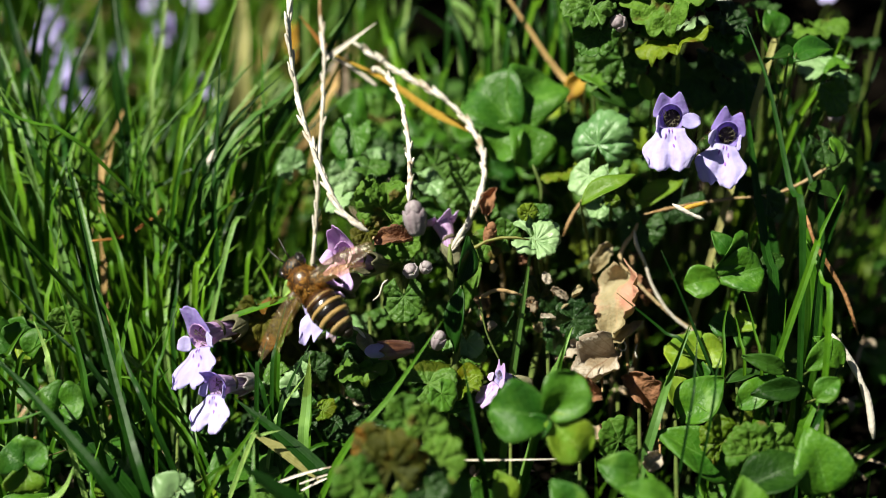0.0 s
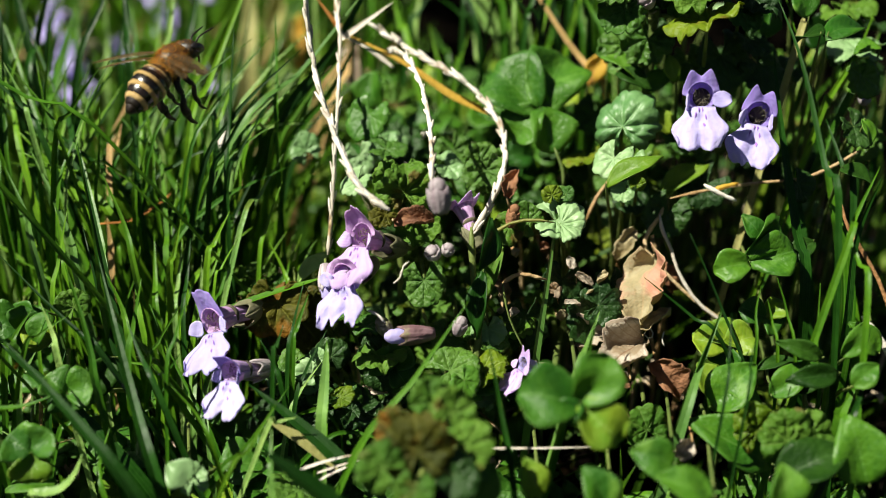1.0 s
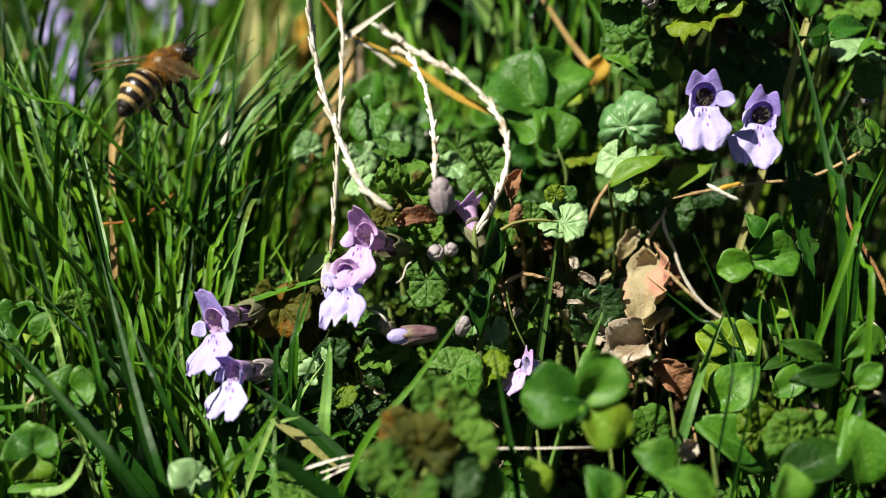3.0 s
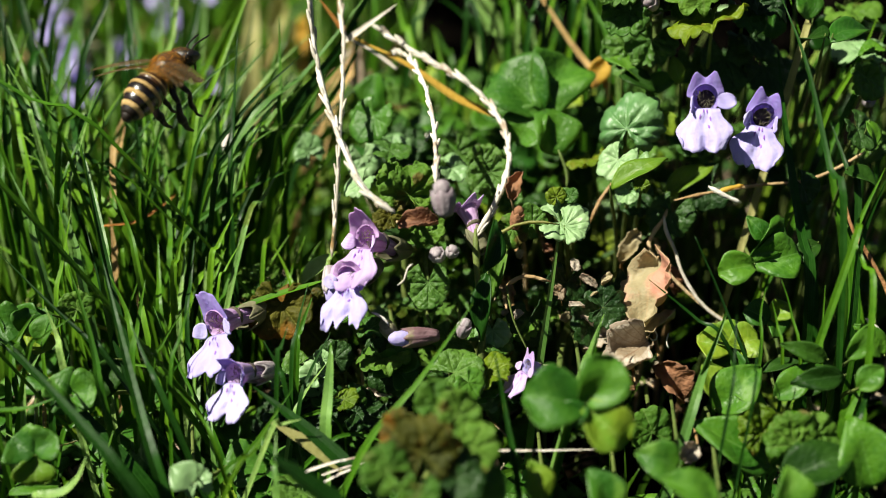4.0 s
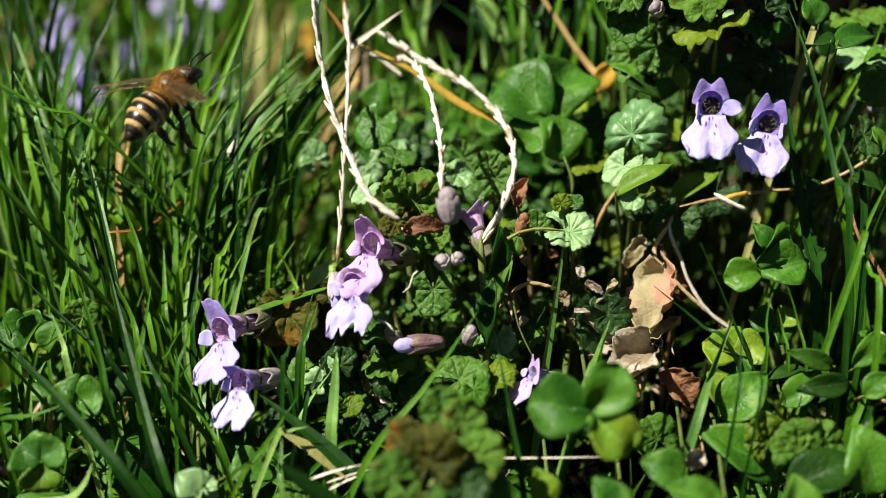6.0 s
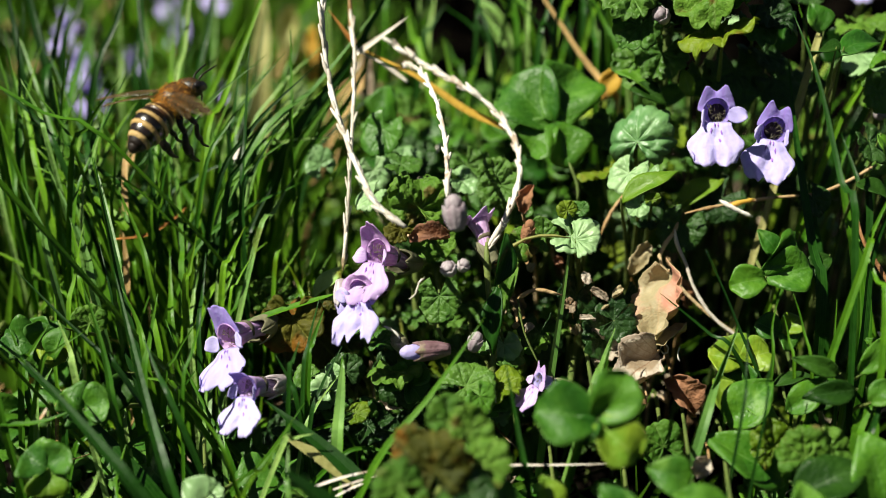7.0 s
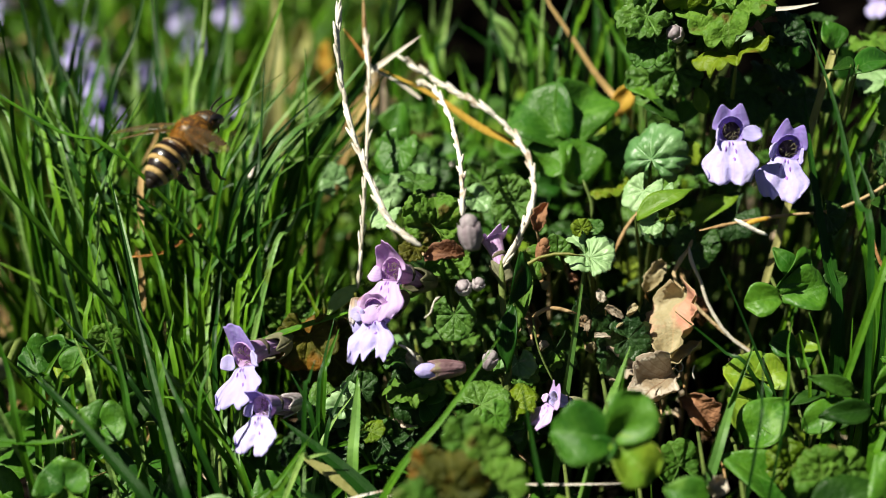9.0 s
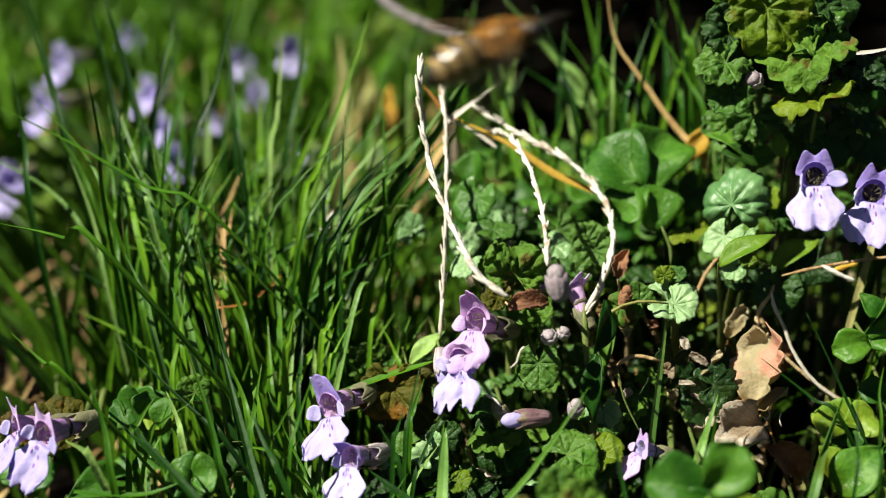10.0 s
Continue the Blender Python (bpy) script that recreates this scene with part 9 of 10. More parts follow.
rooted([(0.01548, 0.18890, 0.05001), (0.01735, 0.19641, 0.05451), (0.02027, 0.20472, 0.06080)], 0.00138, (-0.013, -0.725, 0.689), GRASS)
rooted([(0.04530, 0.11884, 0.05070), (0.04432, 0.12355, 0.05626), (0.04221, 0.13068, 0.06717), (0.03966, 0.13620, 0.07451)], 0.00084, (-0.366, -0.757, 0.541), GRASS_DARK)
rooted([(0.04480, 0.12439, 0.03869), (0.04437, 0.12927, 0.04463), (0.04274, 0.13738, 0.05771), (0.04245, 0.14328, 0.06590)], 0.00181, (0.283, -0.780, 0.558), GRASS_DARK)
rooted([(0.04581, 0.14542, 0.06340), (0.04802, 0.14985, 0.06716), (0.05011, 0.15436, 0.07108)], 0.00104, (-0.100, -0.721, 0.685), GRASS_YELLOW)
rooted([(0.04951, 0.14247, 0.05447), (0.05184, 0.14603, 0.05753), (0.05707, 0.15098, 0.06367), (0.06076, 0.15583, 0.06961)], 0.00113, (0.409, -0.577, 0.707), GRASS_LIT)
rooted([(0.05346, 0.14503, 0.05534), (0.05810, 0.15012, 0.06057), (0.06186, 0.15530, 0.06600)], 0.00098, (-0.328, -0.685, 0.651), GRASS)
rooted([(0.04526, 0.11596, 0.04676), (0.04762, 0.12021, 0.05013), (0.05201, 0.12541, 0.05561)], 0.00090, (-0.130, -0.719, 0.683), GRASS)
rooted([(0.04708, 0.11078, 0.04260), (0.04730, 0.11595, 0.04676), (0.04608, 0.12096, 0.05056)], 0.00075, (-0.340, -0.682, 0.648), GRASS)
rooted([(0.05268, 0.13233, 0.04664), (0.05212, 0.13720, 0.05134), (0.05072, 0.14232, 0.05659)], 0.00093, (-0.409, -0.661, 0.629), GRASS_DARK)
rooted([(0.03163, 0.10279, 0.03447), (0.03275, 0.10663, 0.03812), (0.03415, 0.10972, 0.04012)], 0.00033, (0.074, -0.723, 0.687), GRASS_DARK)
rooted([(0.02907, 0.10280, 0.03445), (0.03026, 0.10691, 0.03870), (0.03115, 0.11083, 0.04253)], 0.00033, (-0.345, -0.680, 0.647), GRASS_DARK)
ivy_leaf((0.03216, 0.14005, 0.07079), (0.02745, 0.13700, 0.06885), (-0.289, 0.112, 0.951), 0.00559, (0.0402, 0.1700, -0.002), IVY_LIT, crimp=0.30, cup=0.10, label="large yellow-green ground ivy leaf with scalloped edge")
ivy_leaf((0.03810, 0.14668, 0.07096), (0.04020, 0.14587, 0.06920), (0.100, -0.481, 0.871), 0.00373, (0.0461, 0.1767, -0.002), IVY, crimp=0.30, cup=0.10, label="bright green toothed ground ivy leaf")
ivy_leaf((0.03748, 0.15087, 0.06321), (0.03872, 0.14935, 0.05987), (0.207, -0.719, 0.663), 0.00506, (0.0455, 0.1809, -0.002), IVY_DARK, crimp=0.20, cup=0.10, label="ground ivy leaf with shade put into its deep green")
ivy_leaf((0.04341, 0.15231, 0.06162), (0.04590, 0.15128, 0.05937), (0.302, -0.701, 0.646), 0.00455, (0.0514, 0.1823, -0.002), IVY_DARK, crimp=0.20, cup=0.10, label="ground ivy leaf with shade put into its deep green")
ivy_leaf((0.04125, 0.15087, 0.06569), (0.04328, 0.15020, 0.06422), (0.208, -0.543, 0.813), 0.00324, (0.0493, 0.1809, -0.002), IVY_DARK, crimp=0.20, cup=0.10, label="ground ivy leaf with shade put into its deep green")
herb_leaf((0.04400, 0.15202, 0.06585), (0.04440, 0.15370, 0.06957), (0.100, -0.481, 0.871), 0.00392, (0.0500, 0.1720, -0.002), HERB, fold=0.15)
herb_leaf((0.04744, 0.14033, 0.06914), (0.04531, 0.14390, 0.06732), (-0.104, -0.247, 0.963), 0.00465, (0.0534, 0.1603, -0.002), HERB_DARK, fold=0.15, label="broad clover leaflet with shade put into its green")
herb_leaf((0.04842, 0.14032, 0.06915), (0.05579, 0.14683, 0.06905), (0.212, -0.275, 0.938), 0.00413, (0.0544, 0.1603, -0.002), HERB, fold=0.15)
herb_leaf((0.04867, 0.14918, 0.06931), (0.04707, 0.15081, 0.07292), (0.000, -0.555, 0.832), 0.00437, (0.0547, 0.1692, -0.002), HERB, fold=0.15)
herb_leaf((0.05885, 0.14751, 0.06574), (0.05504, 0.14719, 0.06500), (0.100, -0.217, 0.971), 0.00357, (0.0649, 0.1675, -0.002), HERB, fold=0.15)
herb_leaf((0.02607, 0.14972, 0.06056), (0.02034, 0.15108, 0.06351), (-0.202, -0.174, 0.964), 0.00424, (0.0321, 0.1697, -0.002), HERB, fold=0.15)
herb_leaf((0.02222, 0.14909, 0.06154), (0.02749, 0.14807, 0.05935), (0.208, -0.543, 0.813), 0.00365, (0.0282, 0.1691, -0.002), HERB_DARK, fold=0.15)
herb_leaf((0.03027, 0.14644, 0.06064), (0.02905, 0.14809, 0.06428), (-0.391, -0.511, 0.765), 0.00224, (0.0363, 0.1664, -0.002), CLOVER_LIGHT, fold=0.15)
ivy_leaf((0.02767, 0.15839, 0.06518), (0.02683, 0.15699, 0.06208), (0.000, -0.666, 0.746), 0.00382, (0.0357, 0.1884, -0.002), IVY_DARK, crimp=0.30, cup=0.10)
ivy_leaf((0.03332, 0.15349, 0.06170), (0.03416, 0.15229, 0.05905), (0.106, -0.552, 0.827), 0.00333, (0.0413, 0.1835, -0.002), IVY, crimp=0.30, cup=0.10)
ivy_leaf((0.05624, 0.14572, 0.06174), (0.05705, 0.14441, 0.05885), (0.100, -0.481, 0.871), 0.00318, (0.0642, 0.1757, -0.002), IVY, crimp=0.30, cup=0.10)
ivy_leaf((0.05386, 0.13991, 0.05614), (0.05581, 0.13894, 0.05402), (0.100, -0.481, 0.871), 0.00327, (0.0619, 0.1699, -0.002), IVY_DARK, crimp=0.20, cup=0.10)
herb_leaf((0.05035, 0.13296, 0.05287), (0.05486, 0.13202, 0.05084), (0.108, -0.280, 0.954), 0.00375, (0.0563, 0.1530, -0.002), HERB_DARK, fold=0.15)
herb_leaf((0.05416, 0.13750, 0.05810), (0.05532, 0.13609, 0.05498), (0.288, -0.462, 0.839), 0.00259, (0.0602, 0.1575, -0.002), HERB, fold=0.15)
herb_leaf((0.01882, 0.13213, 0.05068), (0.02632, 0.13380, 0.05447), (0.100, -0.217, 0.971), 0.00345, (0.0248, 0.1521, -0.002), CLOVER_LIGHT, fold=0.15, label="bright green pointed herb leaf beside a runner")
ivy_leaf((0.02063, 0.13730, 0.05243), (0.01909, 0.13619, 0.04996), (-0.196, -0.474, 0.859), 0.00309, (0.0286, 0.1673, -0.002), IVY_PALE, crimp=0.20, cup=0.10)
ivy_leaf((0.02407, 0.14267, 0.04493), (0.02653, 0.14199, 0.04346), (0.000, -0.555, 0.832), 0.00343, (0.0321, 0.1727, -0.002), IVY_DARK, crimp=0.20, cup=0.10)
ivy_leaf((0.02934, 0.13980, 0.04349), (0.02774, 0.13815, 0.03981), (-0.106, -0.552, 0.827), 0.00386, (0.0373, 0.1698, -0.002), IVY_DARK, crimp=0.20, cup=0.10)
ivy_leaf((0.03549, 0.14331, 0.04647), (0.03387, 0.14264, 0.04498), (0.106, -0.552, 0.827), 0.00408, (0.0435, 0.1733, -0.002), IVY_DARK, crimp=0.20, cup=0.10)
herb_leaf((0.03896, 0.12517, 0.04522), (0.03603, 0.12668, 0.04853), (-0.199, -0.566, 0.800), 0.00292, (0.0450, 0.1452, -0.002), HERB, fold=0.15, label="pale green pointed clover leaflet")
herb_leaf((0.01869, 0.15085, 0.04354), (0.01696, 0.15262, 0.04745), (0.000, -0.555, 0.832), 0.00344, (0.0247, 0.1709, -0.002), HERB_DARK, fold=0.15)
ivy_leaf((0.02069, 0.15720, 0.05275), (0.01983, 0.15594, 0.04997), (0.000, -0.555, 0.832), 0.00348, (0.0287, 0.1872, -0.002), IVY_DARK, crimp=0.20, cup=0.10)
ivy_leaf((0.01810, 0.15380, 0.04521), (0.02072, 0.15307, 0.04363), (0.000, -0.483, 0.876), 0.00296, (0.0261, 0.1838, -0.002), IVY, crimp=0.30, cup=0.10)
ivy_leaf((0.04575, 0.13579, 0.04937), (0.04730, 0.13483, 0.04726), (0.000, -0.483, 0.876), 0.00278, (0.0537, 0.1658, -0.002), IVY_DARK, crimp=0.20, cup=0.10)
herb_leaf((0.04662, 0.12895, 0.04396), (0.04288, 0.12773, 0.04121), (0.000, -0.483, 0.876), 0.00300, (0.0526, 0.1490, -0.002), HERB_DARK, fold=0.15)
ivy_leaf((0.03418, 0.10508, 0.02984), (0.03384, 0.10604, 0.03195), (-0.101, -0.575, 0.812), 0.00319, (0.0422, 0.1351, -0.002), IVY_LIT, crimp=0.50, cup=0.10, label="crumpled light green ground ivy leaf with a brown stain")
herb_leaf((0.03207, 0.11368, 0.02942), (0.02923, 0.11529, 0.03295), (-0.198, -0.347, 0.917), 0.00424, (0.0381, 0.1337, -0.002), CLOVER_LIGHT, fold=0.15)
herb_leaf((0.03256, 0.11240, 0.03146), (0.03744, 0.11110, 0.02862), (0.291, -0.339, 0.895), 0.00348, (0.0386, 0.1324, -0.002), HERB, fold=0.15)
herb_leaf((0.03666, 0.11512, 0.03266), (0.04161, 0.11554, 0.03365), (0.101, 0.005, 0.995), 0.00255, (0.0427, 0.1351, -0.002), HERB_DARK, fold=0.15)
herb_leaf((0.04092, 0.11209, 0.03086), (0.04439, 0.11337, 0.03373), (0.101, -0.352, 0.930), 0.00279, (0.0469, 0.1321, -0.002), HERB_DARK, fold=0.15)
herb_leaf((0.04603, 0.11206, 0.03571), (0.04910, 0.11389, 0.03979), (0.391, -0.511, 0.765), 0.00288, (0.0520, 0.1321, -0.002), HERB, fold=0.15)
herb_leaf((0.04545, 0.10723, 0.03473), (0.04843, 0.10832, 0.03716), (0.288, -0.462, 0.839), 0.00305, (0.0514, 0.1272, -0.002), HERB, fold=0.15)
rooted([(-0.04554, 0.13945, 0.04674), (-0.05615, 0.14432, 0.04770), (-0.06903, 0.14871, 0.04756)], 0.00056, (0.000, 0.043, 0.999), GRASS_LIT, tip=5)
grass_blade([(-0.05029, 0.13562, 0.04309), (-0.04715, 0.13953, 0.04205), (-0.04418, 0.14423, 0.04277), (-0.04355, 0.14857, 0.04267)], 0.00071, (0.000, -0.218, 0.976), DRY_ORANGE, label="rust-coloured dry blade lying in grass")
rooted([(-0.05101, 0.14397, 0.04698), (-0.05127, 0.14938, 0.04924), (-0.05165, 0.15477, 0.05146)], 0.00090, (0.000, -0.755, 0.655), DRY, label="tan dry grass blade in the lawn")
rooted([(-0.03106, 0.13378, 0.04165), (-0.02871, 0.13997, 0.04565), (-0.02603, 0.14612, 0.04959)], 0.00078, (0.000, -0.632, 0.775), GRASS_PALE)
rooted([(-0.03923, 0.14459, 0.05200), (-0.03757, 0.15283, 0.05804), (-0.03302, 0.16370, 0.07029), (-0.02998, 0.17352, 0.08011)], 0.00096, (0.186, -0.712, 0.677), GRASS_LIT)
rooted([(-0.04583, 0.13434, 0.05426), (-0.05922, 0.13950, 0.06007), (-0.07157, 0.14452, 0.06541), (-0.08279, 0.14908, 0.06944)], 0.00096, (0.000, -0.040, 0.999), GRASS)
rooted([(-0.04655, 0.15879, 0.05351), (-0.04612, 0.16801, 0.06310), (-0.04606, 0.17818, 0.07513)], 0.00092, (0.186, -0.712, 0.677), GRASS_PALE)
rooted([(-0.06627, 0.15792, 0.05410), (-0.06693, 0.16607, 0.06115), (-0.06659, 0.17447, 0.06866), (-0.06511, 0.18420, 0.07939)], 0.00103, (0.186, -0.712, 0.677), GRASS_DARK)
rooted([(-0.05055, 0.15961, 0.05614), (-0.05305, 0.16771, 0.06331), (-0.05558, 0.17741, 0.07453)], 0.00092, (0.186, -0.712, 0.677), GRASS_DARK)
rooted([(-0.05771, 0.12130, 0.05565), (-0.06640, 0.12596, 0.05775), (-0.07630, 0.12995, 0.05835)], 0.00117, (0.089, -0.040, 0.995), GRASS)
rooted([(-0.06134, 0.11337, 0.04164), (-0.06738, 0.11643, 0.04476), (-0.07216, 0.11933, 0.04730)], 0.00064, (0.000, -0.040, 0.999), GRASS_LIT)
rooted([(0.00769, 0.17945, 0.05719), (0.00760, 0.18804, 0.06525), (0.00875, 0.19764, 0.07571)], 0.00141, (0.186, -0.712, 0.677), GRASS)
rooted([(0.01440, 0.18155, 0.06154), (0.01716, 0.18883, 0.06590), (0.02111, 0.19742, 0.07342)], 0.00121, (0.186, -0.712, 0.677), GRASS_LIT)
rooted([(0.01893, 0.17907, 0.06007), (0.02206, 0.18519, 0.06555), (0.02630, 0.19221, 0.07311)], 0.00099, (0.186, -0.712, 0.677), GRASS_LIT)
rooted([(0.00749, 0.18431, 0.05590), (0.00545, 0.19100, 0.05947), (0.00117, 0.19809, 0.06435)], 0.00124, (0.186, -0.712, 0.677), GRASS_PALE)
rooted([(-0.00334, 0.17643, 0.05115), (-0.00368, 0.18065, 0.05504), (-0.00503, 0.18525, 0.06002)], 0.00099, (0.186, -0.712, 0.677), GRASS_LIT)
rooted([(-0.00090, 0.17654, 0.05108), (0.00031, 0.18131, 0.05478), (0.00206, 0.18617, 0.05863)], 0.00090, (0.186, -0.712, 0.677), GRASS_LIT)
ivy_plant((-0.00858, 0.14328, -0.00200), [((-0.00781, 0.13112, 0.04937), (-0.00782, 0.13251, 0.05244), (0.149, -0.737, 0.659), 0.00434, IVY_OLIVE, 0.60), ((-0.01038, 0.12913, 0.04736), (-0.01201, 0.12883, 0.04668), (-0.302, -0.701, 0.646), 0.00223, IVY_BROWN, 0.60), ((-0.00670, 0.13050, 0.04558), (-0.00519, 0.12987, 0.04421), (0.300, -0.824, 0.481), 0.00339, IVY_OLIVE, 0.50), ((-0.00975, 0.13330, 0.05054), (-0.01127, 0.13377, 0.05157), (-0.304, -0.529, 0.792), 0.00257, IVY_OLIVE, 0.60)], "bronze-olive crinkled ground ivy shoot behind a dead leaf")
ivy_plant((0.00393, 0.15762, -0.00200), [((0.00388, 0.14536, 0.04822), (0.00453, 0.14637, 0.05047), (0.000, -0.578, 0.816), 0.00296, IVY, 0.60), ((0.00350, 0.14347, 0.04648), (0.00163, 0.14324, 0.04595), (-0.199, -0.566, 0.800), 0.00294, IVY, 0.60), ((0.00520, 0.14383, 0.04486), (0.00660, 0.14315, 0.04337), (0.199, -0.653, 0.731), 0.00279, IVY, 0.60)], "crinkled green ground ivy shoot with stacked leaves")
dead_leaf((0.00590, 0.13418, 0.04780), (0.00719, 0.13576, 0.05130), (-0.207, -0.719, 0.663), 0.00199, (0.0109, 0.1542, -0.002), DEAD_BROWN, fold=0.30, curl=0.20, label="brown curled leaf on a ground ivy shoot")
ivy_leaf((0.01259, 0.12808, 0.04651), (0.01554, 0.12819, 0.04679), (-0.554, -0.543, 0.631), 0.00326, (0.0166, 0.1481, -0.002), IVY_PALE, crimp=0.20, cup=0.10, spread=95, label="pale toothed ground ivy leaf, sunlight put into its colour")
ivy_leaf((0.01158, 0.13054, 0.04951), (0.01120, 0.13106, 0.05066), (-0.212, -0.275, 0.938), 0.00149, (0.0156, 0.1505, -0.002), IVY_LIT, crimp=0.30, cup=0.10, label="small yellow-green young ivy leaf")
ivy_leaf((0.01344, 0.13059, 0.04965), (0.01456, 0.13105, 0.05068), (0.108, -0.280, 0.954), 0.00119, (0.0174, 0.1506, -0.002), IVY, crimp=0.30, cup=0.10, label="small green young ivy leaf")
runner([(0.00263, 0.12568, 0.04351), (0.00365, 0.12658, 0.04552), (0.00585, 0.12718, 0.04687), (0.00879, 0.12738, 0.04735), (0.01173, 0.12722, 0.04703)], 0.00024, 0.00019, GRASS_YELLOW, "arched yellow-green leaf stalk")
dead_leaf((0.02194, 0.13600, 0.03742), (0.02457, 0.13783, 0.04152), (-0.347, -0.689, 0.636), 0.00240, (0.0269, 0.1560, -0.002), DEAD_PINK, fold=0.10, curl=0.06, label="yellowed upright leaf fragment")
dead_leaf((0.02593, 0.13092, 0.04080), (0.02306, 0.12449, 0.03384), (-0.497, -0.495, 0.713), 0.00859, (0.0299, 0.1529, -0.002), DEAD_PINK, fold=0.10, curl=0.06, label="dying leaf, pale green with pink stain")
dead_leaf((0.02775, 0.12636, 0.03438), (0.02093, 0.12538, 0.03214), (-0.396, -0.452, 0.799), 0.00395, (0.0318, 0.1484, -0.002), DEAD_PINK, fold=0.10, curl=0.06, label="dying leaf, pale green with pink stain")
ivy_leaf((-0.01044, 0.12350, 0.02883), (-0.01119, 0.12194, 0.02538), (0.199, -0.653, 0.731), 0.00439, (-0.0064, 0.1435, -0.002), IVY_DARK, crimp=0.20, cup=0.10, label="ground ivy leaf with shade put into its deep green")
ivy_leaf((-0.01762, 0.12265, 0.02944), (-0.01733, 0.12389, 0.03218), (0.207, -0.719, 0.663), 0.00270, (-0.0136, 0.1447, -0.002), IVY_DARK, crimp=0.20, cup=0.10, label="ground ivy leaf with shade put into its deep green")
ivy_leaf((0.00210, 0.11665, 0.03082), (0.00533, 0.11709, 0.03182), (0.101, -0.108, 0.989), 0.00345, (0.0061, 0.1367, -0.002), IVY_LIT, crimp=0.30, cup=0.10, label="toothed ground ivy leaf, lit rim given as yellow-green colour")
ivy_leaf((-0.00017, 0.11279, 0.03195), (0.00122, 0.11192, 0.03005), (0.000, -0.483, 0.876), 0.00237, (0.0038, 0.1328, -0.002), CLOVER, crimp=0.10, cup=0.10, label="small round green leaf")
ivy_leaf((-0.01458, 0.13707, 0.04910), (-0.01614, 0.13643, 0.04768), (-0.310, -0.404, 0.861), 0.00265, (-0.0106, 0.1571, -0.002), IVY_PALE, crimp=0.20, cup=0.10, label="pale ground ivy leaf, sunlight put into its colour")
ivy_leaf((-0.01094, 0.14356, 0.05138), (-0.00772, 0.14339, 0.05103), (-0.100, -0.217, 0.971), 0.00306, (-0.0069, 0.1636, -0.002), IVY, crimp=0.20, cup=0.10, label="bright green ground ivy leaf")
ivy_leaf((-0.00206, 0.14349, 0.04888), (0.00037, 0.14315, 0.04815), (0.000, -0.354, 0.935), 0.00292, (0.0019, 0.1635, -0.002), IVY_PALE, crimp=0.30, cup=0.10, label="pale ground ivy leaf, sunlight put into its colour")
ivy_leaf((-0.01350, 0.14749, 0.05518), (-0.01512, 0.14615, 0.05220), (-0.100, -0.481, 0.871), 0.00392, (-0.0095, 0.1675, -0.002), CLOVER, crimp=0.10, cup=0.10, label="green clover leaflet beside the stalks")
grass_blade([(-0.01308, 0.10304, 0.02492), (-0.01864, 0.10677, 0.02828), (-0.02652, 0.11134, 0.03226)], 0.00212, (0.263, -0.572, 0.777), GRASS_DARK, fold=0.15, label="broad grass blade lying across, shade put into its green")
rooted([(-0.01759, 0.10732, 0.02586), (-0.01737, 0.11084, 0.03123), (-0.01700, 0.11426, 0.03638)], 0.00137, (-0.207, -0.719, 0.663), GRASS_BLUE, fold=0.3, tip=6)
ivy_leaf((-0.01981, 0.11921, 0.02909), (-0.02107, 0.11976, 0.03029), (-0.310, -0.404, 0.861), 0.00220, (-0.0158, 0.1412, -0.002), IVY_PALE, crimp=0.20, cup=0.10, label="pale ground ivy leaf, sunlight put into its colour")
ivy_leaf((-0.01883, 0.11919, 0.03148), (-0.01912, 0.11994, 0.03314), (-0.425, -0.642, 0.638), 0.00131, (-0.0148, 0.1412, -0.002), IVY_PALE, crimp=0.20, cup=0.10, label="pale ground ivy leaf, sunlight put into its colour")
ivy_leaf((-0.01577, 0.11447, 0.02834), (-0.01414, 0.11467, 0.02880), (-0.204, -0.446, 0.872), 0.00185, (-0.0118, 0.1365, -0.002), IVY_LIT, crimp=0.20, cup=0.10, label="small ivy leaf, sunlight put into its yellow-green")
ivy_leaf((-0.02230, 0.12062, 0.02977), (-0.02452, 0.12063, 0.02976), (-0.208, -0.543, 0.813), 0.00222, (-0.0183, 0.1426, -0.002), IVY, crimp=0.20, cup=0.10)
ivy_leaf((0.02361, 0.13875, 0.05205), (0.02307, 0.13827, 0.05098), (-0.304, -0.529, 0.792), 0.00187, (0.0276, 0.1607, -0.002), IVY_PALE, crimp=0.20, cup=0.10, label="pale ground ivy leaf, sunlight put into its colour")
ivy_leaf((0.02220, 0.13636, 0.04796), (0.02143, 0.13604, 0.04725), (-0.304, -0.529, 0.792), 0.00187, (0.0262, 0.1584, -0.002), IVY_PALE, crimp=0.30, cup=0.10, label="pale ground ivy leaf, sunlight put into its colour")
ivy_leaf((0.02379, 0.13574, 0.04903), (0.02456, 0.13621, 0.05009), (-0.106, -0.552, 0.827), 0.00124, (0.0278, 0.1577, -0.002), IVY_LIT, crimp=0.30, cup=0.10, label="small ivy leaf, sunlight put into its yellow-green")
herb_leaf((0.02199, 0.15617, 0.06025), (0.02836, 0.15598, 0.05988), (0.000, -0.666, 0.746), 0.00407, (0.0260, 0.1782, -0.002), IVY, label="green leaf with toothed edge below dry blades")
grass_blade([(-0.01727, 0.10242, 0.02473), (-0.01490, 0.10290, 0.02582), (-0.01226, 0.10328, 0.02667)], 0.00022, (0.000, -0.555, 0.832), STRAW, label="bleached dry stem on the ground")
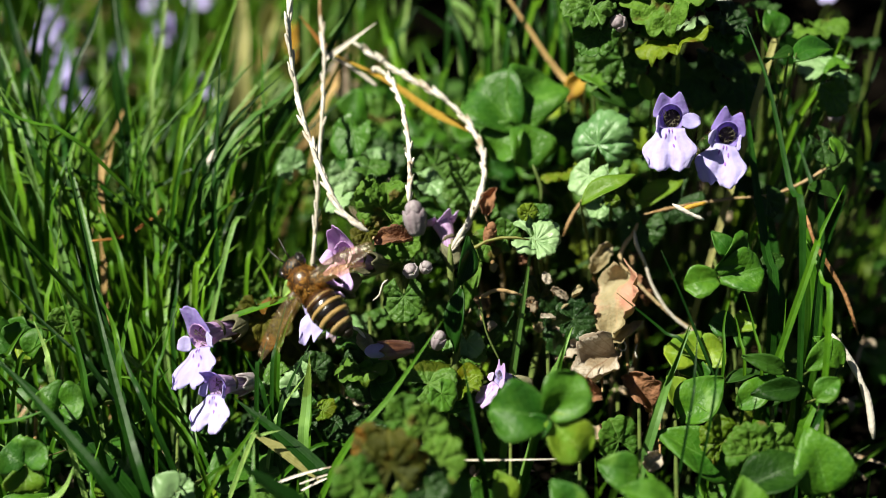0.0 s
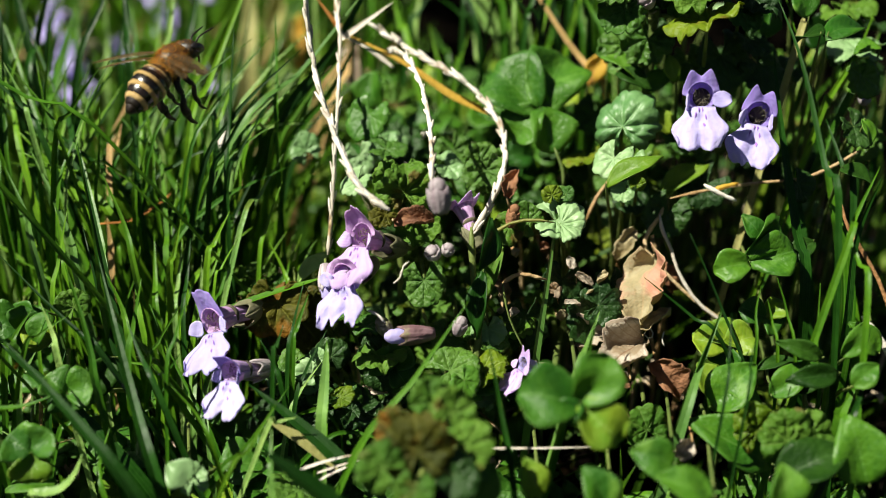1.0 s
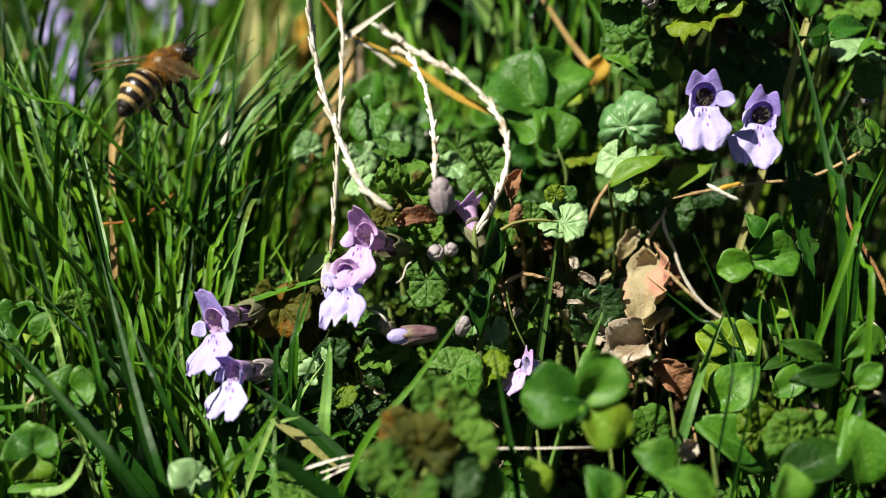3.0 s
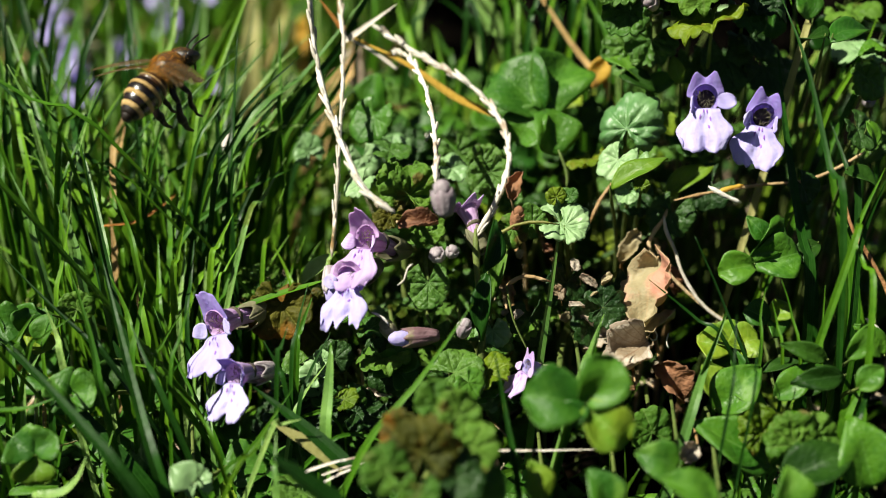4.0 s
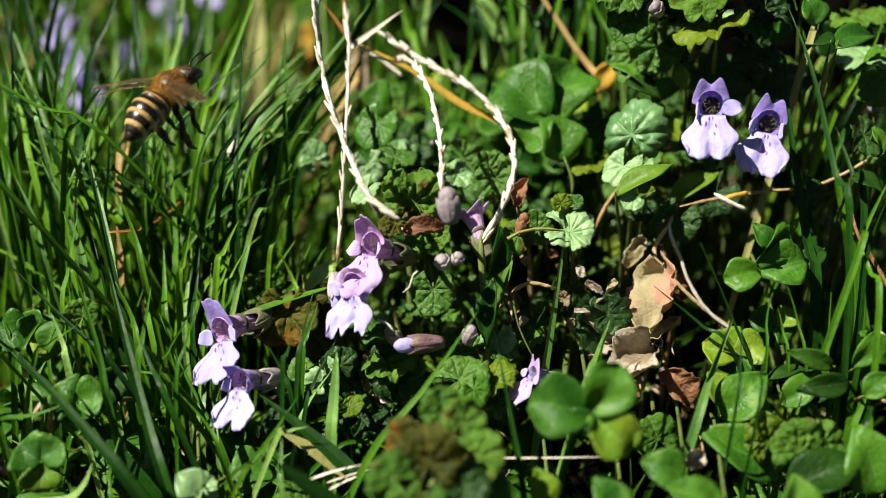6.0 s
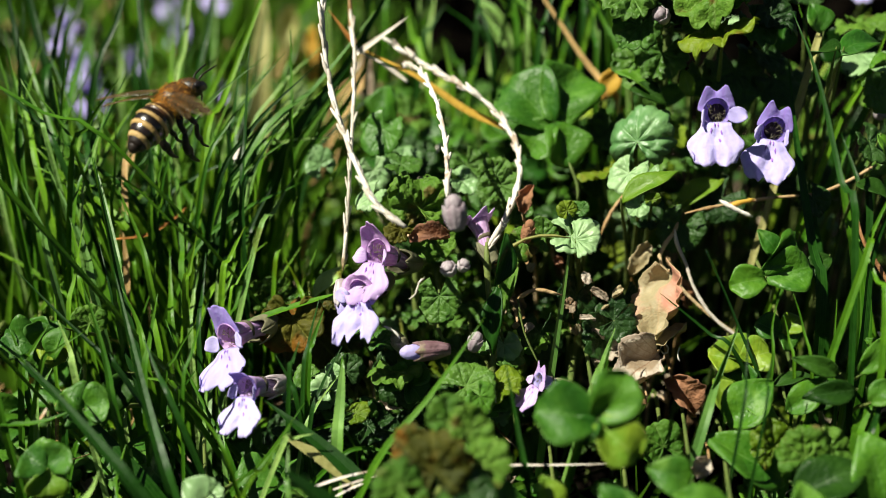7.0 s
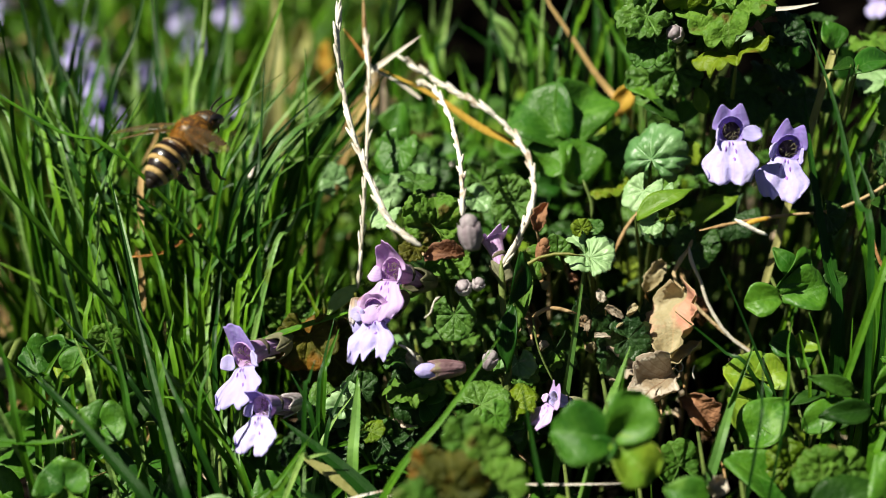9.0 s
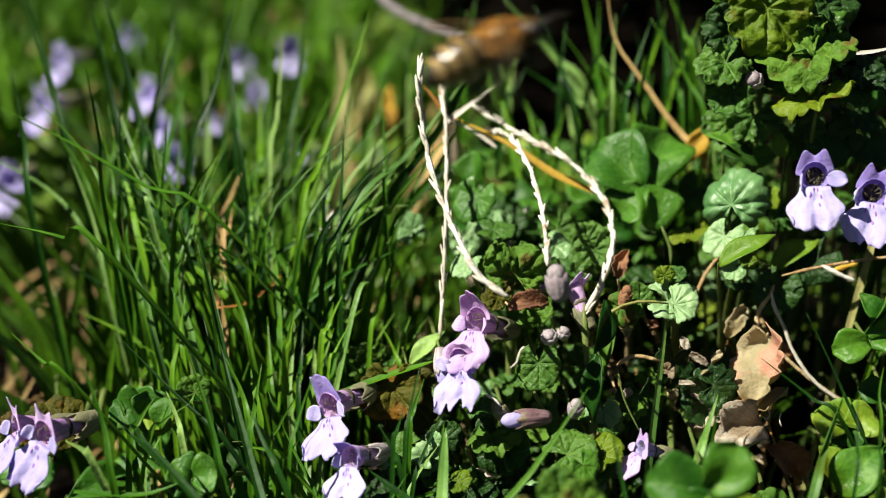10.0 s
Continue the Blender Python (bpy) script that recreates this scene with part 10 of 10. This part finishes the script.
grass_blade([(-0.01757, 0.10299, 0.02527), (-0.01506, 0.10334, 0.02606), (-0.01241, 0.10364, 0.02674)], 0.00020, (0.000, -0.555, 0.832), STRAW, label="bleached dry stem on the ground")
dead_leaf((0.02356, 0.12206, 0.03332), (0.01807, 0.11828, 0.02976), (-0.305, -0.619, 0.724), 0.00622, (0.0276, 0.1441, -0.002), DEAD, fold=0.25, curl=0.12, label="dry grey-tan leaf cupped upwards")
bud((0.05822, 0.14826, 0.05760), (-0.219, -0.039, 0.975), 0.0016, 0.0008, (0.0700, 0.1700, -0.002), WILTED, "small whitish withered bud among grass", PETAL_PALE)
herb_leaf((-0.05390, 0.12077, 0.03713), (-0.05504, 0.11893, 0.03304), (-0.208, -0.543, 0.813), 0.00347, (-0.0499, 0.1428, -0.002), HERB, label="pointed light green leaf hanging in the lawn")
herb_leaf((-0.04480, 0.11664, 0.03291), (-0.04727, 0.11429, 0.02770), (0.302, -0.701, 0.646), 0.00413, (-0.0408, 0.1386, -0.002), HERB_DARK)
ivy_leaf((-0.04734, 0.11133, 0.03085), (-0.04734, 0.11175, 0.03179), (0.000, -0.354, 0.935), 0.00276, (-0.0433, 0.1333, -0.002), CLOVER, crimp=0.08, cup=0.10, label="small round green leaf")
ivy_leaf((-0.03197, 0.10198, 0.02486), (-0.03243, 0.10280, 0.02666), (-0.208, -0.543, 0.813), 0.00224, (-0.0280, 0.1240, -0.002), IVY_PALE, crimp=0.20, cup=0.10, label="pale ground ivy leaf, sunlight put into its colour")
grass_blade([(-0.05040, 0.09985, 0.02485), (-0.04717, 0.09995, 0.02510), (-0.04523, 0.10064, 0.02664), (-0.04420, 0.10165, 0.02889)], 0.00110, (-0.196, -0.474, 0.859), GRASS_PALE, fold=0.15, label="pale bent grass blade near the soil")
dead_leaf((-0.05075, 0.10614, 0.02662), (-0.05290, 0.10442, 0.02280), (-0.304, -0.529, 0.792), 0.00148, (-0.0467, 0.1281, -0.002), DEAD_PINK, fold=0.10, curl=0.06, label="cream dry leaf scrap in the lawn", stalk=0.00008)
rooted([(-0.04290, 0.10321, 0.02019), (-0.04425, 0.10584, 0.02358), (-0.04322, 0.10886, 0.02784)], 0.00081, (-0.302, -0.701, 0.646), GRASS)
rooted([(-0.03704, 0.11858, 0.01783), (-0.03692, 0.12192, 0.02279), (-0.03694, 0.12529, 0.02784)], 0.00091, (-0.207, -0.719, 0.663), GRASS_BLUE, fold=0.3)
rooted([(0.04391, 0.10582, 0.02789), (0.04516, 0.10847, 0.03012), (0.04767, 0.11114, 0.03242)], 0.00161, (-0.103, -0.697, 0.709), GRASS, fold=0.3, tip=5)
rooted([(0.04392, 0.10387, 0.02965), (0.04671, 0.10760, 0.03307), (0.04956, 0.11154, 0.03695)], 0.00079, (-0.203, -0.686, 0.698), GRASS_DARK)
herb_leaf((0.04348, 0.11213, 0.03580), (0.03785, 0.11293, 0.03752), (0.302, -0.869, 0.392), 0.00233, (0.0475, 0.1341, -0.002), HERB_DARK)
herb_leaf((0.04475, 0.10962, 0.03510), (0.03835, 0.10924, 0.03422), (0.310, -0.761, 0.569), 0.00297, (0.0488, 0.1316, -0.002), HERB_DARK)
herb_leaf((0.00273, 0.12732, 0.03509), (0.00514, 0.13108, 0.04343), (-0.302, -0.701, 0.646), 0.00244, (0.0067, 0.1493, -0.002), IVY_OLIVE, kind="lance", label="olive-green narrow leaf among ivy")
rooted([(0.01265, 0.10965, 0.03247), (0.01498, 0.11449, 0.03594), (0.01682, 0.11798, 0.03881)], 0.00109, (-0.302, -0.701, 0.646), GRASS_BLUE)
rooted([(0.02588, 0.10710, 0.02937), (0.02866, 0.11246, 0.03397), (0.03224, 0.11795, 0.03887)], 0.00121, (-0.207, -0.719, 0.663), GRASS_BLUE)
# pale scraps stand in for sunlit gaps on the shaded leaf behind
dead_leaf((0.01380, 0.12809, 0.04174), (0.01478, 0.12747, 0.04038), (-0.508, -0.305, 0.805), 0.00120, (0.0178, 0.1501, -0.002), DEAD, fold=0.10, curl=0.06, label="small dry leaf scrap caught between plants", stalk=0.00008)
dead_leaf((0.01493, 0.12716, 0.03969), (0.01719, 0.12654, 0.03833), (-0.508, -0.305, 0.805), 0.00105, (0.0189, 0.1492, -0.002), DEAD, fold=0.10, curl=0.06, label="small dry leaf scrap caught between plants", stalk=0.00008)
dead_leaf((0.01779, 0.12666, 0.03861), (0.01914, 0.12722, 0.03985), (-0.508, -0.305, 0.805), 0.00105, (0.0218, 0.1487, -0.002), DEAD_PINK, fold=0.10, curl=0.06, label="small dry leaf scrap caught between plants", stalk=0.00008)
dead_leaf((0.01239, 0.12584, 0.03674), (0.01284, 0.12646, 0.03811), (-0.508, -0.305, 0.805), 0.00120, (0.0164, 0.1478, -0.002), DEAD, fold=0.10, curl=0.06, label="small dry leaf scrap caught between plants", stalk=0.00008)
dead_leaf((0.01344, 0.12562, 0.03627), (0.01555, 0.12552, 0.03607), (-0.508, -0.305, 0.805), 0.00068, (0.0174, 0.1476, -0.002), DEAD, fold=0.10, curl=0.06, label="small dry leaf scrap caught between plants", stalk=0.00008)
dead_leaf((0.01629, 0.12605, 0.03723), (0.01719, 0.12629, 0.03779), (-0.508, -0.305, 0.805), 0.00060, (0.0203, 0.1480, -0.002), DEAD_PINK, fold=0.10, curl=0.06, label="small dry leaf scrap caught between plants", stalk=0.00008)
# dark leaves turned from the sun, added to stand for a shaded leaf
ivy_leaf((0.01805, 0.12904, 0.03293), (0.01806, 0.12712, 0.02870), (0.507, -0.764, 0.400), 0.00512, (0.0220, 0.1510, -0.002), IVY_DARK, crimp=0.15, cup=0.10, label="ground ivy leaf with shade put into its deep green")
ivy_leaf((0.01374, 0.13170, 0.03636), (0.01336, 0.13025, 0.03316), (0.508, -0.785, 0.354), 0.00406, (0.0177, 0.1537, -0.002), IVY_DARK, crimp=0.15, cup=0.10, label="ground ivy leaf with shade put into its deep green")
ivy_leaf((0.00859, 0.12874, 0.03219), (0.00860, 0.12714, 0.02866), (0.505, -0.740, 0.444), 0.00403, (0.0126, 0.1507, -0.002), IVY_DARK, crimp=0.15, cup=0.10, label="ground ivy leaf with shade put into its deep green")
ivy_leaf((0.02055, 0.13258, 0.03594), (0.02095, 0.13145, 0.03344), (0.507, -0.764, 0.400), 0.00299, (0.0245, 0.1546, -0.002), IVY_DARK, crimp=0.15, cup=0.10, label="ground ivy leaf with shade put into its deep green")
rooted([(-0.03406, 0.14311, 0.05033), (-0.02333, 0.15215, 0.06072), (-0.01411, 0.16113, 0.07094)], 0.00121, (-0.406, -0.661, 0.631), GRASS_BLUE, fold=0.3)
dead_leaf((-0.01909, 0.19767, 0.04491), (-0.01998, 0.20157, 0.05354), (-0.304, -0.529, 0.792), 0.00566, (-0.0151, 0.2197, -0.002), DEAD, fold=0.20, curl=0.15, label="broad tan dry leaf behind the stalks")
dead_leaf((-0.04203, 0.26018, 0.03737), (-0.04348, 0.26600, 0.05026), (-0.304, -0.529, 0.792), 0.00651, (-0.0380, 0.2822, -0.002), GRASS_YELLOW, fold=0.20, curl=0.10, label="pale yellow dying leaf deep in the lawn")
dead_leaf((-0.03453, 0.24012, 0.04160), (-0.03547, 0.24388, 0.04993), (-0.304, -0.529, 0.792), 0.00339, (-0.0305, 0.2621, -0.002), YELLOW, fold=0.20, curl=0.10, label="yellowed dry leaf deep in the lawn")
# dark toothed leaf put where a toothed shadow lies on the dying leaf
ivy_leaf((0.01798, 0.12560, 0.03578), (0.02174, 0.12560, 0.03579), (0.601, -0.729, 0.328), 0.00331, (0.0220, 0.1476, -0.002), IVY_DARK, crimp=0.15, cup=0.10, lobes=9, tooth=0.3, label="dark toothed leaf added in place of a leaf shadow")


BEE_ROWS = [
    (0.0, (-0.01607, 0.11463, 0.04558, -52.1, -29.2, 135.3)),
    (0.1, (-0.01648, 0.11434, 0.04768, -51.0, -30.3, 134.1)),
    (0.2, (-0.01692, 0.11443, 0.04715, -51.0, -30.2, 134.1)),
    (0.3, (-0.01776, 0.11612, 0.04750, -44.6, -32.4, 128.2)),
    (0.4, (-0.01805, 0.11585, 0.04818, -42.5, -33.8, 122.1)),
    (0.5, (-0.01919, 0.11796, 0.04922, -35.4, -32.2, 109.3)),
    (0.6, (-0.01893, 0.11944, 0.04843, -25.7, -28.2, 90.4)),
    (0.7, (-0.01856, 0.12078, 0.04970, -20.6, -24.3, 76.1)),
    (0.8, (-0.02063, 0.11986, 0.05416, -18.2, -31.9, 69.0)),
    (0.9, (-0.02976, 0.12202, 0.06379, -4.0, -27.1, 46.0)),
    (1.0, (-0.03692, 0.12756, 0.06692, -5.1, -24.6, 56.5)),
    (1.2, (-0.03731, 0.12772, 0.06724, -5.1, -24.6, 56.5)),
    (1.5, (-0.03771, 0.12760, 0.06690, -5.1, -24.6, 56.5)),
    (2.0, (-0.03829, 0.12763, 0.06685, -4.6, -21.9, 55.5)),
    (2.5, (-0.03824, 0.12752, 0.06665, -4.6, -21.9, 55.5)),
    (3.2, (-0.03821, 0.12736, 0.06630, -5.1, -23.8, 56.7)),
    (3.8, (-0.03817, 0.12720, 0.06592, -5.0, -24.7, 56.5)),
    (4.0, (-0.03793, 0.12733, 0.06622, -5.0, -24.7, 56.5)),
    (4.5, (-0.03821, 0.12730, 0.06617, -4.9, -24.7, 56.5)),
    (5.0, (-0.03794, 0.12710, 0.06585, -4.9, -24.7, 56.6)),
    (5.5, (-0.03811, 0.12681, 0.06533, -5.6, -27.0, 58.0)),
    (6.2, (-0.03823, 0.12642, 0.06497, -4.8, -24.7, 56.7)),
    (6.8, (-0.03828, 0.12608, 0.06465, -4.7, -24.8, 56.7)),
    (7.0, (-0.03848, 0.12600, 0.06462, -4.7, -24.0, 56.9)),
    (7.5, (-0.03823, 0.12573, 0.06440, -4.6, -24.8, 56.8)),
    (8.0, (-0.03832, 0.12546, 0.06420, -4.4, -24.9, 56.9)),
    (8.5, (-0.03785, 0.12513, 0.06391, -5.0, -27.4, 58.3)),
    (9.0, (-0.03798, 0.12366, 0.06359, -4.1, -24.7, 56.8)),
    (9.1, (-0.03662, 0.11966, 0.06459, -4.0, -25.2, 56.9)),
    (9.2, (-0.03738, 0.12286, 0.06270, -3.9, -24.3, 57.3)),
    (9.3, (-0.03799, 0.12250, 0.06279, -3.3, -24.9, 57.4)),
    (9.4, (-0.03845, 0.12194, 0.06085, 5.4, -7.7, 42.7)),
    (9.5, (-0.03700, 0.11709, 0.06375, 5.7, -7.5, 43.0)),
    (9.6, (-0.03654, 0.11535, 0.06306, 9.8, -11.3, 35.7)),
    (9.7, (-0.03628, 0.11491, 0.06541, 10.3, -11.7, 34.9)),
    (9.8, (-0.03324, 0.11395, 0.07340, 5.0, -14.2, 32.7)),
    (9.9, (-0.02654, 0.11159, 0.08099, 4.3, -11.1, 27.5)),
    (10.0, (-0.01096, 0.10338, 0.08536, 0.1, -16.1, 23.3)),
]


# ---------------------------------------------------------------- honeybee
def honeybee():
    """Built with its waist at the origin, head towards +x, back towards +z."""
    bee = thing("honeybee", (0, 0, 0), "brown and black striped honeybee with amber furry thorax, flying", "bee")
    mm = 0.001
    ax = ((1, 0, 0), (0, 1, 0), (0, 0, 1))

    def P(x, y, z):
        return Vector((x - 0.4, y, z)) * mm
    # abdomen: overlapping rings, bent down a little to its tail
    def rad(s):
        return 2.3 * math.sin(math.pi * (0.12 + 0.86 * s) ** 0.85) ** 0.7 * (1 - 0.1 * s)

    def ring(s0, s1, grow, n=4):
        verts, faces, uvs = [], [], []
        for i in range(n + 1):
            s = s0 + (s1 - s0) * i / n
            r = 1.02 * rad(s) * grow * (1 + 0.035 * math.sin(math.pi * i / n * 0.9))
            cx, cz = -0.1 - 6.9 * s, 0.1 - 0.9 * s * s
            for j in range(20):
                a = 2 * math.pi * j / 20
                verts.append(P(cx - 0.25 * math.sin(a) * 0.3, r * math.cos(a), cz + r * math.sin(a) * 0.92))
                uvs.append((j / 20, s))
        for i in range(n):
            for j in range(20):
                p, q = i * 20 + j, i * 20 + (j + 1) % 20
                faces.append((p, q, q + 20, p + 20))
        faces.append(tuple(reversed(range(20))))
        faces.append(tuple(range(n * 20, (n + 1) * 20)))
        return verts, faces, uvs
    abdomen = part("abdomen", ellipsoid(P(-3.2, 0, -0.1), ax, (2.6 * mm, 1.4 * mm, 1.3 * mm), 10, 14), CHITIN, bee, "black abdomen with pale hair bands")
    cuts = (0.0, 0.22, 0.38, 0.56, 0.74, 0.9, 0.995)
    for i in range(6):
        part("segment", ring(cuts[i], cuts[i + 1], 1.0), BEE_BROWN if i == 0 else BEE_AMBER if i < 4 else CHITIN, abdomen)
    for s, w in ((0.14, 0.02), (0.33, 0.06), (0.53, 0.075), (0.73, 0.07)):
        part("hair_band", ring(s - 0.005, s + w, 1.035, 3), BEE_BAND, abdomen, "tan band of short hairs")
    # thorax and its fur
    part("thorax", ellipsoid(P(2.1, 0, 0.2), ax, (2.35 * mm, 2.05 * mm, 1.95 * mm), 12, 16), BEE_BROWN, bee, "dark brown glossy thorax with amber fur round it")
    rnd = random.Random(5)
    for name, c, r, count, ln in (("thorax_fur", (2.1, 0, 0.2), (2.3, 2.0, 1.9), 5200, 0.7), ("waist_fur", (0.2, 0, 0.1), (0.8, 1.85, 1.75), 700, 0.6), ("head_fur", (4.6, 0, 0.1), (1.3, 1.6, 1.35), 300, 0.4)):
        verts, faces, uvs = [], [], []
        for _ in range(count):
            d = Vector((rnd.gauss(0, 1), rnd.gauss(0, 1), rnd.gauss(0, 1))).normalized()
            if name == "thorax_fur" and d.z > 0.2 and abs(d.x + 0.1) < 0.7 and noise.noise((d.x * 2.6, d.y * 2.6, 3)) > -0.12 and rnd.random() < 0.88:
                continue
            p = Vector((c[0] - 0.4 + d.x * r[0], c[1] + d.y * r[1], c[2] + d.z * r[2]))
            t = (d * 0.5 + Vector((-0.75, 0, 0)) + Vector((rnd.gauss(0, 0.15), rnd.gauss(0, 0.15), rnd.gauss(0, 0.15)))).normalized() * ln * rnd.uniform(0.6, 1.3)
            s = d.orthogonal().normalized() * 0.034
            w = d.cross(s).normalized() * 0.034
            k = len(verts)
            verts += [(p + s) * mm, (p - s * 0.5 + w) * mm, (p - s * 0.5 - w) * mm, (p + t) * mm]
            uvs += [(0, 0)] * 4
            faces += [(k, k + 1, k + 3), (k + 1, k + 2, k + 3), (k + 2, k, k + 3)]
        part(name, (verts, faces, uvs), BEE_HAIR, bee, "amber fur")
    part("side_fur", ellipsoid(P(0.5, 0, -0.35), ax, (0.55 * mm, 1.85 * mm, 0.8 * mm), 8, 14), BEE_BAND, bee, "pale tuft of hair behind the thorax")
    # head
    head = part("head", ellipsoid(P(4.9, 0, -0.1), (Vector((0.8, 0, -0.6)), (0, 1, 0), Vector((0.6, 0, 0.8))), (1.6 * mm, 1.9 * mm, 1.25 * mm), 10, 14, lambda s: 1 - 0.25 * max(0, s)), CHITIN, bee, "black head")
    for sgn in (-1, 1):
        part("eye", ellipsoid(P(5.2, sgn * 1.45, 0.05), (Vector((0.7, 0, -0.7)), (0, 1, 0), Vector((0.7, 0, 0.7))), (1.1 * mm, 0.55 * mm, 0.7 * mm), 8, 10), EYE_BLACK, head, "glossy black eye")
        part("antenna", tube([P(6.0, sgn * 0.4, 0.1), P(6.6, sgn * 0.6, 0.5), P(7.7, sgn * 0.8, 0.5), P(9.2, sgn * 1.0, 0.3)], 0.12 * mm, 0.11 * mm, 10), CHITIN, head)
    part("tongue", tube([P(5.7, 0, -1.2), P(5.7, 0, -1.9), P(5.3, 0, -2.5)], 0.22 * mm, 0.1 * mm, 6), BEE_BROWN, head)
    # legs: thigh, shin and foot
    rows = ((2.7, 1.2, (3.6, 1.7, -1.7), (4.2, 1.5, -2.9), (4.8, 1.3, -3.4)), (1.6, 1.3, (1.3, 2.6, -2.6), (0.9, 2.4, -4.8), (1.4, 2.3, -6.4)), (0.6, 1.3, (-0.6, 2.3, -2.7), (-1.2, 2.1, -5.2), (-0.6, 2.0, -7.2)))
    for x, y, knee, ankle, toe in rows:
        for sgn in (-1, 1):
            a, b, c, d = P(x, sgn * y, -1.0), P(knee[0], sgn * knee[1], knee[2]), P(ankle[0], sgn * ankle[1], ankle[2]), P(toe[0], sgn * toe[1], toe[2])
            leg = part("leg", tube([a, a.lerp(b, 0.5) + P(0.1, 0, 0.25), b], 0.46 * mm, 0.36 * mm, 6, ends=0.85), CHITIN, bee)
            part("shin", tube([b, b.lerp(c, 0.6) + P(0.05, 0, 0), c], 0.32 * mm, (0.66 if x < 1 else 0.36) * mm, 6, ends=0.85), CHITIN, leg)
            part("foot", tube([c, c.lerp(d, 0.5) + P(0.1, 0, 0), d], (0.5 if x < 1 else 0.26) * mm, 0.13 * mm, 6, ends=0.85), CHITIN, leg)
    # wings: root at their own origin, span along y
    wings = []
    for name, x, z, ln, w, sweep in (("fore_wing", 1.7, 1.65, 9.2, 3.0, -0.15), ("hind_wing", 0.75, 1.45, 6.6, 2.0, -0.45)):
        for sgn in (-1, 1):
            root = P(x, sgn * 1.2, z)

            def f(u, v, sgn=sgn, ln=ln, w=w, sweep=sweep):
                c = 2 * v - 1
                h = w * (0.18 + 0.82 * math.sin(math.pi * min(1, 0.08 + 0.85 * u ** 0.9)) ** 0.7) * 0.5
                return Vector((sweep * ln * u * u - h * (1 - c) + h * 0.35, sgn * ln * u, 0.22 * math.sin(3.1 * u) + 0.1 * math.sin(9 * v))) * mm, (v, u)
            v, fc, uv = sheet(f, 14, 8, 0.00003)
            ob = new(name, mesh_of(name, v, fc, WING, uv))
            ob.parent = bee
            tagged(ob, "clear veined wing, beating")
            for k in (0.95, 0.7, 0.45, 0.25):
                vv, vf, vu = tube([f(0.02, 0.8)[0], f(0.45, 0.55 + k * 0.4)[0], f(0.75 + 0.2 * k, k * 0.9)[0]], 0.000025, 0.000015, 8, 5)
                vein = new("vein", mesh_of("vein", vv, vf, BEE_BROWN, vu))
                vein.parent = ob
            wings.append((ob, root, sgn, 0 if name == "fore_wing" else -8))
    return bee, wings


bee, bee_wings = honeybee()


def motions():
    walk(bee, [(t, pose(*p)) for t, p in BEE_ROWS])
    for ob, root, sgn, lag in bee_wings:
        rows = []
        for k in range(302):
            t = min(max((k - 0.5) / 30, 0.0), 10.0)
            up = 1 if k % 2 == 0 else -1
            a = 36 + up * 40 + lag * 0.5
            rows.append((t, pose(root.x, root.y, root.z, sgn * a, 22, sgn * (lag + 22 + 14 * up))))
        walk(ob, rows)


motions()
